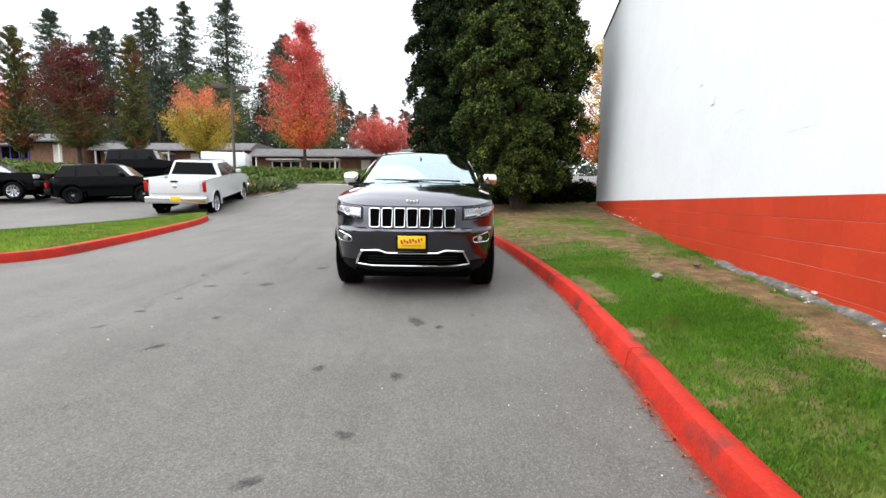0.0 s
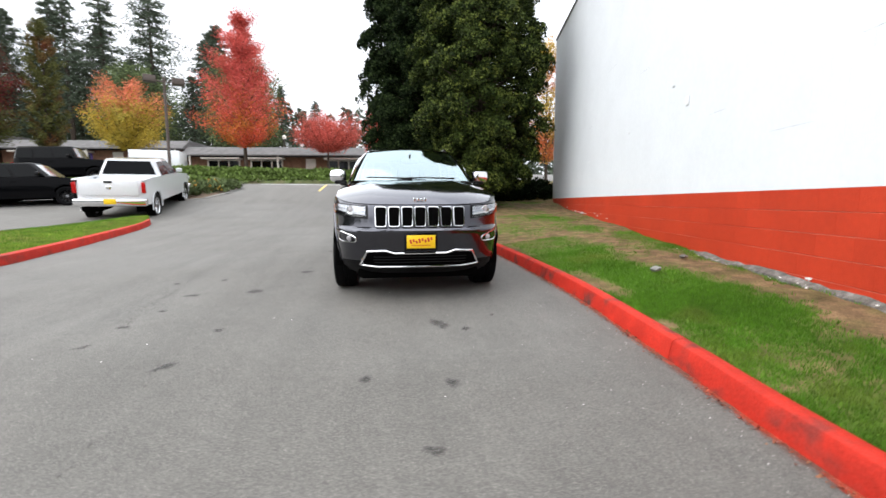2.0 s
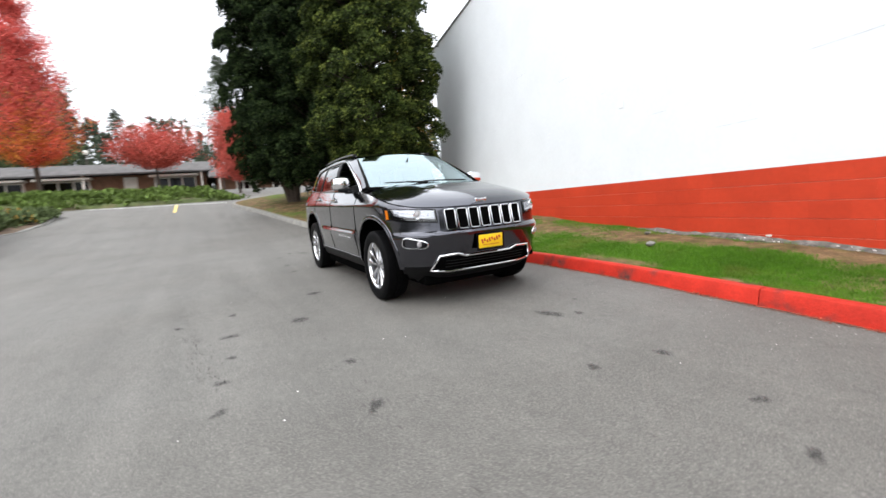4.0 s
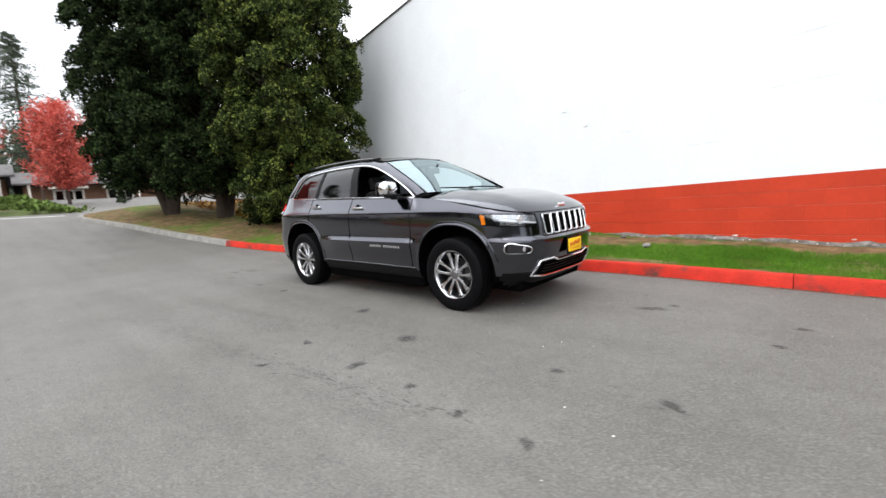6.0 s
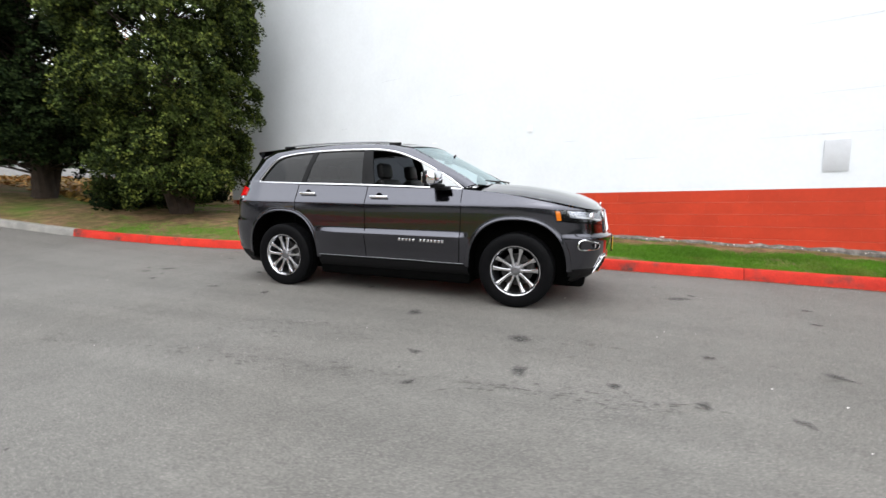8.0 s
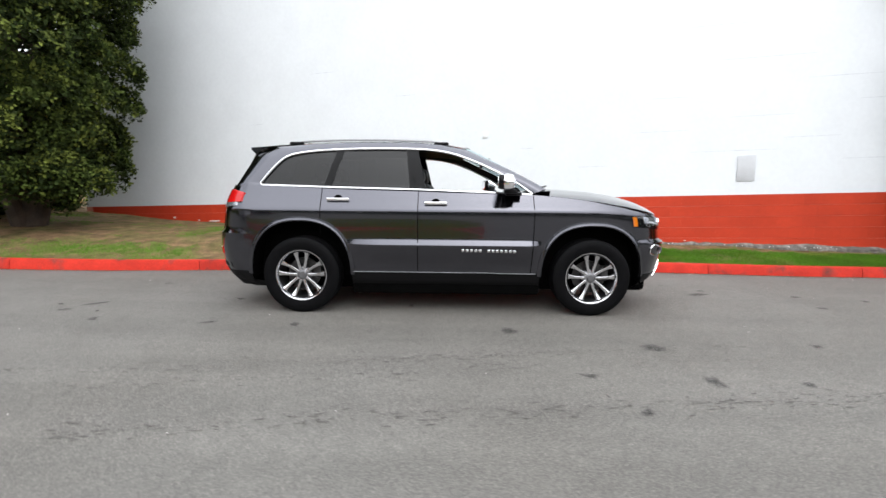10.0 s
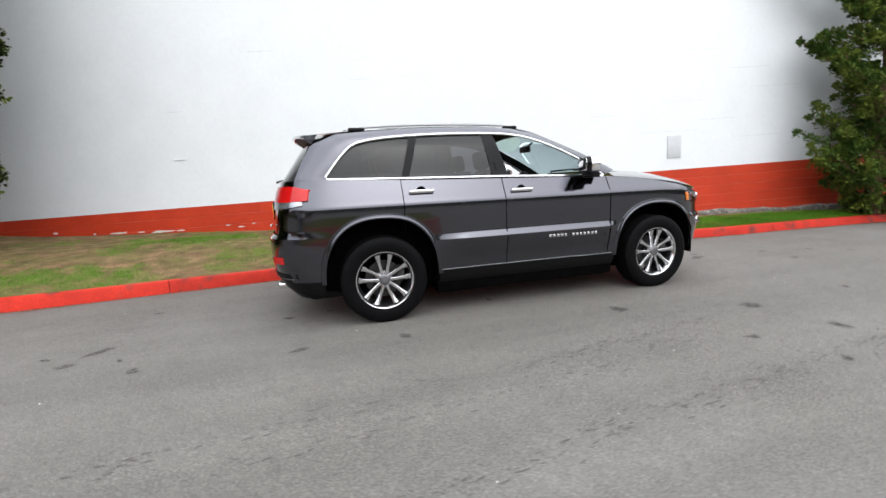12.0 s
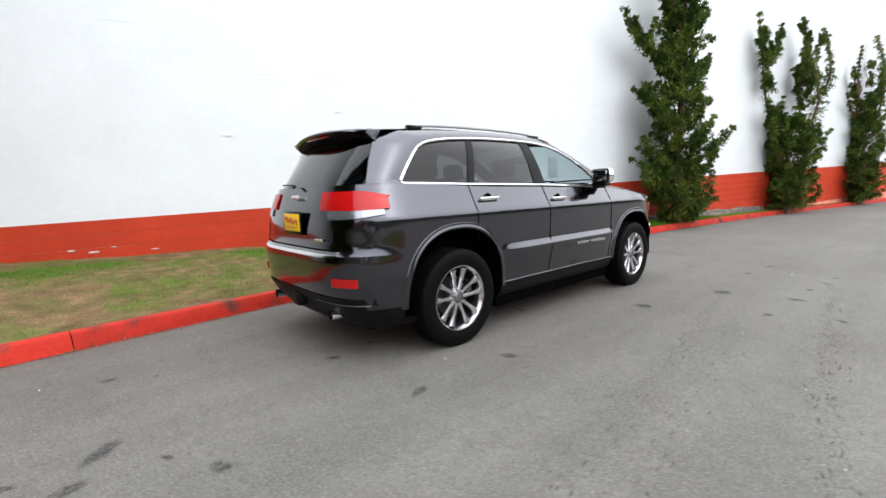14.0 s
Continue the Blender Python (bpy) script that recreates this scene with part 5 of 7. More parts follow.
        def post(name, x0, x1, lean, wd, mat):
            rows = []
            for j in range(7):
                g = j / 6
                x = x0 + lean * g
                zt = float(np.interp(x, [p[0] for p in dl][::-1], [p[2] for p in dl][::-1]))
                z = belt(x) - 0.01 + (zt - belt(x) + 0.02) * g
                y = glasshouse_y(x, z) + 0.001
                rows.append([(x - wd, side * (y - 0.02), z), (x - wd, side * y, z), (x + wd, side * y, z), (x + wd, side * (y - 0.02), z)])
            bm = bmesh.new()
            sheet(bm, rows)
            part(name, bm, mat, car, "black window post")
        post("b_post", -0.255, 0, -0.10, 0.055, "plastic")
        post("c_post", -1.21, 0, 0.13, 0.036, "plastic")
        post("b_post_frame", -0.335, 0, -0.05, 0.030, "plastic")
        # seams of the doors
        for xs_, z0, z1 in ((0.85, 0.43, 1.20), (-0.28, 0.43, 1.24), (-1.25, 0.80, 1.26)):
            bm = bmesh.new()
            pts_ = [(xs_ + (0.02 * math.sin((z - 0.43) * 3) if xs_ > 0 else 0), side * (outline(u_side(xs_), z)[1] + 0.0006), z) for z in np.linspace(z0, z1, 14)]
            tube(bm, pts_, 0.0042, 6)
            part("door_seam", bm, "dark", car)
        # handles
        for hx, hz in ((-0.104, 1.118), (-1.078, 1.148)):
            y = outline(u_side(hx), hz)[1]
            bm = bmesh.new()
            box(bm, (hx, side * (y + 0.022), hz), (0.225, 0.020, 0.030), 0.008)
            box(bm, (hx - 0.09, side * (y + 0.008), hz), (0.035, 0.030, 0.026), 0.005)
            box(bm, (hx + 0.09, side * (y + 0.008), hz), (0.035, 0.030, 0.026), 0.005)
            part("door_handle", bm, "chrome", car, "chrome pull handle")
            # The recess behind the handle is painted shade: a near-black disc on the skin.
            bm = bmesh.new()
            lathe(bm, [(0.0, 0.002), (0.042, 0.001), (0.046, -0.004)], Matrix.Translation((hx, side * (y + 0.001), hz)) @ Matrix.Rotation(radians(-90 * side), 4, "X"), 18)
            part("handle_cup", bm, "dark", car)
        # model letters as plain bright bars
        for k in range(13):
            if k == 5:
                continue
            lx = 0.17 + k * 0.0425
            y = outline(u_side(lx), 0.655)[1]
            bm = bmesh.new()
            box(bm, (lx, side * (y + 0.002), 0.655 - 0.012 * (lx - 0.17)), (0.026, 0.007, 0.026), 0.002)
            part("letter_bar", bm, "chrome", car, "small bright bar")
        # mirrors
        bm = bmesh.new()
        box(bm, (0.535, side * 0.985, 1.328), (0.060, 0.206, 0.144), 0.026, Matrix.Rotation(radians(side * 8), 4, "Z"))
        mir = part("door_mirror", bm, "gloss_black", car, "chrome capped black door mirror")
        bm = bmesh.new()
        box(bm, (0.596, side * 0.987, 1.330), (0.150, 0.228, 0.164), 0.058, Matrix.Rotation(radians(side * 8), 4, "Z"), (0.86, 0.94))
        part("mirror_cap", bm, "chrome", mir, "chrome mirror cap")
        bm = bmesh.new()
        box(bm, (0.62, side * 0.945, 1.240), (0.12, 0.16, 0.045), 0.015)
        box(bm, (0.66, side * 0.905, 1.215), (0.16, 0.08, 0.035), 0.012)
        part("mirror_foot", bm, "plastic", mir, "black mirror foot")
        bm = bmesh.new()
        box(bm, (0.504, side * 0.985, 1.325), (0.008, 0.175, 0.110), 0.003, Matrix.Rotation(radians(side * 8), 4, "Z"))
        part("mirror_glass", bm, "chrome", mir)
        # headlamps
        zl = lambda t: 0.856 + 0.048 * t
        zh = lambda t: 0.984 + 0.026 * t
        u0, u1 = u_nose(0.53, 0.92), 0.775
        bm = bmesh.new()
        patch(bm, u0, u1, lambda t: zl(t) - 0.006, lambda t: zh(t) + 0.004, 0.004, side, 14, 4)
        hl = part("headlight", bm, "gloss_black", car, "clear headlight with chrome housing")
        bm = bmesh.new()
        patch(bm, u0 + 0.02, 0.665, lambda t: zl(t) + 0.034, lambda t: zh(t) - 0.010, 0.009, side, 12, 4)
        part("reflector", bm, "lamp_grey", hl, "bright lamp reflector")
        bm = bmesh.new()
        patch(bm, u0 + 0.03, 0.60, lambda t: zl(t) + 0.036, lambda t: zl(t) + 0.052, 0.013, side, 12, 1)
        part("running_light", bm, "white_lens", hl, "white running light bar")
        for yy, rr in ((0.70, 0.043),):
            z = 0.940
            x, y = outline(u_nose(yy, z), z, 0.010)
            m = Matrix.Translation((x, side * y, z)) @ Matrix.Rotation(radians(side * 18), 4, "Z") @ Matrix.Rotation(radians(90), 4, "Y")
            bm = bmesh.new()
            lathe(bm, [(rr * 0.72, 0.004), (rr * 0.95, 0.008), (rr, 0.004), (rr, -0.01)], m, 20)
            part("lamp_ring", bm, "chrome", hl)
            bm = bmesh.new()
            lathe(bm, [(0.0, 0.014), (rr * 0.35, 0.012), (rr * 0.74, 0.003)], m, 20)
            part("projector", bm, "smoke_lens", hl)
        bm = bmesh.new()
        patch(bm, u0 + 0.012, 0.768, lambda t: zl(t) + 0.008, lambda t: zh(t) - 0.002, 0.017, side, 14, 4)
        cover_glass = part("lamp_cover", bm, "lamp_glass", hl, "clear lamp cover")
        cover_glass.visible_shadow = False
        bm = bmesh.new()
        patch(bm, 0.738, 0.77, lambda t: zl(0.85) + 0.010, lambda t: zh(0.85) - 0.008, 0.010, side, 6, 3)
        part("side_marker", bm, "amber", hl, "amber side marker")
        # fog lamps
        ring = [(u_nose(0.745 + px, 0.655 + pz), 0.655 + pz * (0.80 + 3.0 * px) + 0.16 * px) for px, pz in rounded(0.185, 0.105, 0.040)]
        bm = bmesh.new()
        tube(bm, [Vector((x, side * y, z)) for x, y, z in body_line(ring, 0.003)], 0.0070, 6, closed=True)
        part("fog_lamp_ring", bm, "chrome", car, "chrome fog lamp surround")
        bm = bmesh.new()
        vs = [bm.verts.new((x, side * y, z)) for x, y, z in body_line(ring, 0.005)]
        bm.faces.new(vs)
        fog = part("fog_lamp", bm, "gloss_black", car, "dark fog lamp")
        x, y = outline(u_nose(0.72, 0.655), 0.655, 0.008)
        bm = bmesh.new()
        lathe(bm, [(0.0, 0.010), (0.020, 0.006), (0.028, 0.0)], Matrix.Translation((x, side * y, 0.655)) @ Matrix.Rotation(radians(90), 4, "Y"), 14)
        part("fog_lens", bm, "smoke_lens", fog)
        # tail lamps
        bm = bmesh.new()
        ut0, ut1 = 2.215, u_tail(0.42, 1.15)
        patch(bm, ut0, ut1, lambda t: 1.118 - 0.010 * min(1, t * 2.5), lambda t: 1.205 + 0.034 * min(1, t * 3), 0.014, side, 16, 4)
        tl = part("tail_light", bm, "red_lens", car, "red wrap-round tail light")
        bm = bmesh.new()
        patch(bm, ut0 + 0.05, ut1 - 0.06, lambda t: 1.046 + 0.035 * (1 - t) ** 2, lambda t: 1.111 - 0.004 * t, 0.012, side, 12, 3)
        part("reversing_light", bm, "lamp_grey", tl, "clear reversing light")
        bm = bmesh.new()
        patch(bm, u_tail(0.80, 0.61), u_tail(0.62, 0.61), lambda t: 0.585, lambda t: 0.645, 0.008, side, 5, 2)
        part("rear_reflector", bm, "red_lens", car, "red bumper reflector")
        bm = bmesh.new()
        tube(bm, [(-2.10, side * 0.52, 0.36), (-2.37, side * 0.52, 0.355)], 0.036, 12, cap=False)
        part("exhaust_tip", bm, "chrome", car, "chrome exhaust tip")
        # roof rails
        bm = bmesh.new()
        pts_ = [(x, side * 0.565, roof_z(x, 0.565) + h) for x, h in ((0.02, 0.002), (-0.10, 0.018), (-0.25, 0.024), (-0.8, 0.025), (-1.3, 0.024), (-1.52, 0.020), (-1.66, 0.002))]
        tube(bm, smooth_line(pts_, 0.06), 0.010, 8)
        rail = part("roof_rail", bm, "rail_grey", car, "satin roof rail on black feet")
        for x in (-0.06, -1.58):
            bm = bmesh.new()
            box(bm, (x, side * 0.565, roof_z(x, 0.565) + 0.010), (0.15, 0.040, 0.032), 0.012)
            part("rail_foot", bm, "plastic", rail)
        # door card and front seat
        bm = bmesh.new()
        box(bm, (-0.04, side * 0.800, 0.86), (1.76, 0.05, 0.70), 0.02)
        part("door_card", bm, "trim", car)
        seat(car, 0.10, side * 0.38)
        seat(car, -0.95, side * 0.40)
    # hood
    bm = bmesh.new()
    rows = []
    ys = np.concatenate([np.linspace(-0.93, -0.6, 9), np.linspace(-0.5, 0.5, 9), np.linspace(0.6, 0.93, 9)])
    for y in ys:
        x0 = 1.05 - 0.09 * (y / 0.9) ** 2
        w = table(HW, 1.0)
        x1 = 1.32 + (2.265 - 1.32) * max(0.0, 1 - (abs(y) / 0.9345) ** 3.5) ** (1 / 3.5)
        row = []
        for s in np.linspace(0, 1, 24):
            x = x0 + (x1 - x0) * s
            wo = (table(HW, table(TOP, x)) + 0.002) * (1.0 if x < 1.32 else max(1e-6, 1 - ((x - 1.32) / (2.267 - 1.32)) ** 3.5) ** (1 / 3.5))
            e = min(1.0, abs(y) / wo)
            yy = math.copysign(min(abs(y), wo), y)
            edge = table(TOP, x)
            mid = float(np.interp(x, (0.95, 1.2, 1.5, 1.8, 2.0, 2.12, 2.22, 2.275), (1.268, 1.264, 1.243, 1.196, 1.146, 1.100, 1.045, 0.985)))
            bulge = 0.012 * math.exp(-((abs(y) - 0.50) / 0.07) ** 2) * min(1, max(0.0, (2.2 - x) * 2))
            row.append((x, float(yy), edge + 0.002 + (max(mid, edge) - edge) * (1 - e**3.2) + bulge * (e < 0.98)))
        rows.append(row)
    sheet(bm, rows)
    part("hood", bm, "paint", car)
    # windscreen, roof, rear window
    bm = bmesh.new()
    rows = []
    for j in range(15):
        v = -1 + 2 * j / 14
        row = []
        for i in range(13):
            f = i / 12
            hw = 0.745 + (0.595 - 0.745) * f
            x = (1.10 - 0.11 * v * v) + ((0.255 - 0.085 * v * v) - (1.10 - 0.11 * v * v)) * f
            z = 1.258 + ((1.714 - 0.036 * v * v) - 1.258) * f + 0.014 * math.sin(f * math.pi)
            row.append((x, hw * v, z))
        rows.append(row)
    sheet(bm, rows)
    ws = part("windscreen", bm, "clear", car, "curved clear windscreen")
    ws.visible_shadow = False
    bm = bmesh.new()
    sheet(bm, [[(x - (0.085 * (y / 0.6) ** 2 * max(0, (x + 0.2) / 0.45) if x > -0.2 else 0), float(y), roof_z(x - (0.085 * (y / 0.6) ** 2 if x > -0.2 else 0), y)) for x in np.linspace(-2.08, 0.262, 30)] for y in np.linspace(-0.61, 0.61, 17)])
    part("roof", bm, "paint", car)
    bm = bmesh.new()
    sheet(bm, [[(x, float(y), roof_z(x, y) - 0.045) for x in np.linspace(-2.0, 0.2, 12)] for y in np.linspace(-0.6, 0.6, 9)])
    part("headliner", bm, "trim", car)
    bm = bmesh.new()
    sheet(bm, [[(x, float(y), roof_z(x, y) + 0.004) for x in np.linspace(-1.35, 0.02, 16)] for y in np.linspace(-0.47, 0.47, 9)])
    part("sunroof", bm, "gloss_black", car, "black glass sunroof panel")
    bm = bmesh.new()
    sheet(bm, [[(-2.295 + (0.255) * f + 0.155 * (1 - f) * v**4 + 0.05 * f * v * v, (0.735 + (0.60 - 0.735) * f) * v, 1.262 + 0.38 * f) for f in (i / 8 for i in range(9))] for v in (-1 + j / 6 for j in range(13))])
    rw = part("rear_window", bm, "tint", car, "dark tinted rear window")
    rw.visible_shadow = False
    # spoiler
    bm = bmesh.new()
    rows = []
    for y in np.linspace(-0.62, 0.62, 15):
        b = 0.11 * (y / 0.62) ** 2
        z = roof_z(-2.02, y) - 0.002
        rows.append([(-1.93, y, z + 0.008), (-2.05, y, z + 0.004), (-2.15 + b, y, z - 0.006), (-2.162 + b, y, z - 0.018), (-2.14 + b, y, z - 0.032), (-2.05 + b * 0.4, y, z - 0.055), (-1.98, y, z - 0.070)])
    under = [[(px, py, pz - 0.0025) for px, py, pz in row[4:]] for row in rows]
    vs = sheet(bm, rows)
    bm.faces.new(vs[0])
    bm.faces.new(vs[-1][::-1])
    sp = part("roof_spoiler", bm, "paint", car)
    bm = bmesh.new()
    sheet(bm, under)
    part("spoiler_underside", bm, "plastic", sp, "black underside")
    bm = bmesh.new()
    box(bm, (-2.125, 0, 1.668), (0.02, 0.34, 0.012), 0.003)
    part("brake_light", bm, "red_lens", sp)
    bm = bmesh.new()
    box(bm, (-1.62, 0, 1.770), (0.16, 0.05, 0.035), 0.016, None, (0.4, 0.4))
    part("antenna_fin", bm, "paint", car)
    # wipers
    bm = bmesh.new()
    tube(bm, [(-2.345, 0.02, 1.285), (-2.31, 0.06, 1.30), (-2.275, 0.42, 1.315)], [0.012, 0.008, 0.006], 6)
    part("rear_wiper", bm, "plastic", car, "black rear wiper")
    for y0, y1 in ((0.55, -0.05), (0.0, -0.58)):
        bm = bmesh.new()
        tube(bm, [(1.06, y0, 1.285), (1.075, (y0 + y1) / 2, 1.295), (1.045, y1, 1.300)], [0.012, 0.009, 0.007], 6)
        part("wiper", bm, "plastic", car, "black windscreen wiper")
    bm = bmesh.new()
    sheet(bm, [[(1.15 - 0.11 * (y / 0.8) ** 2 - 0.12 * f, float(y), 1.250 - 0.015 * f) for f in (0, 0.5, 1)] for y in np.linspace(-0.82, 0.82, 13)])
    part("cowl", bm, "plastic", car)
    # grille: seven bright rings on a black backing
    bm = bmesh.new()
    for k in range(7):
        y0 = (k - 3) * 0.1335
        ring = [(y0 + px * (1 - 0.06 * (pz < 0)), 0.876 + pz) for px, pz in rounded(0.112, 0.196, 0.020)]
        pts_ = [Vector((outline(u_nose(y, z), z, 0.014)[0], y, z)) for y, z in ring]
        tube(bm, pts_, 0.0064, 6, closed=True)
        if k == 0:
            part("grille_ring", bm, "chrome", car, "chrome grille ring")
        else:
            part("grille_ring", bm, "chrome", car)
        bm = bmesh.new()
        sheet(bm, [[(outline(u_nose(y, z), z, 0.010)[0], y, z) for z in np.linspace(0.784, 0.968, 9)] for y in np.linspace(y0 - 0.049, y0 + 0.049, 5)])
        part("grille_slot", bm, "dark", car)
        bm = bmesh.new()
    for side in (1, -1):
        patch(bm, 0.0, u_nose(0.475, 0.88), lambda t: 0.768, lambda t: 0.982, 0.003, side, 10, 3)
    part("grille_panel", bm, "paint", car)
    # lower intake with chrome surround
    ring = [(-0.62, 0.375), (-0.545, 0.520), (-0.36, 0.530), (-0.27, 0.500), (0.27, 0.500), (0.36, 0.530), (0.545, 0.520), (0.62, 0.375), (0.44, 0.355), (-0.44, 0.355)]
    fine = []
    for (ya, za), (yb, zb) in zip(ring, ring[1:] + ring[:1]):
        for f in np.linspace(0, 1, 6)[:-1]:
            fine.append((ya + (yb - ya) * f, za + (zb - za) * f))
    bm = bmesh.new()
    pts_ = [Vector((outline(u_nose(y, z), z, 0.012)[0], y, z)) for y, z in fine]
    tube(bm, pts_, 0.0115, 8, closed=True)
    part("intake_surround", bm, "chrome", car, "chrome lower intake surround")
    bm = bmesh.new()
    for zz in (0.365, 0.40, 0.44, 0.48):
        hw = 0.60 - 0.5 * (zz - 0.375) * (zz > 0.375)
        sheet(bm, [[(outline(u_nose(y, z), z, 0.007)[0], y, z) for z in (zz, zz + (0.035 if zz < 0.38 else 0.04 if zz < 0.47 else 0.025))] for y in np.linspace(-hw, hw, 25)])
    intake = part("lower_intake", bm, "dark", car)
    for z in (0.405, 0.435, 0.465):
        bm = bmesh.new()
        tube(bm, [(outline(u_nose(y, z), z, 0.006)[0], y, z) for y in np.linspace(-0.48, 0.48, 11)], 0.005, 5)
        part("intake_bar", bm, "plastic", intake)
    # crease of the bumper
    bm = bmesh.new()
    for side in (1, -1):
        patch(bm, 0.0, 0.62, lambda t: 0.722 + 0.03 * t**2, lambda t: 0.744 + 0.032 * t**2, 0.009, side, 14, 3)
    part("bumper_crease", bm, "paint", car)

    def plate(x, y, z, turn, name):
        bm = bmesh.new()
        box(bm, (x, y, z), (0.012, 0.335, 0.178), 0.004)
        fr = part(name, bm, "gloss_black", car, "yellow plate in a black frame")
        bm = bmesh.new()
        box(bm, (x + 0.007 * turn, y, z + 0.004), (0.006, 0.290, 0.134), 0.002)
        part("plate_face", bm, "yellow", fr, "yellow paper plate")
        bm = bmesh.new()
        for k in range(8):
            box(bm, (x + 0.0115 * turn, y - 0.105 + k * 0.030, z + 0.006 + 0.010 * math.sin(k * 2.1) + 0.003 * k), (0.003, 0.020, 0.030 + 0.014 * (k % 3 == 0)), 0.001, Matrix.Rotation(radians(14), 4, "X"))
        box(bm, (x + 0.0115 * turn, y, z - 0.032), (0.003, 0.20, 0.006), 0.001)
        part("plate_bars", bm, "red_ink", fr, "row of dark red bars")
    plate(2.374, 0.0, 0.622, 1, "front_plate")
    plate(-2.385, 0.0, 1.010, -1, "rear_plate")
    # badges as plain bright bars
    bm = bmesh.new()
    for k in range(4):
        box(bm, (2.235, -0.054 + k * 0.036, 1.044), (0.012, 0.026, 0.030 + 0.012 * (k in (0, 3))), 0.003)
    part("front_badge", bm, "chrome", car, "small chrome badge")
    bm = bmesh.new()
    for k in range(4):
        box(bm, (-2.345, -0.054 + k * 0.036 + 0.0, 1.205), (0.012, 0.026, 0.034), 0.003)
    part("rear_badge", bm, "chrome", car, "small chrome badge")
    bm = bmesh.new()
    for k in range(3):
        box(bm, (-2.392, -0.50 + k * 0.045, 0.90), (0.010, 0.032, 0.022), 0.003)
    part("trim_badge", bm, "chrome", car, "small chrome badge")
    # tailgate details and rear bumper
    bm = bmesh.new()
    sheet(bm, [[(outline(u_tail(abs(y), z), z, 0.006)[0], float(y), z) for z in (0.785, 0.797, 0.809)] for y in np.linspace(-0.66, 0.66, 21)])
    part("bumper_strip", bm, "chrome", car, "bright rear bumper strip")
    bm = bmesh.new()
    sheet(bm, [[(outline(u_tail(abs(y), z), z, 0.006)[0], float(y), z) for z in (0.26, 0.36, 0.46, 0.50)] for y in np.linspace(-0.86, 0.86, 31)])
    part("rear_valance", bm, "plastic", car, "black rear valance")
    bm = bmesh.new()
    box(bm, (-2.36, 0.0, 0.40), (0.10, 0.12, 0.10), 0.012)
    part("tow_receiver", bm, "plastic", car, "black tow receiver")
    bm = bmesh.new()
    for side in (1, -1):
        pts_ = [(*outline(u_tail(y, z), z, 0.002), z) for y, z in ((0.70, 0.83), (0.70, 1.0), (0.70, 1.10))]
        tube(bm, [(x, side * y, z) for x, y, z in pts_], 0.004, 5)
    tube(bm, [(outline(u_tail(abs(y), 0.832), 0.832, 0.002)[0], y, 0.832) for y in np.linspace(-0.70, 0.70, 15)], 0.006, 5)
    part("tailgate_seam", bm, "dark", car)
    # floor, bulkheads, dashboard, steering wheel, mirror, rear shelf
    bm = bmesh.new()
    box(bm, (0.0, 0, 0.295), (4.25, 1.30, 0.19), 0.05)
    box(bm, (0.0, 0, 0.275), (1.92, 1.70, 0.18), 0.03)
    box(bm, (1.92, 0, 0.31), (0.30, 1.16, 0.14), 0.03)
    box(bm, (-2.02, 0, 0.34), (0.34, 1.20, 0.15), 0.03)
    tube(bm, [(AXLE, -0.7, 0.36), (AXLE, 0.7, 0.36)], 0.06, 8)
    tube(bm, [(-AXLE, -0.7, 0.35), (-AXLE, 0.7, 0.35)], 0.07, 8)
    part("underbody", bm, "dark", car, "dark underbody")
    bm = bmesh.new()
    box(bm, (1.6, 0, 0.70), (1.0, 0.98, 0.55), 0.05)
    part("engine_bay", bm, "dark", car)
    bm = bmesh.new()
    box(bm, (0.84, 0, 1.06), (0.46, 1.56, 0.26), 0.08)
    box(bm, (0.70, 0.0, 0.85), (0.35, 0.30, 0.50), 0.05)
    dash = part("dashboard", bm, "trim", car, "black dashboard")
    bm = bmesh.new()
    m = Matrix.Translation((0.50, 0.38, 1.12)) @ Matrix.Rotation(radians(-65), 4, "Y")
    tube(bm, [m @ Vector((0.185 * math.cos(a), 0.185 * math.sin(a), 0)) for a in (2 * math.pi * k / 28 for k in range(28))], 0.015, 8, closed=True)
    for a in (0.0, math.pi, -math.pi / 2):
        tube(bm, [m @ Vector((0, 0, -0.02)), m @ Vector((0.18 * math.sin(a + math.pi / 2), 0.18 * math.cos(a + math.pi / 2), 0))], 0.014, 6)
    part("steering_wheel", bm, "trim", dash, "black steering wheel")
    bm = bmesh.new()
    box(bm, (0.40, 0.0, 1.545), (0.03, 0.24, 0.075), 0.012)
    tube(bm, [(0.42, 0, 1.57), (0.50, 0, 1.62)], 0.012, 6)
    part("inside_mirror", bm, "plastic", car, "black inside mirror")
    bm = bmesh.new()
    box(bm, (-1.75, 0, 0.80), (0.9, 0.98, 0.50), 0.05)
    part("cargo_floor", bm, "trim", car)
    seat(car, -0.95, 0.0, "middle_seat")
    return car


utility_vehicle()

# ---- beyond the lane: bank, building, far trees, parked vehicles ----


NEAR = set(scene.objects)


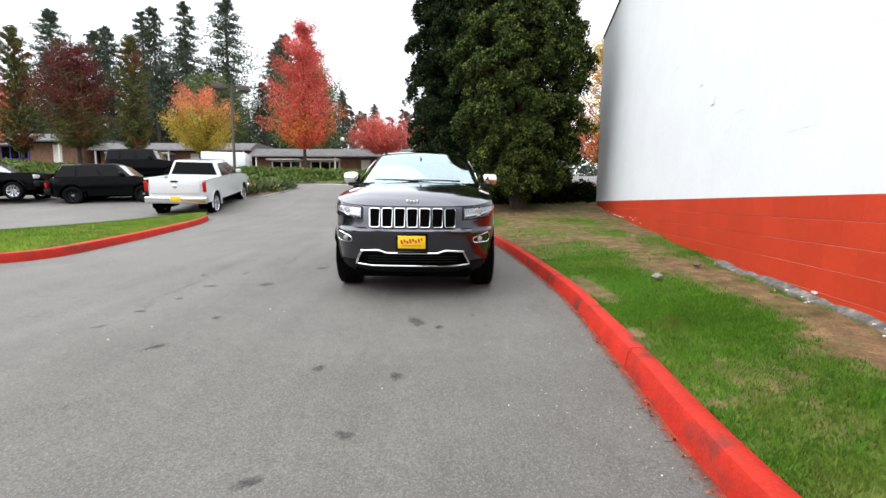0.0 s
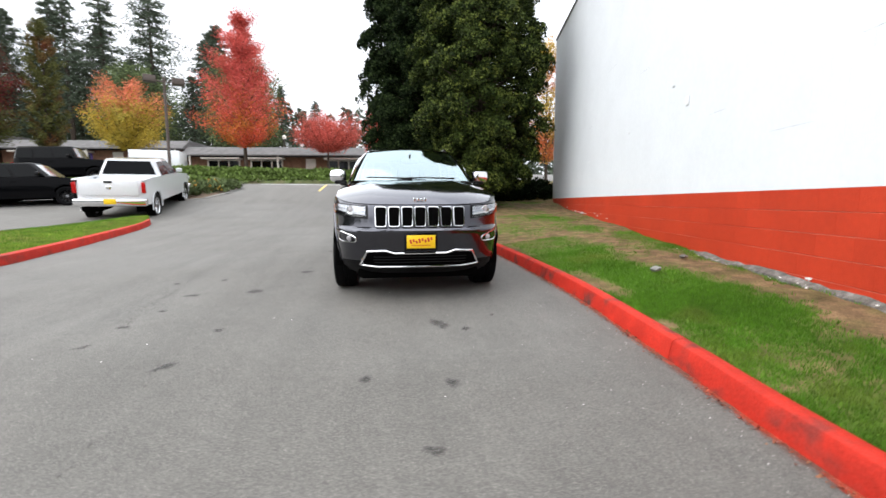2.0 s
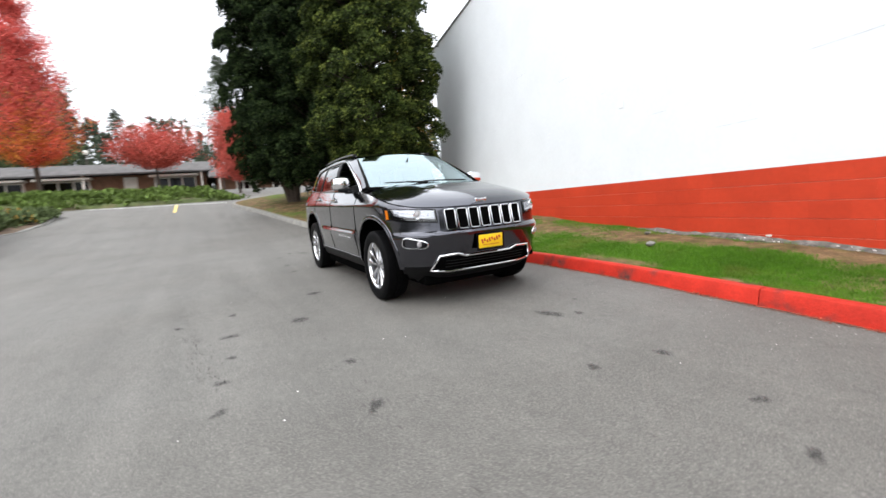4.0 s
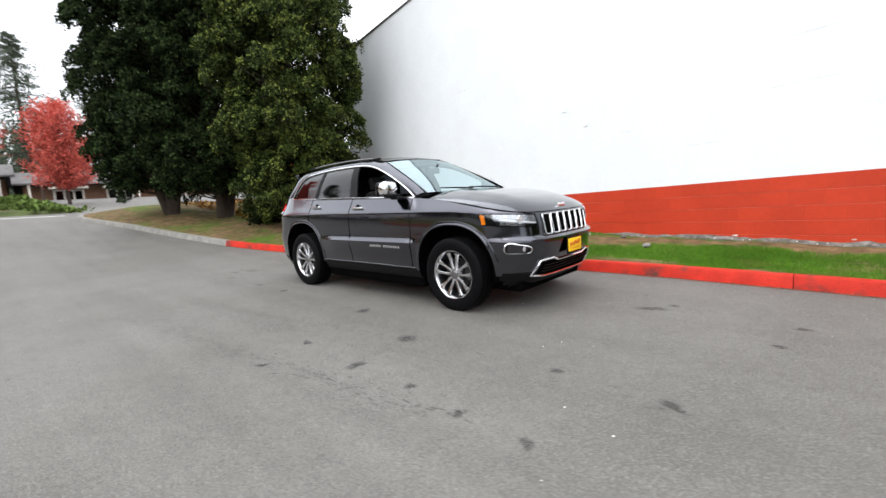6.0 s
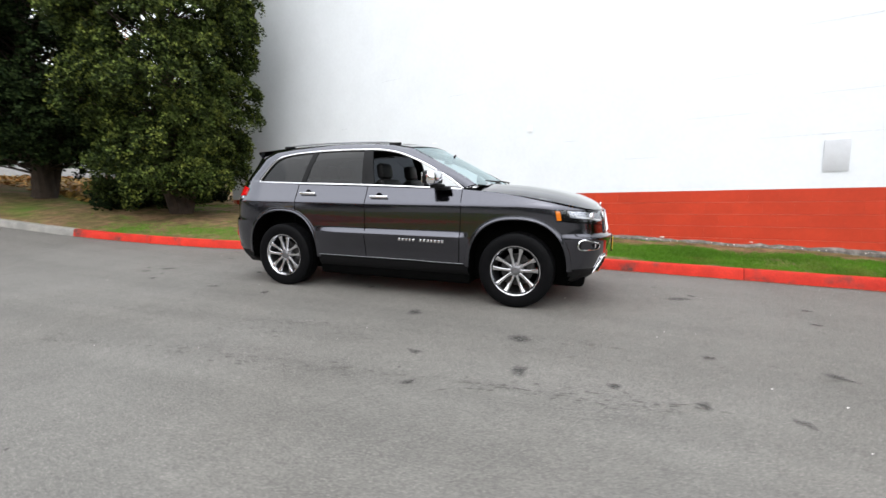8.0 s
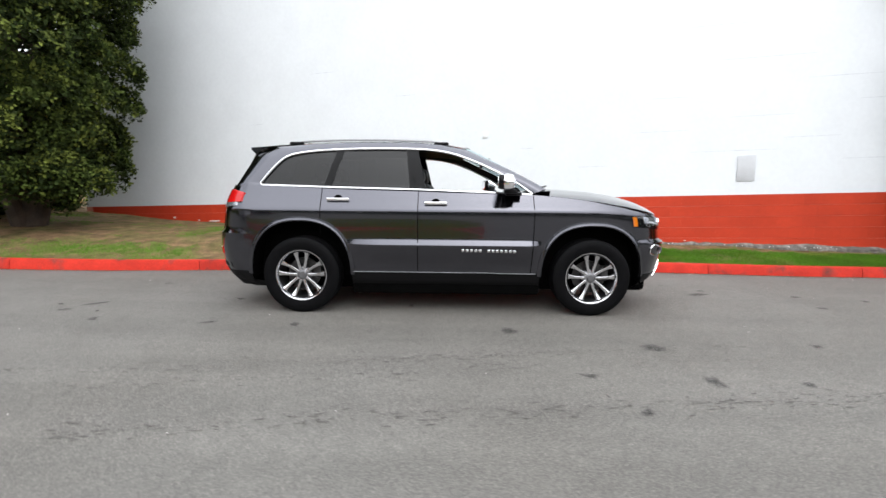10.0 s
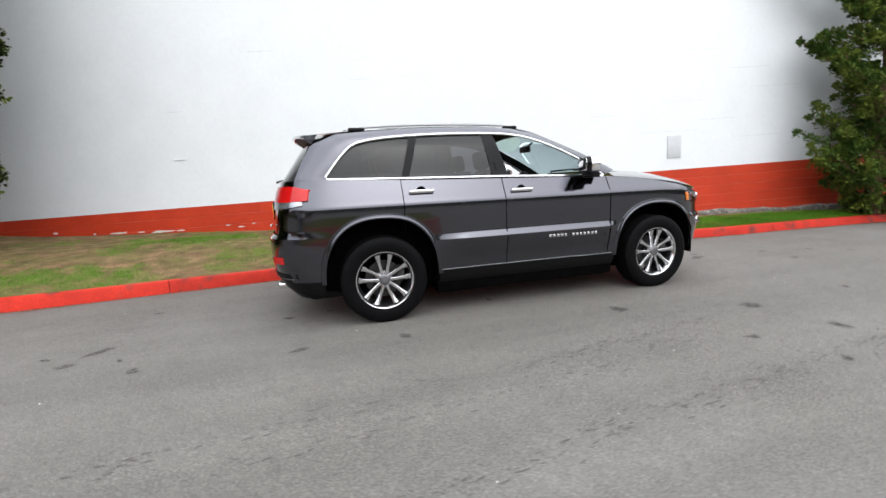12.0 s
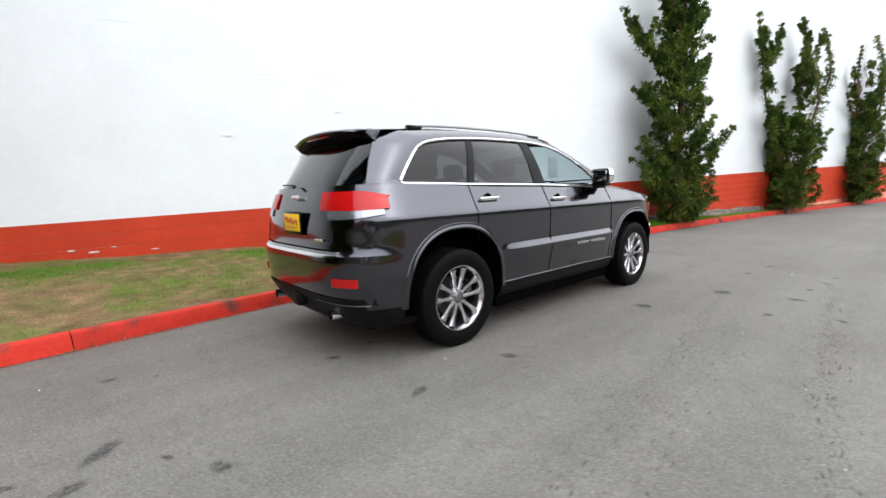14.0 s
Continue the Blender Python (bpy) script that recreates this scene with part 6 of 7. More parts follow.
def bushes(name, pts, heights, leaf, label, seed, size=0.16, per=60, spread=0.5, category="hedge"):
    """A low planting: leaf mounds over the given spots, as one stuff object."""
    nr = np.random.default_rng(seed)
    P, N = [], []
    for (x, y, z), h in zip(pts, heights):
        d = nr.normal(0, 1, (per, 3))
        d[:, 2] = np.abs(d[:, 2])
        d /= np.linalg.norm(d, axis=1)[:, None]
        P.append(np.array((x, y, z)) + d * (spread, spread, h) * nr.uniform(0.45, 1.0, (per, 1)))
        N.append(d + (0, 0, 0.4))
    v, f = leaves(np.concatenate(P), np.concatenate(N), size, seed, 1.3)
    return tagged(arrays(name, v, f, leaf), label, category, kind="stuff")


def bank_top(y):
    return float(np.interp(y, (-45, -28, -5, -2), (3.75, 3.25, 2.95, 2.75)))


def bank():
    """A planted bank across the end of the lane."""
    rows = []
    for y in np.arange(-48, -2.3, 0.6):
        fx = -20.2 - 0.10 * (y + 3)
        fx = min(fx, -19.0) if y > -30 else fx
        e = min(1.0, (-2.2 - y) / 1.8)
        t = bank_top(y)
        base = gz(fx) + 0.02
        rows.append([(fx, y, base - 0.1), (fx - 0.25, y, base + 0.22 * e), (fx - 1.6, y, base + (t - base) * 0.6 * e), (fx - 3.2, y, base + (t - base) * e), (fx - 7.0, y, base + (t - base + 0.15) * e), (fx - 11.0, y, max(gz(fx - 11) + 0.02, base + (t - base) * e))])
    bm = bmesh.new()
    sheet(bm, rows)
    tagged(part("planted_bank", bm, "bank"), "green planted bank below the low buildings", "bank", kind="structure")
    rng = random.Random(8)
    pts, hs = [], []
    for r in rows:
        for a, b in ((1, 2), (2, 3), (2, 3), (3, 4)):
            for _ in range(3):
                f = rng.random()
                p = [r[a][q] + (r[b][q] - r[a][q]) * f for q in range(3)]
                pts.append((p[0], p[1] + rng.uniform(-0.3, 0.3), p[2] - 0.05))
                hs.append(rng.uniform(0.10, 0.26))
    bushes("ivy", pts, hs, "leaf_ivy", "low green ivy covering a bank", 31, 0.17, 42, 0.5, "groundcover")


M["bank"] = material("bank_earth", (0.075, 0.095, 0.030), 0.95, 0.0, 0.3, 2.0, 0.5, 20.0, (0.12, 0.10, 0.05), 0.8, 0.58)
bank()


def low_building(x, y0, y1, floor, label, bays):
    """A one-storey brown building with a low shingle roof, white fascia and shop windows."""
    t = thing("low_building", Matrix.Translation((x, (y0 + y1) / 2, floor)), label, "building", "low buildings behind the bank")
    L = abs(y1 - y0)
    bm = bmesh.new()
    box(bm, (-4, 0, 0.37), (8, L, 2.74))
    part("wall", bm, "brown_brick", t, smooth=False)
    bm = bmesh.new()
    h0, h1 = 1.75, 2.75
    ring = [(1.2, h0), (1.2, h0 + 0.12), (-0.4, h1), (-7.6, h1), (-9.2, h0 + 0.12), (-9.2, h0)]
    vs = sheet(bm, [[(px, yy, pz) for px, pz in ring] for yy in (-L / 2 - 0.5, L / 2 + 0.5)])
    bm.faces.new(vs[0])
    bm.faces.new(vs[1][::-1])
    part("roof", bm, "roofing", t, "dark grey shingle roof", smooth=False)
    rng = random.Random(int(L * 10))
    yy = -L / 2 + 1.6
    k = 0
    while yy < L / 2 - 1.6:
        wd = rng.choice((2.4, 3.0, 1.6))
        if k % 3 == 2:
            bm = bmesh.new()
            box(bm, (0.03, yy + wd / 2, 0.55), (0.10, 0.95, 2.05), 0.01)
            part("door", bm, "cream", t, smooth=False)
        else:
            bm = bmesh.new()
            box(bm, (0.04, yy + wd / 2, 0.75), (0.12, wd + 0.16, 1.36), 0.01)
            w = part("window", bm, bays[k % len(bays)], t, smooth=False)
            for q in range(3):
                bm = bmesh.new()
                box(bm, (0.11, yy + wd * (q + 0.5) / 3, 0.75), (0.03, wd / 3 - 0.14, 1.20), 0.005)
                part("pane", bm, "gloss_black", w, smooth=False)
            bm = bmesh.new()
            box(bm, (0.5, yy + wd / 2, 1.55), (1.0, wd + 0.6, 0.16), 0.02)
            part("awning", bm, "cream", t, "white flat awning", smooth=False)
        yy += wd + rng.uniform(0.9, 2.2)
        k += 1
    for yy in np.linspace(-L / 2 + 0.3, L / 2 - 0.3, max(3, int(L / 6))):
        bm = bmesh.new()
        box(bm, (0.95, float(yy), 0.5), (0.14, 0.14, 2.6), 0.01)
        part("post", bm, "cream", t, smooth=False)
    return t


low_building(-37.0, 9.0, -4.0, 2.95, "low brown building with a shingle roof and white awnings", ("cream", "cream"))
low_building(-38.0, -4.8, -22.0, 3.65, "long low brown building with dark shingle roof", ("cream", "cream", "white_paint"))
low_building(-38.5, -23.0, -40.0, 4.3, "long low brown building beyond parked cars", ("cream", "blue_paint", "cream"))
low_building(-36.0, -41.0, -64.0, 4.9, "low brown building with violet shop front", ("blue_paint", "cream"))

# autumn trees in front of the buildings
broadleaf("maple_tree", -30.8, -14.1, 3.2, 14.2, 3.75, "leaf_red", "tall red autumn tree with an orange skirt", 41, "cone", 15000, 0.19, 0.17, "autumn trees", 0.23, (0.33, "leaf_orange"))
broadleaf("maple_tree", -33.0, -7.7, 3.4, 5.6, 3.3, "leaf_pink", "spreading low red autumn tree", 42, "lobed", 8500, 0.18, 0.13, "autumn trees", 0.50)
broadleaf("maple_tree", -27.5, -2.2, 2.9, 5.6, 1.7, "leaf_pink", "small bright red autumn tree", 43, "oval", 6000, 0.20, 0.10, "autumn trees", 0.22)
broadleaf("maple_tree", -24.8, -19.6, 3.3, 6.1, 2.45, "leaf_coral", "golden autumn tree with an orange crown", 44, "lobed", 11000, 0.17, 0.12, "autumn trees", 0.30, (0.68, "leaf_yellow"))
broadleaf("plum_tree", -23.2, -27.9, 3.6, 9.6, 2.6, "leaf_plum", "dark plum-red leafy tree", 45, "lobed", 13000, 0.18, 0.16, "autumn trees", 0.16, (0.38, "leaf_olive", "dull green lower leaves"))
broadleaf("hornbeam_tree", -24.4, -24.5, 3.6, 9.2, 1.35, "leaf_olive", "narrow olive tree turning red", 46, "column", 9500, 0.16, 0.11, "autumn trees", 0.08)
broadleaf("hornbeam_tree", -23.5, -32.7, 3.8, 9.4, 1.45, "leaf_olive", "narrow olive tree with orange base", 47, "column", 9000, 0.19, 0.11, "autumn trees", 0.08)
broadleaf("maple_tree", -25.0, -37.6, 3.9, 8.6, 2.2, "leaf_coral", "orange autumn tree above the planted bank", 52, "oval", 7000, 0.22, 0.13, "autumn trees", 0.2, (0.5, "leaf_orange"))
broadleaf("maple_tree", -25.0, 9.6, 2.4, 10.0, 2.3, "leaf_gold", "thinly leaved orange tree behind the wall corner", 48, "oval", 3500, 0.22, 0.13, "autumn trees", 0.2)
broadleaf("alder_tree", -52.0, -22.0, 6.0, 13.0, 5.2, "leaf_green", "round green tree behind the building", 49, "oval", 14000, 0.42, 0.25, "autumn trees", 0.15)
broadleaf("alder_tree", -50.0, -34.0, 6.0, 11.0, 5.0, "leaf_green", "green leafy tree behind the building", 50, "oval", 8000, 0.42, 0.25, "autumn trees", 0.15)
broadleaf("alder_tree", -46.0, 6.5, 4.0, 9.0, 3.4, "leaf_olive", "brownish leafy tree beyond the lane", 51, "oval", 6000, 0.32, 0.2, "autumn trees", 0.15)

FIR_A = fir(-62.0, -38.5, 8.0, 24.5, 5.0, "tall dark fir on the hill", 61, 0.05, 125)
FIR_B = fir(-66.0, -55.5, 8.0, 24.5, 3.8, "tall ragged fir with a thin crown", 62, 0.12, 80)
FIR_C = fir(-60.0, -3.0, 6.0, 16.8, 3.6, "fir standing above the low building", 63, 0.0, 110)
for src, x, y, z, s, r in ((FIR_A, -70, -33.5, 8, 0.86, 40), (FIR_A, -58, -64, 8, 0.88, 120), (FIR_B, -60, -49, 8, 0.92, 200), (FIR_A, -64, -71, 8, 0.72, 75), (FIR_B, -72, -44.5, 8, 0.74, 10),
                           (FIR_C, -75, -24, 8, 0.80, 30), (FIR_C, -80, -19, 8, 0.72, 90), (FIR_C, -84, -13, 8, 0.68, 150), (FIR_C, -78, -28.5, 8, 0.85, 210), (FIR_C, -90, -8, 8, 0.62, 20), (FIR_C, -95, -3, 8, 0.66, 20),
                           (FIR_A, -56, 3.0, 6, 0.60, 33), (FIR_C, -58, 7.5, 6, 0.9, 80), (FIR_B, -54, 12.0, 6, 0.6, 140), (FIR_A, -48, -70, 8, 0.9, 0), (FIR_B, -50, -80, 8, 0.9, 50), (FIR_A, -66, -62, 8, 0.9, 250),
                           (FIR_B, -63, -46, 8, 1.0, 300), (FIR_A, -68, -27.5, 8, 0.84, 170), (FIR_A, -64, -30, 8, 0.80, 300), (FIR_B, -74, -36.5, 8, 0.85, 160), (FIR_A, -70, -51, 8, 0.86, 100), (FIR_A, -60, -59, 8, 0.78, 20), (FIR_C, -64, -34, 8, 0.72, 15), (FIR_C, -66, -40.5, 8, 0.80, 65), (FIR_A, -66, -44, 8, 0.62, 45), (FIR_C, -68, -47, 8, 0.85, 130),
                           (FIR_A, -66, -52, 8, 0.66, 210), (FIR_C, -64, -56.5, 8, 0.9, 250), (FIR_A, -62, -66, 8, 0.68, 310), (FIR_C, -66, -68, 8, 0.95, 5), (FIR_C, -62, -74, 8, 0.9, 100), (FIR_A, -70, -58, 8, 0.7, 60), (FIR_C, -72, -30.5, 8, 0.95, 280)):
    c = copy_thing(src, pose(x, y, z, 0, 0, r))
    c.scale = (s, s, s)


def x_of(a):
    return 120 * math.cos(a)


def far_woods():
    """Distant forest on the horizon, one ragged belt."""
    nr = np.random.default_rng(77)
    P, N = [], []
    for k in range(330):
        a = radians(95 + 265 * k / 330 + nr.uniform(-0.5, 0.5))
        # Unseen nearer belt behind the camera, added to darken the car's reflections.
        behind = 200 < math.degrees(a) < 345 and x_of(a) > -60
        d = nr.uniform(62, 84) if behind else nr.uniform(105, 140)
        h = nr.uniform(14, 22) if x_of(a) < -60 else nr.uniform(8, 13) if behind else nr.uniform(5, 9)
        x, y = d * math.cos(a), d * math.sin(a)
        zb = gz(x) - 1
        n = 340 if x_of(a) < -60 else 200 if behind else 40
        f = nr.uniform(0, 1, n)
        an = nr.uniform(0, 2 * np.pi, n)
        r = (1 - f) * 3.6 + 0.1
        P.append(np.stack([x + np.cos(an) * r, y + np.sin(an) * r, zb + f * h], 1))
        N.append(np.stack([np.cos(an), np.sin(an), 0 * an - 0.3], 1))
    v, f = leaves(np.concatenate(P), np.concatenate(N), 1.1, 78, 1.7)
    tagged(arrays("far_woods", v, f, "leaf_fir"), "distant dark evergreen woods", "woods", kind="stuff")


far_woods()


def planter():
    """A planted island with a grey kerb and mixed shrubs, beside the lane."""
    ring = [(-12.6, -9.0), (-14.5, -8.85), (-16.8, -9.3), (-18.6, -10.3), (-18.9, -11.6), (-17.5, -12.6), (-14.5, -12.6), (-12.4, -11.6), (-11.9, -10.2), (-12.6, -9.0)]
    kerb("kerb_of_planter", ring, "kerb_grey", "grey concrete kerb round a planted island", width=0.15, height=0.15, flip=True)
    cx, cy = -15.2, -10.8
    rows = []
    ln = smooth_line(ring, 0.4)[:-1]
    for f in (0.97, 0.8, 0.5, 0.15):
        rows.append([(cx + (p[0] - cx) * f, cy + (p[1] - cy) * f, gz(cx + (p[0] - cx) * f) + 0.13 + 0.25 * (1 - f)) for p in ln])
    bm = bmesh.new()
    vs = sheet(bm, rows, close=True)
    bm.faces.new(vs[-1])
    tagged(part("planter_bed", bm, "soil"), "bark mulch bed inside a grey kerb", "planting bed", kind="structure")
    rng = random.Random(14)
    pts, hs = [], []
    for k in range(46):
        a, r = rng.uniform(0, 6.28), math.sqrt(rng.random())
        x, y = cx + math.cos(a) * r * 3.0, cy + math.sin(a) * r * 1.5
        pts.append((x, y, gz(x) + 0.2))
        hs.append(rng.uniform(0.12, 0.40))
    bushes("shrubs", pts, hs, "leaf_green", "low mixed green shrubs in a planting bed", 15, 0.15, 130, 0.5, "shrub")
    bushes("dry_shrubs", pts[:10], hs[:10], "leaf_gold", "low straw-coloured shrubs", 16, 0.13, 60, 0.4, "shrub")


planter()


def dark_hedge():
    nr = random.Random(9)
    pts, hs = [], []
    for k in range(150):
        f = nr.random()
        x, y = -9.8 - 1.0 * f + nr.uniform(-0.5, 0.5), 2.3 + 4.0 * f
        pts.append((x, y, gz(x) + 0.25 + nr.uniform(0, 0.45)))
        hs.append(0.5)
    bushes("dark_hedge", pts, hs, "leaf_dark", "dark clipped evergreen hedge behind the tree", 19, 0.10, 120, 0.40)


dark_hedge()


def street_lamp(x, y, height):
    t = thing("parking_lot_lamp", Matrix.Translation((x, y, gz(x))), "brown steel lamp post with two box heads", "street lamp")
    bm = bmesh.new()
    tube(bm, [(0, 0, -0.2), (0, 0, height)], [0.085, 0.07], 10)
    part("post", bm, "pole", t)
    bm = bmesh.new()
    lathe(bm, [(0.0, 0.55), (0.22, 0.55), (0.24, 0.52), (0.24, -0.2)], Matrix(), 16)
    part("base", bm, "kerb_grey", t)
    for s in (-1, 1):
        bm = bmesh.new()
        tube(bm, [(0, 0, height - 0.25), (s * -0.2, s * 0.35, height - 0.2)], 0.04, 6)
        arm = part("arm", bm, "pole", t)
        bm = bmesh.new()
        box(bm, (s * -0.33, s * 0.58, height - 0.16), (0.52, 0.60, 0.34), 0.03, Matrix.Rotation(radians(30), 4, "Z"))
        part("lamp_head", bm, "pole", arm)
    return t


street_lamp(-18.6, -13.7, 5.9)


M["vehicle_glass"] = material("dark_vehicle_glass", (0.004, 0.0045, 0.005), 0.03, 0.0, 0.0, spec=0.08)


def simple_vehicle(name, m, label, paint, L, W, belt_z, roof_zz, wheels, wheel_r, cabin, nose_z, tail_z, bottom=0.32, rim="alloy", bed=None, squareness=5.0, pillars=(0.5,), plate=True, bumpers="plastic"):
    """A parked vehicle: lower body, cabin with panes and posts, four wheels, lamps."""
    car = thing(name, m, label, "car" if not bed else "truck")
    xf, xr, w = L / 2, -L / 2, W / 2

    def plan(u, z):
        k = 1 - 0.06 * abs((z - bottom) / (belt_z - bottom) - 0.45) ** 1.5
        a = u * math.pi
        c, s = math.cos(a), math.sin(a)
        n = squareness + 2
        return (L / 2 * k * abs(c) ** (2 / n) * (1 if c > 0 else -1), w * k * max(0.0, s) ** (2 / n))

    def top_z(x):
        pts = [(xr, tail_z), (cabin[3], belt_z if not bed else tail_z), (cabin[0], belt_z), (xf * 0.96, nose_z + 0.05), (xf, nose_z)]
        return float(np.interp(x, [p[0] for p in pts], [p[1] for p in pts]))

    us = [0.5 - 0.5 * math.cos(math.pi * k / 72) if k % 72 else (0.0 if k == 0 else 1.0) for k in range(73)]
    us = sorted(set(us + list(np.linspace(0.12, 0.88, 60))))
    for side in (1, -1):
        bm = bmesh.new()
        rows = []
        for u in us:
            top = top_z(plan(u, 0.8)[0])
            rows.append([(plan(u, z)[0], side * plan(u, z)[1], z) for z in (bottom + (top - bottom) * f for f in np.linspace(0, 1, 13))])
        sheet(bm, rows)
        dead = [f for f in bm.faces if any(math.hypot(f.calc_center_median().x - ax, f.calc_center_median().z - wheel_r) < wheel_r + 0.07 for ax in wheels) and abs(f.calc_center_median().y) > w * 0.6]
        for f in dead:
            bm.faces.remove(f)
        part("body_side", bm, paint, car)
        for ax in wheels:
            bm = bmesh.new()
            rr = wheel_r + 0.075
            rows = []
            for k in range(19):
                a = radians(-15 + 210 * k / 18)
                rows.append([(ax + rr * math.cos(a), side * yy, wheel_r + rr * math.sin(a)) for yy in (w * 0.97, w * 0.5)])
            vs = sheet(bm, rows)
            bm.faces.new([v[1] for v in vs])
            part("wheel_well", bm, "dark", car)
            bm = bmesh.new()
            sheet(bm, [[(ax + q * math.cos(a), side * (w * 0.985 + o), wheel_r + q * math.sin(a)) for q, o in ((rr - 0.01, -0.03), (rr - 0.008, 0.012), (rr + 0.03, 0.012), (rr + 0.045, -0.01))] for a in (radians(-8 + 196 * k / 20) for k in range(21))])
            part("arch_lip", bm, paint, car)
            wheel(car, ax, side * (w - 0.15), wheel_r, side, wheel_r, wheel_r * 0.64, 0.25, 5, rim)
        if bed:
            bm = bmesh.new()
            box(bm, ((bed[0] + bed[1]) / 2, side * (w - 0.09), tail_z - 0.02), (abs(bed[1] - bed[0]), 0.10, 0.05), 0.012)
            part("bed_rail", bm, paint, car)
        bm = bmesh.new()
        box(bm, (xr + 0.025, side * (w - 0.10), tail_z - 0.26), (0.07, 0.11 if bed else 0.15, 0.34 if bed else 0.20), 0.02)
        part("tail_light", bm, "red_lens", car, "red tail light")
        bm = bmesh.new()
        box(bm, (xf - 0.10, side * (w - 0.22), nose_z - 0.12), (0.12, 0.34, 0.16), 0.03)
        part("headlight", bm, "white_lens", car)
        bm = bmesh.new()
        box(bm, (cabin[0] - 0.28, side * (w + 0.07), belt_z + 0.12), (0.12, 0.20, 0.15), 0.03)
        part("door_mirror", bm, paint if bed else "gloss_black", car)
        for hx in (-0.15, -1.05):
            bm = bmesh.new()
            box(bm, (cabin[0] - 0.9 + hx, side * (w + 0.005), belt_z - 0.14), (0.17, 0.025, 0.03), 0.006)
            part("door_handle", bm, paint, car)
        x0, x1, x2, x3 = cabin
        wb, wt = w * 0.93, w * 0.74
        for k in range(len(pillars) + 1):
            f0, f1 = (0 if k == 0 else pillars[k - 1] + 0.02), (1 if k == len(pillars) else pillars[k] - 0.02)
            lo0, lo1 = x0 + (x3 - x0) * f0 - (0.10 if k == 0 else 0), x0 + (x3 - x0) * f1 + (0.10 if k == len(pillars) else 0)
            hi0, hi1 = x1 + (x2 - x1) * f0 - (0.07 if k == 0 else 0), x1 + (x2 - x1) * f1 + (0.08 if k == len(pillars) else 0)
            bm = bmesh.new()
            a, b = (wb - 0.0, belt_z + 0.03), (wt + 0.02, roof_zz - 0.08)
            bm.faces.new([bm.verts.new(p) for p in ((lo0, side * (a[0] + 0.012), a[1]), (lo1, side * (a[0] + 0.012), a[1]), (hi1, side * (b[0] + 0.012), b[1]), (hi0, side * (b[0] + 0.012), b[1]))])
            part("side_window", bm, "vehicle_glass", car, "dark side window")
    # top skin of hood, tail or bed floor
    bm = bmesh.new()
    xs = [v for v in np.linspace(xr + 0.01, xf - 0.01, 40)]
    rows = []
    for x in xs:
        n = squareness + 2
        yy = w * 0.955 * max(0.0, 1 - abs(x / (L / 2 * 0.985)) ** n) ** (1 / n)
        zz = top_z(x)
        if bed and bed[0] > x > bed[1]:
            zz -= 0.45
        rows.append([(x, yy * f, zz + 0.03 * (1 - f * f) * (not bed or x > cabin[0])) for f in np.linspace(-1, 1, 9)])
    sheet(bm, rows)
    part("hood", bm, paint, car)
    # cabin shell
    bm = bmesh.new()
    x0, x1, x2, x3 = cabin
    rows = []
    for t, z in ((0.0, belt_z - 0.02), (0.5, (belt_z + roof_zz) / 2), (0.9, roof_zz - 0.06), (0.97, roof_zz - 0.015), (1.0, roof_zz)):
        hw = w * (0.93 + (0.74 - 0.93) * min(t, 0.9) / 0.9) * (1 if t < 0.95 else 0.95 if t < 0.99 else 0.86)
        a, b = x0 + (x1 - x0) * t, x3 + (x2 - x3) * t
        r = 0.10
        rows.append([(a, -hw + r, z), (a + 0.05, 0, z), (a, hw - r, z), (a - r, hw, z), ((a + b) / 2, hw + 0.01, z), (b + r, hw, z), (b, hw - r, z), (b - 0.02, 0, z), (b, -hw + r, z), (b + r, -hw, z), ((a + b) / 2, -hw - 0.01, z), (a - r, -hw, z)])
    vs = sheet(bm, rows, close=True)
    bm.faces.new(vs[-1])
    part("cabin", bm, paint, car)
    for nm, xa, xb, sgn in (("windscreen", x0, x1, 1), ("rear_window", x3, x2, -1)):
        bm = bmesh.new()
        ww, wt = w * 0.93 - 0.14, w * 0.74 - 0.12
        f0, f1 = (0.10, 0.88)
        z0, z1 = belt_z + (roof_zz - belt_z) * f0, belt_z + (roof_zz - belt_z) * f1
        xa2, xb2 = xa + (xb - xa) * f0, xa + (xb - xa) * f1
        sheet(bm, [[(xa2 + sgn * (0.030 + 0.05 * (1 - f * f) * (sgn > 0)), ww * f, z0), (xb2 + sgn * (0.030 + 0.05 * (1 - f * f) * (sgn > 0)), wt * f, z1)] for f in np.linspace(-1, 1, 7)])
        part(nm, bm, "vehicle_glass" if sgn < 0 else "screen", car)
    for nm, xx in (("front_bumper", xf - 0.06), ("rear_bumper", xr + 0.04)):
        bm = bmesh.new()
        box(bm, (xx, 0, bottom + (0.10 if bed else 0.22)), (0.24, W * 0.97, 0.24), 0.05)
        part(nm, bm, bumpers, car)
    bm = bmesh.new()
    box(bm, (0, 0, bottom + 0.05), (L * 0.9, W * 0.75, 0.16), 0.03)
    part("underbody", bm, "dark", car)
    if plate:
        bm = bmesh.new()
        box(bm, (xr - 0.09 if bed else xr - 0.01, 0.0, bottom + (0.14 if bed else 0.50)), (0.02, 0.32, 0.16), 0.004)
        part("number_plate", bm, "yellow", car, "yellow plate")
    return car


M["screen"] = material("bright_screen", (0.10, 0.11, 0.12), 0.03, 0.0, 0.0, coat=1.0, spec=1.0)


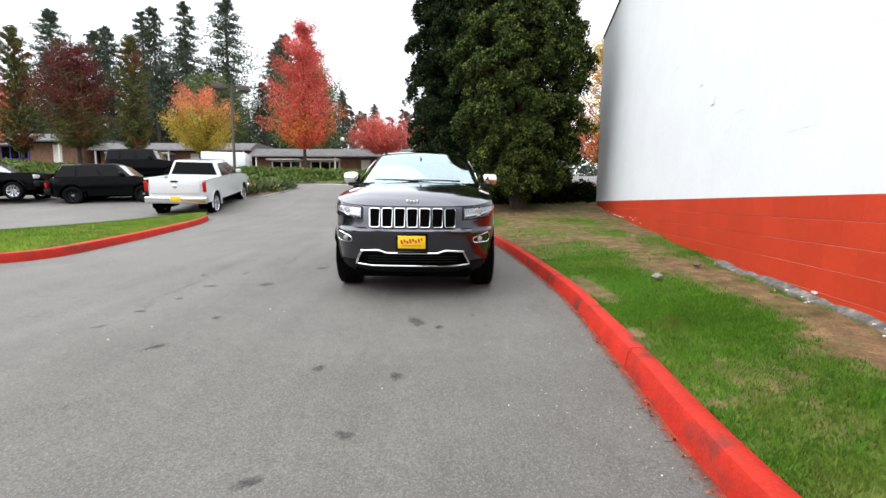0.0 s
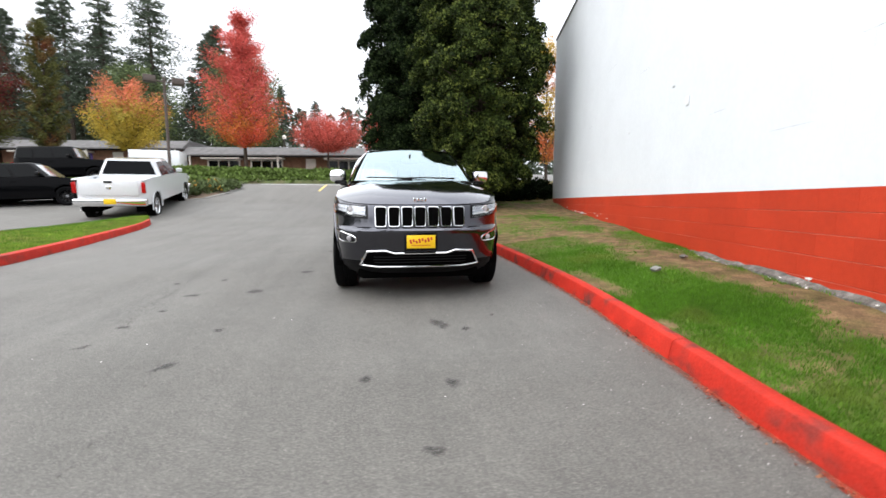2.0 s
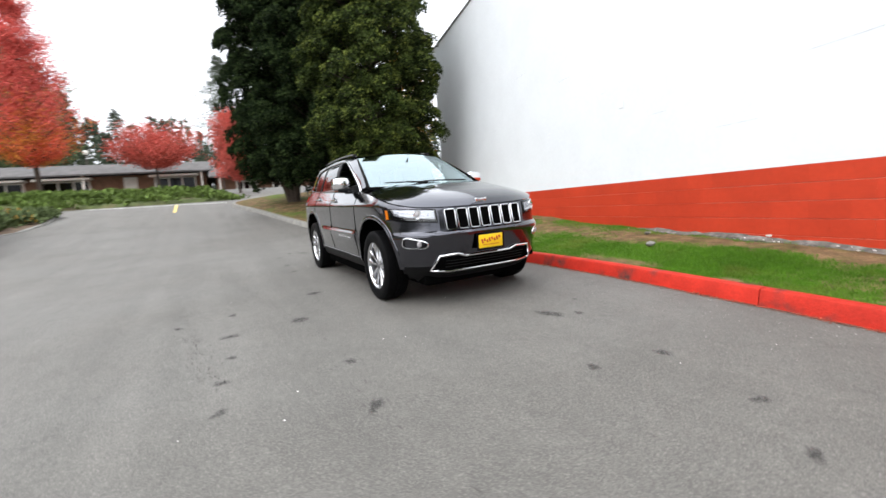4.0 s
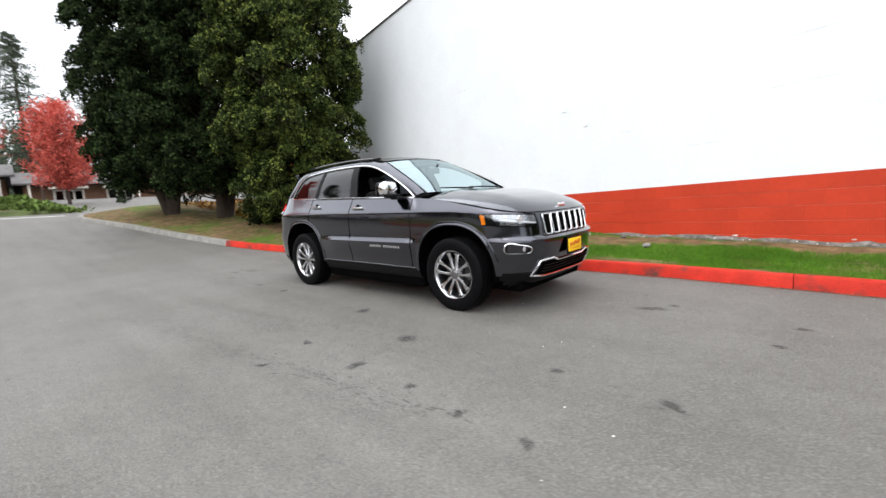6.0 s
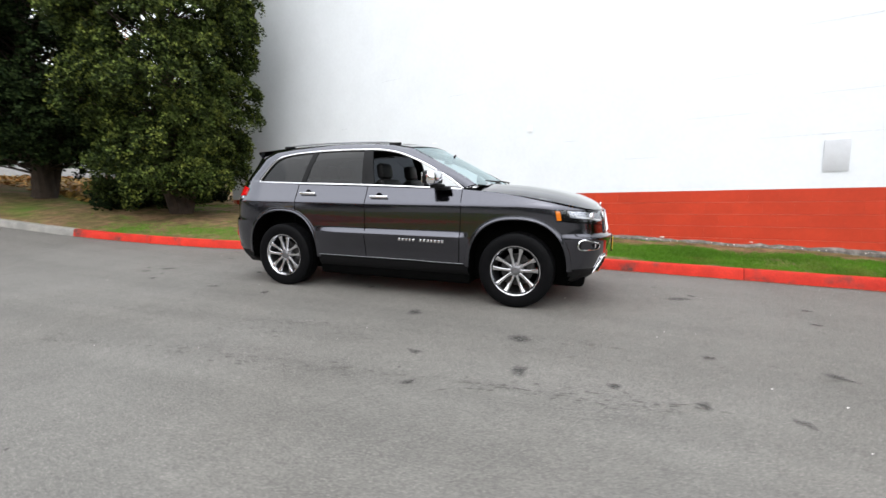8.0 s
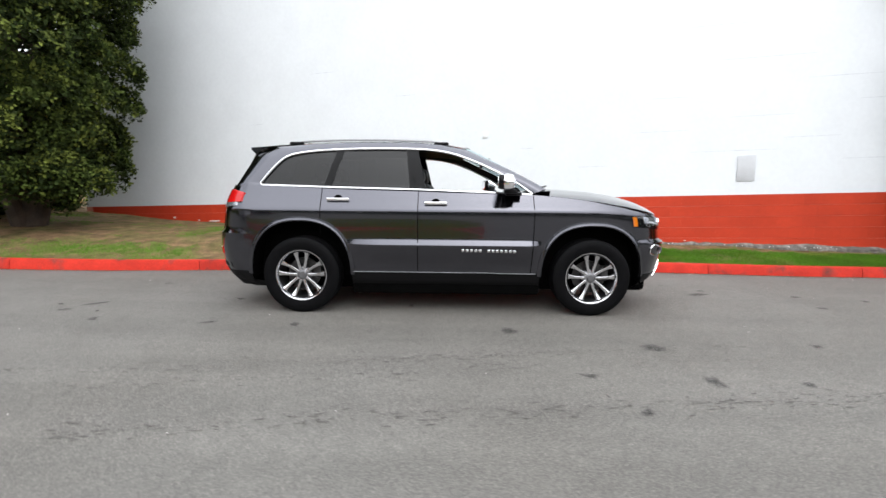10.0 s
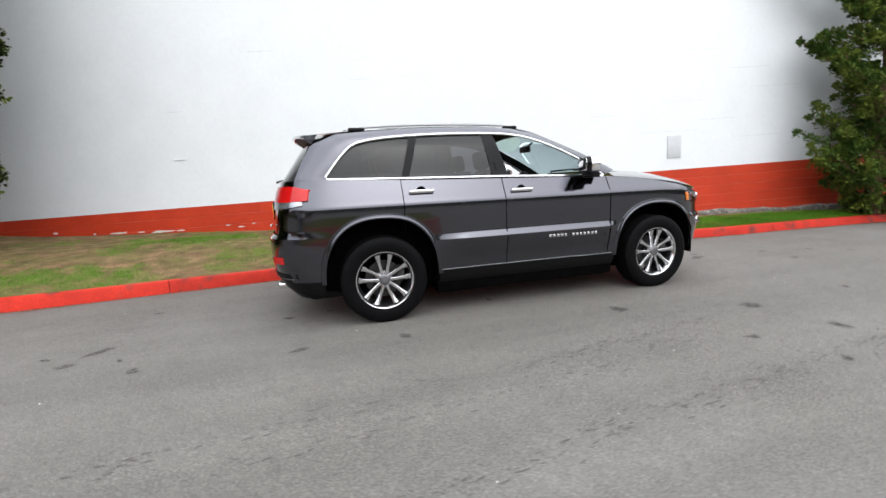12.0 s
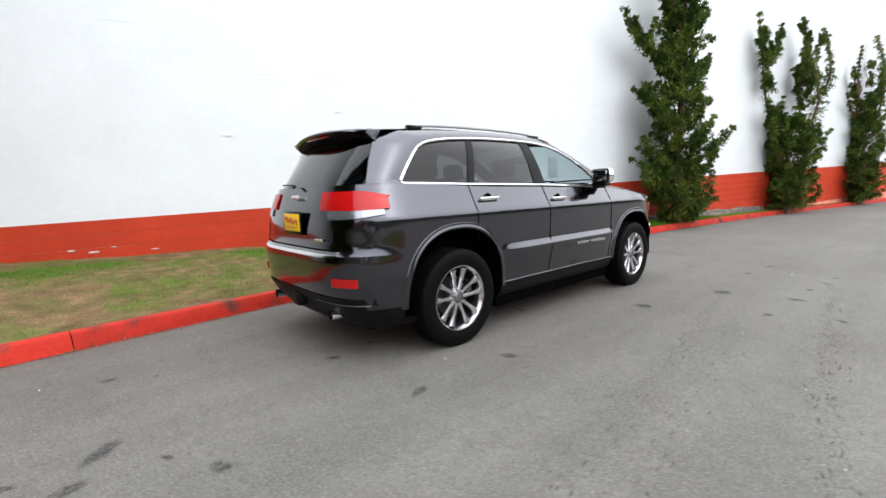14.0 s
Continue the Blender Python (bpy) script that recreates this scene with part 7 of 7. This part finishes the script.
def on_ground(x, y, heading, lift=0.0):
    d = 1.6
    c, s = math.cos(radians(heading)), math.sin(radians(heading))
    pitch = math.atan2(gz(x + c * d) - gz(x - c * d), 2 * d)
    return Matrix.Translation((x, y, gz(x) + lift)) @ Matrix.Rotation(radians(heading), 4, "Z") @ Matrix.Rotation(-pitch, 4, "Y")


truck = simple_vehicle("pickup_truck", on_ground(-10.2, -10.2, 194.0), "white crew cab pickup truck with chrome rear bumper", "white_paint", 5.82, 2.02, 1.36, 1.93, (1.86, -1.92), 0.435,
                       (1.05, 0.35, -0.95, -1.10), 1.15, 1.38, 0.56, "alloy", (-1.15, -2.86), 7.0, (0.5,), True, "chrome")
bm = bmesh.new()
box(bm, (-2.93, 0, 1.12), (0.04, 1.56, 0.48), 0.015)
tg = part("tailgate", bm, "white_paint", truck)
bm = bmesh.new()
box(bm, (-2.955, 0, 1.30), (0.02, 0.22, 0.06), 0.006)
part("tailgate_handle", bm, "gloss_black", tg)
bm = bmesh.new()
lathe(bm, [(0.0, 0.012), (0.06, 0.008), (0.07, 0.0)], Matrix.Translation((-2.95, 0, 1.13)) @ Matrix.Rotation(radians(-90), 4, "Y"), 16)
part("tailgate_emblem", bm, "chrome", tg, "round grey emblem")
simple_vehicle("black_suv", on_ground(-11.0, -14.7, 108.0), "glossy black station wagon parked on asphalt", "black_paint", 4.30, 1.90, 1.10, 1.66, (1.30, -1.25), 0.37,
               (0.85, 0.28, -1.65, -1.95), 0.96, 1.07, 0.34, "gloss_black", None, 5.0, (0.36, 0.68))
simple_vehicle("black_suv", on_ground(-9.9, -19.4, 106.0, 0.1) @ Matrix.Rotation(radians(-5), 4, "Y"), "black station wagon parked nose up on the slope", "black_paint", 4.70, 1.90, 1.12, 1.72, (1.42, -1.36), 0.36,
               (0.95, 0.30, -1.85, -2.15), 0.98, 1.08, 0.34, "alloy", None, 5.0, (0.36, 0.68))
simple_vehicle("black_offroader", on_ground(-17.3, -18.0, 106.0, 0.22), "boxy black off-road vehicle parked by the planting", "black_paint", 4.00, 1.87, 1.28, 1.90, (1.35, -1.30), 0.41,
               (0.65, 0.38, -1.82, -1.93), 1.12, 1.26, 0.45, "gloss_black", None, 9.0, (0.36, 0.68))


def sign_post(x, y, z, height):
    t = thing("sign_post", Matrix.Translation((x, y, z)), "tall thin brown post standing by the bank", "post")
    bm = bmesh.new()
    tube(bm, [(0, 0, -0.3), (0, 0, height)], [0.055, 0.045], 8)
    part("pole", bm, "pole", t)
    bm = bmesh.new()
    lathe(bm, [(0.0, 0.06), (0.10, 0.05), (0.12, -0.1)], Matrix(), 12)
    part("foot", bm, "kerb_grey", t)


def yard_lamp(x, y, z, height):
    t = thing("yard_lamp", Matrix.Translation((x, y, z)), "thin lamp post with a small white head", "street lamp")
    bm = bmesh.new()
    tube(bm, [(0, 0, -0.3), (0, 0, height)], [0.07, 0.05], 8)
    part("post", bm, "pole", t)
    bm = bmesh.new()
    lathe(bm, [(0.0, 0.40), (0.16, 0.34), (0.22, 0.16), (0.14, 0.0), (0.0, 0.0)], Matrix.Translation((0, 0, height)), 14)
    part("lamp_head", bm, "cream", t, "white lamp head")


def white_trailer():
    t = thing("white_trailer", Matrix.Translation((-25.0, -17.6, 2.85)) @ Matrix.Rotation(radians(15), 4, "Z"), "plain white box trailer behind shrubs", "trailer")
    bm = bmesh.new()
    box(bm, (0, -0.2, 0.90), (2.2, 3.0, 1.4), 0.06)
    part("box", bm, "white_paint", t)
    for y in (-1.1, 1.1):
        bm = bmesh.new()
        lathe(bm, [(0.0, 0.08), (0.30, 0.08), (0.32, 0.0), (0.30, -0.08), (0.0, -0.08)], Matrix.Translation((1.05, y, 0.1)) @ Matrix.Rotation(radians(90), 4, "Y"), 18)
        part("tyre", bm, "rubber", t)


white_trailer()


for ob in [o for o in scene.objects if o not in NEAR and o.parent is None and o.name != "dark_hedge"]:
    ob.matrix_basis = FAR @ ob.matrix_basis
bpy.context.view_layer.update()

sign_post(-29.5, -1.06, 2.5, 3.8)
yard_lamp(-44.0, -11.3, 4.0, 3.9)

# ---- markings and small things on the ground ----
def marking(name, pts, wd, mat, label):
    bm = bmesh.new()
    (x0, y0), (x1, y1) = pts
    n = np.array((y1 - y0, x0 - x1)) / math.hypot(x1 - x0, y1 - y0) * wd / 2
    rows = []
    for f in np.linspace(0, 1, 12):
        x, y = x0 + (x1 - x0) * f, y0 + (y1 - y0) * f
        rows.append([(x + n[0], y + n[1], gz(x + n[0]) + 0.006), (x - n[0], y - n[1], gz(x - n[0]) + 0.006)])
    sheet(bm, rows)
    tagged(part(name, bm, mat), label, "road marking", kind="structure")


marking("stall_line", [far(-19.2, -5.2), far(-15.6, -4.9)], 0.12, "yellow_mark", "faded yellow parking line")
marking("edge_line", [far(-19.3, -9.0), far(-18.9, -2.9)], 0.12, "white_mark", "faded white line along the bank")


def soak_in(m):
    """Lets a thin stain run out into the asphalt towards its rim, unevenly."""
    n, l = m.node_tree.nodes, m.node_tree.links
    b, out = n["Principled BSDF"], n["Material Output"]
    att, grain, mul, lift = n.new("ShaderNodeAttribute"), n.new("ShaderNodeTexNoise"), n.new("ShaderNodeMath"), n.new("ShaderNodeMapRange")
    geo = n.new("ShaderNodeNewGeometry")
    att.attribute_name = "fade"
    grain.inputs["Scale"].default_value, grain.inputs["Detail"].default_value = 45.0, 5.0
    lift.inputs["From Min"].default_value, lift.inputs["From Max"].default_value = 0.25, 0.75
    lift.inputs["To Min"].default_value, lift.inputs["To Max"].default_value = 0.10, 0.78
    mul.operation, mul.use_clamp = "MULTIPLY", True
    clear, mix = n.new("ShaderNodeBsdfTransparent"), n.new("ShaderNodeMixShader")
    l.new(geo.outputs["Position"], grain.inputs["Vector"])
    l.new(grain.outputs["Fac"], lift.inputs["Value"])
    l.new(att.outputs["Fac"], mul.inputs[0])
    l.new(lift.outputs["Result"], mul.inputs[1])
    l.new(mul.outputs[0], mix.inputs[0])
    l.new(clear.outputs[0], mix.inputs[1])
    l.new(b.outputs[0], mix.inputs[2])
    l.new(mix.outputs[0], out.inputs["Surface"])


soak_in(M["stain"])
soak_in(M["overspray"])
kerb_overspray()


def stains():
    """Oil drips on the asphalt, each an irregular flat spot."""
    rng = random.Random(17)
    spots = [(4.25, 0.03, 0.055), (5.26, -0.45, 0.06), (4.92, -0.15, 0.05), (3.12, 0.10, 0.13), (3.78, -1.81, 0.085), (4.14, -0.49, 0.05), (1.68, -1.83, 0.10), (1.00, -2.39, 0.07), (1.80, -2.45, 0.09), (3.05, -1.73, 0.05),
             (2.40, -2.47, 0.05), (2.88, -2.55, 0.05), (3.34, -2.58, 0.06), (-3.72, -0.76, 0.11), (-1.39, -1.35, 0.07), (0.57, -1.46, 0.10), (-4.06, -0.82, 0.05), (-3.32, -1.30, 0.06), (-2.21, -1.33, 0.075), (-0.37, -0.65, 0.05),
             (1.17, -2.88, 0.05), (3.26, 0.30, 0.06), (-3.63, 0.28, 0.05), (-2.32, -0.44, 0.05), (-3.49, -1.04, 0.04), (-3.85, -1.02, 0.06), (2.9, 0.62, 0.03), (-1.95, -0.35, 0.03)]
    spots += [(rng.uniform(-4, 6), rng.uniform(-4.5, 1.2), rng.uniform(0.008, 0.018)) for _ in range(16)]
    for x, y, r in spots:
        bm = bmesh.new()
        fade = bm.verts.layers.float.new("fade")
        k = 20
        a0, el, ph = rng.uniform(0, 6.28), rng.uniform(0.45, 0.8), rng.uniform(0, 50)
        rows = []
        for ring, keep in ((0.25, 1.0), (0.62, 0.9), (1.25, 0.0)):
            row = []
            for i in range(k):
                a = 2 * math.pi * i / k
                q = r * ring * (1 + 0.55 * noise.noise((math.cos(a) * 1.4 + ph, math.sin(a) * 1.4, x)))
                px, py = q * math.cos(a), q * el * math.sin(a)
                wx, wy = x + px * math.cos(a0) - py * math.sin(a0), y + px * math.sin(a0) + py * math.cos(a0)
                row.append((wx, wy, gz(wx) + 0.004))
            rows.append(row)
        rings = sheet(bm, rows, close=True)
        bm.faces.new(rings[0])
        for row, keep in zip(rings, (1.0, 0.9, 0.0)):
            for v in row:
                v[fade] = keep
        tagged(part("oil_stain", bm, "stain"), "dark oil spot on the asphalt", "stain", "oil spots", "structure")


stains()


def cracks():
    """Ragged grooves along the paving joint."""
    rng = random.Random(23)
    for (x0, y0), (x1, y1) in (((-4.5, -3.0), (7.0, -1.35)), ((-3.5, -2.55), (2.5, -1.75)), ((-2.0, -3.2), (3.0, -2.6))):
        n = 420
        bm = bmesh.new()
        for i in range(n):
            if rng.random() < 0.55 - 0.5 * noise.noise((i * 0.035, x0, 3.0)):
                continue
            f = i / n
            x, y = x0 + (x1 - x0) * f, y0 + (y1 - y0) * f + 0.05 * noise.noise((f * 14, x0, 0)) + rng.gauss(0, 0.05)
            ln, wd = rng.uniform(0.006, 0.040), rng.uniform(0.002, 0.008)
            a = math.atan2(y1 - y0, x1 - x0) + rng.uniform(-0.3, 0.3)
            c, s = math.cos(a), math.sin(a)
            q = [(-ln, 0), (-ln * 0.3, wd), (ln * 0.5, wd * 0.7), (ln, 0), (ln * 0.3, -wd), (-ln * 0.5, -wd * 0.8)]
            bm.faces.new([bm.verts.new((x + px * c - py * s, y + px * s + py * c, gz(x + px * c - py * s) + 0.003)) for px, py in q])
        tagged(part("asphalt_cracks", bm, "crack"), "ragged cracks along a paving joint", "crack", kind="stuff")


cracks()


def pebble(name, x, y, z, r, mat, label, group, seed):
    bm = bmesh.new()
    bmesh.ops.create_icosphere(bm, subdivisions=2, radius=r)
    for v in bm.verts:
        v.co *= 1 + 0.35 * noise.noise(v.co * (2.0 / r) * 0.6 + Vector((seed, 0, 0)))
        v.co.z *= 0.55
    ob = part(name, bm, mat)
    ob.location = (x, y, z + r * 0.2)
    tagged(ob, label, name.replace("_", " "), group)


rng = random.Random(29)
pebble("stone", 2.28, 2.66, gz(2.2) + 0.26, 0.06, "stone", "grey flat stone lying in the grass", "stones in the lawn", 1)
pebble("stone", 1.66, 3.45, gz(1.6) + 0.29, 0.05, "footing", "pale broken stone lying in the grass", "stones in the lawn", 2)
for k in range(64):
    x = rng.choice((-6.2, -5.4, -4.9, -3.4, 1.4, 2.9, 3.3, 4.2, 5.2, 6.0, 6.7)) + rng.gauss(0, 0.16)
    pebble("concrete_chip", x, wall_y(x) - rng.uniform(0.06, 0.22), gz(x) + 0.30 + rng.uniform(-0.01, 0.02), rng.uniform(0.004, 0.013), "chip", "white broken concrete chip at the wall foot", "chips along the wall", k)
for k in range(26):
    x, y = rng.uniform(-4, 6.5), rng.uniform(-4.0, 1.4)
    pebble("litter_fleck", x, y, gz(x), rng.uniform(0.003, 0.006), "chip", "tiny pale fleck on the asphalt", "flecks", k)


def pale_grit():
    """Crushed white crumbs scattered over the lane, thicker near the kerb."""
    nr = np.random.default_rng(61)
    k = 420
    x = nr.uniform(2.0, 7.2, k)
    y = 1.50 - np.abs(nr.normal(0, 0.45, k))
    pts = np.stack([x, y, [gz(a) + 0.003 for a in x]], 1)
    v, f = leaves(pts, nr.normal(0, 1, pts.shape) * (1, 1, 0.1), 0.0065, 62, 1.1, np.tile((0.0, 0.0, 1.0), (k, 1)))
    tagged(arrays("pale_grit", v, f, "grit"), "pale crumbs scattered on the asphalt by the kerb", "grit", kind="stuff")


pale_grit()


def footing():
    """The rough unpainted foot of the wall above the turf."""
    m = WALL.matrix_basis
    bm = bmesh.new()
    rng = random.Random(2)
    rows = []
    for i in range(190):
        s = 3.1 + i * 0.12
        p = m @ Vector((s, 0, 0))
        top = gz(p.x) + (0.33 if p.x > 1.5 else 0.30) + 0.05 * noise.noise((s * 1.3, 0, 0)) + 0.03 * noise.noise((s * 6, 1, 0))
        rows.append([m @ Vector((s, -0.006, top)), m @ Vector((s, -0.06 - 0.025 * rng.random(), top - 0.04)), m @ Vector((s, -0.12, top - 0.25))])
    sheet(bm, rows)
    tagged(part("wall_footing", bm, "footing"), "rough grey concrete footing below the paint", "footing", kind="structure")


footing()


def wall_patch(s, z, wd, ht, mat, label, name):
    m = WALL.matrix_basis
    bm = bmesh.new()
    box(bm, (s, -0.010, z), (wd, 0.012, ht), 0.003)
    bmesh.ops.transform(bm, matrix=m, verts=bm.verts)
    tagged(part(name, bm, mat), label, "wall patch")


def along(x):
    return (x - WALL_END) / math.cos(radians(WALL_TURN))


wall_patch(along(5.55), 1.55, 0.30, 0.47, "patch_grey", "grey painted-over square patch on the wall", "grey_patch")
for x, z, wd, ht in ((0.82, 2.40, 0.10, 0.13), (0.35, 2.72, 0.10, 0.012), (-1.5, 2.3, 0.12, 0.02), (-4.4, 2.0, 0.25, 0.015)):
    wall_patch(along(x), z, wd, ht, "patch_pale", "faint filled mark in the wall paint", "wall_mark")


def open_joint(s, course, length, seed):
    """A short stretch of a bed joint that shows through the white paint."""
    rng = random.Random(seed)
    m = WALL.matrix_basis
    z = 1.065 + 0.2035 * course
    n = max(6, int(length / 0.05))
    up, lo = [], []
    for i in range(n + 1):
        t = i / n
        h = 0.0035 * math.sin(t * math.pi) ** 0.4 * rng.uniform(0.4, 1.2) + 0.0005
        w = 0.002 * noise.noise((s + t * length * 6, 0, course))
        up.append(m @ Vector((s + t * length, -0.004, z + w + h)))
        lo.append(m @ Vector((s + t * length, -0.004, z + w - h)))
    bm = bmesh.new()
    strip(bm, up, lo)
    tagged(part("open_joint", bm, "joint_shadow"), "hairline open joint in the white wall paint", "wall mark", "open joints in the wall", "structure")


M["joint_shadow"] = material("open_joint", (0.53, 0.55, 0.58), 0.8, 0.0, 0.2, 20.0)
for k, (x, course, length) in enumerate(((3.6, 6, 1.0), (3.9, 9, 0.7), (4.6, 4, 1.5), (5.2, 7, 1.1), (6.1, 5, 0.9), (6.4, 10, 1.3), (5.0, 12, 1.6), (2.6, 3, 0.6), (7.2, 8, 1.2), (1.4, 5, 0.4), (-1.1, 11, 0.5), (-3.0, 14, 0.6), (-4.6, 9, 0.4), (7.0, 3, 1.0), (4.3, 15, 1.2))):
    open_joint(along(x), course, length, 300 + k)


def paint_flake(x, dz, wd, ht, seed):
    """A ragged patch where the wall's paint has flaked to white, low above the turf."""
    rng = random.Random(seed)
    m = WALL.matrix_basis
    s = along(x)
    z = gz(x) + 0.42 + dz
    k = 18
    ring = []
    for i in range(k):
        a = 2 * math.pi * i / k
        g = rng.uniform(0.55, 1.15)
        ring.append((s + wd / 2 * g * math.cos(a), z + ht / 2 * g * math.sin(a)))
    bm = bmesh.new()
    top = [bm.verts.new(m @ Vector((px, -0.012, pz))) for px, pz in ring]
    low = [bm.verts.new(m @ Vector((px, -0.002, pz))) for px, pz in ring]
    bm.faces.new(top)
    for i in range(k):
        bm.faces.new((top[i], top[(i + 1) % k], low[(i + 1) % k], low[i]))
    tagged(part("paint_flake", bm, "chip"), "white flaked paint low on the red wall", "wall patch", "flakes along the wall", "structure")


for k, (x, dz, wd, ht) in enumerate(((-6.9, 0.02, 0.10, 0.05), (-6.2, 0.0, 0.06, 0.03), (-5.75, 0.01, 0.34, 0.04), (-5.35, 0.02, 0.16, 0.03), (-4.95, 0.02, 0.46, 0.05), (-4.6, 0.03, 0.18, 0.03), (-3.7, 0.10, 0.10, 0.03), (-3.45, 0.06, 0.14, 0.03),
                                   (-3.2, 0.12, 0.08, 0.02), (-2.7, 0.05, 0.12, 0.02), (3.3, -0.07, 0.08, 0.03), (4.6, -0.07, 0.06, 0.02))):
    paint_flake(x, dz, wd, ht, 70 + k)
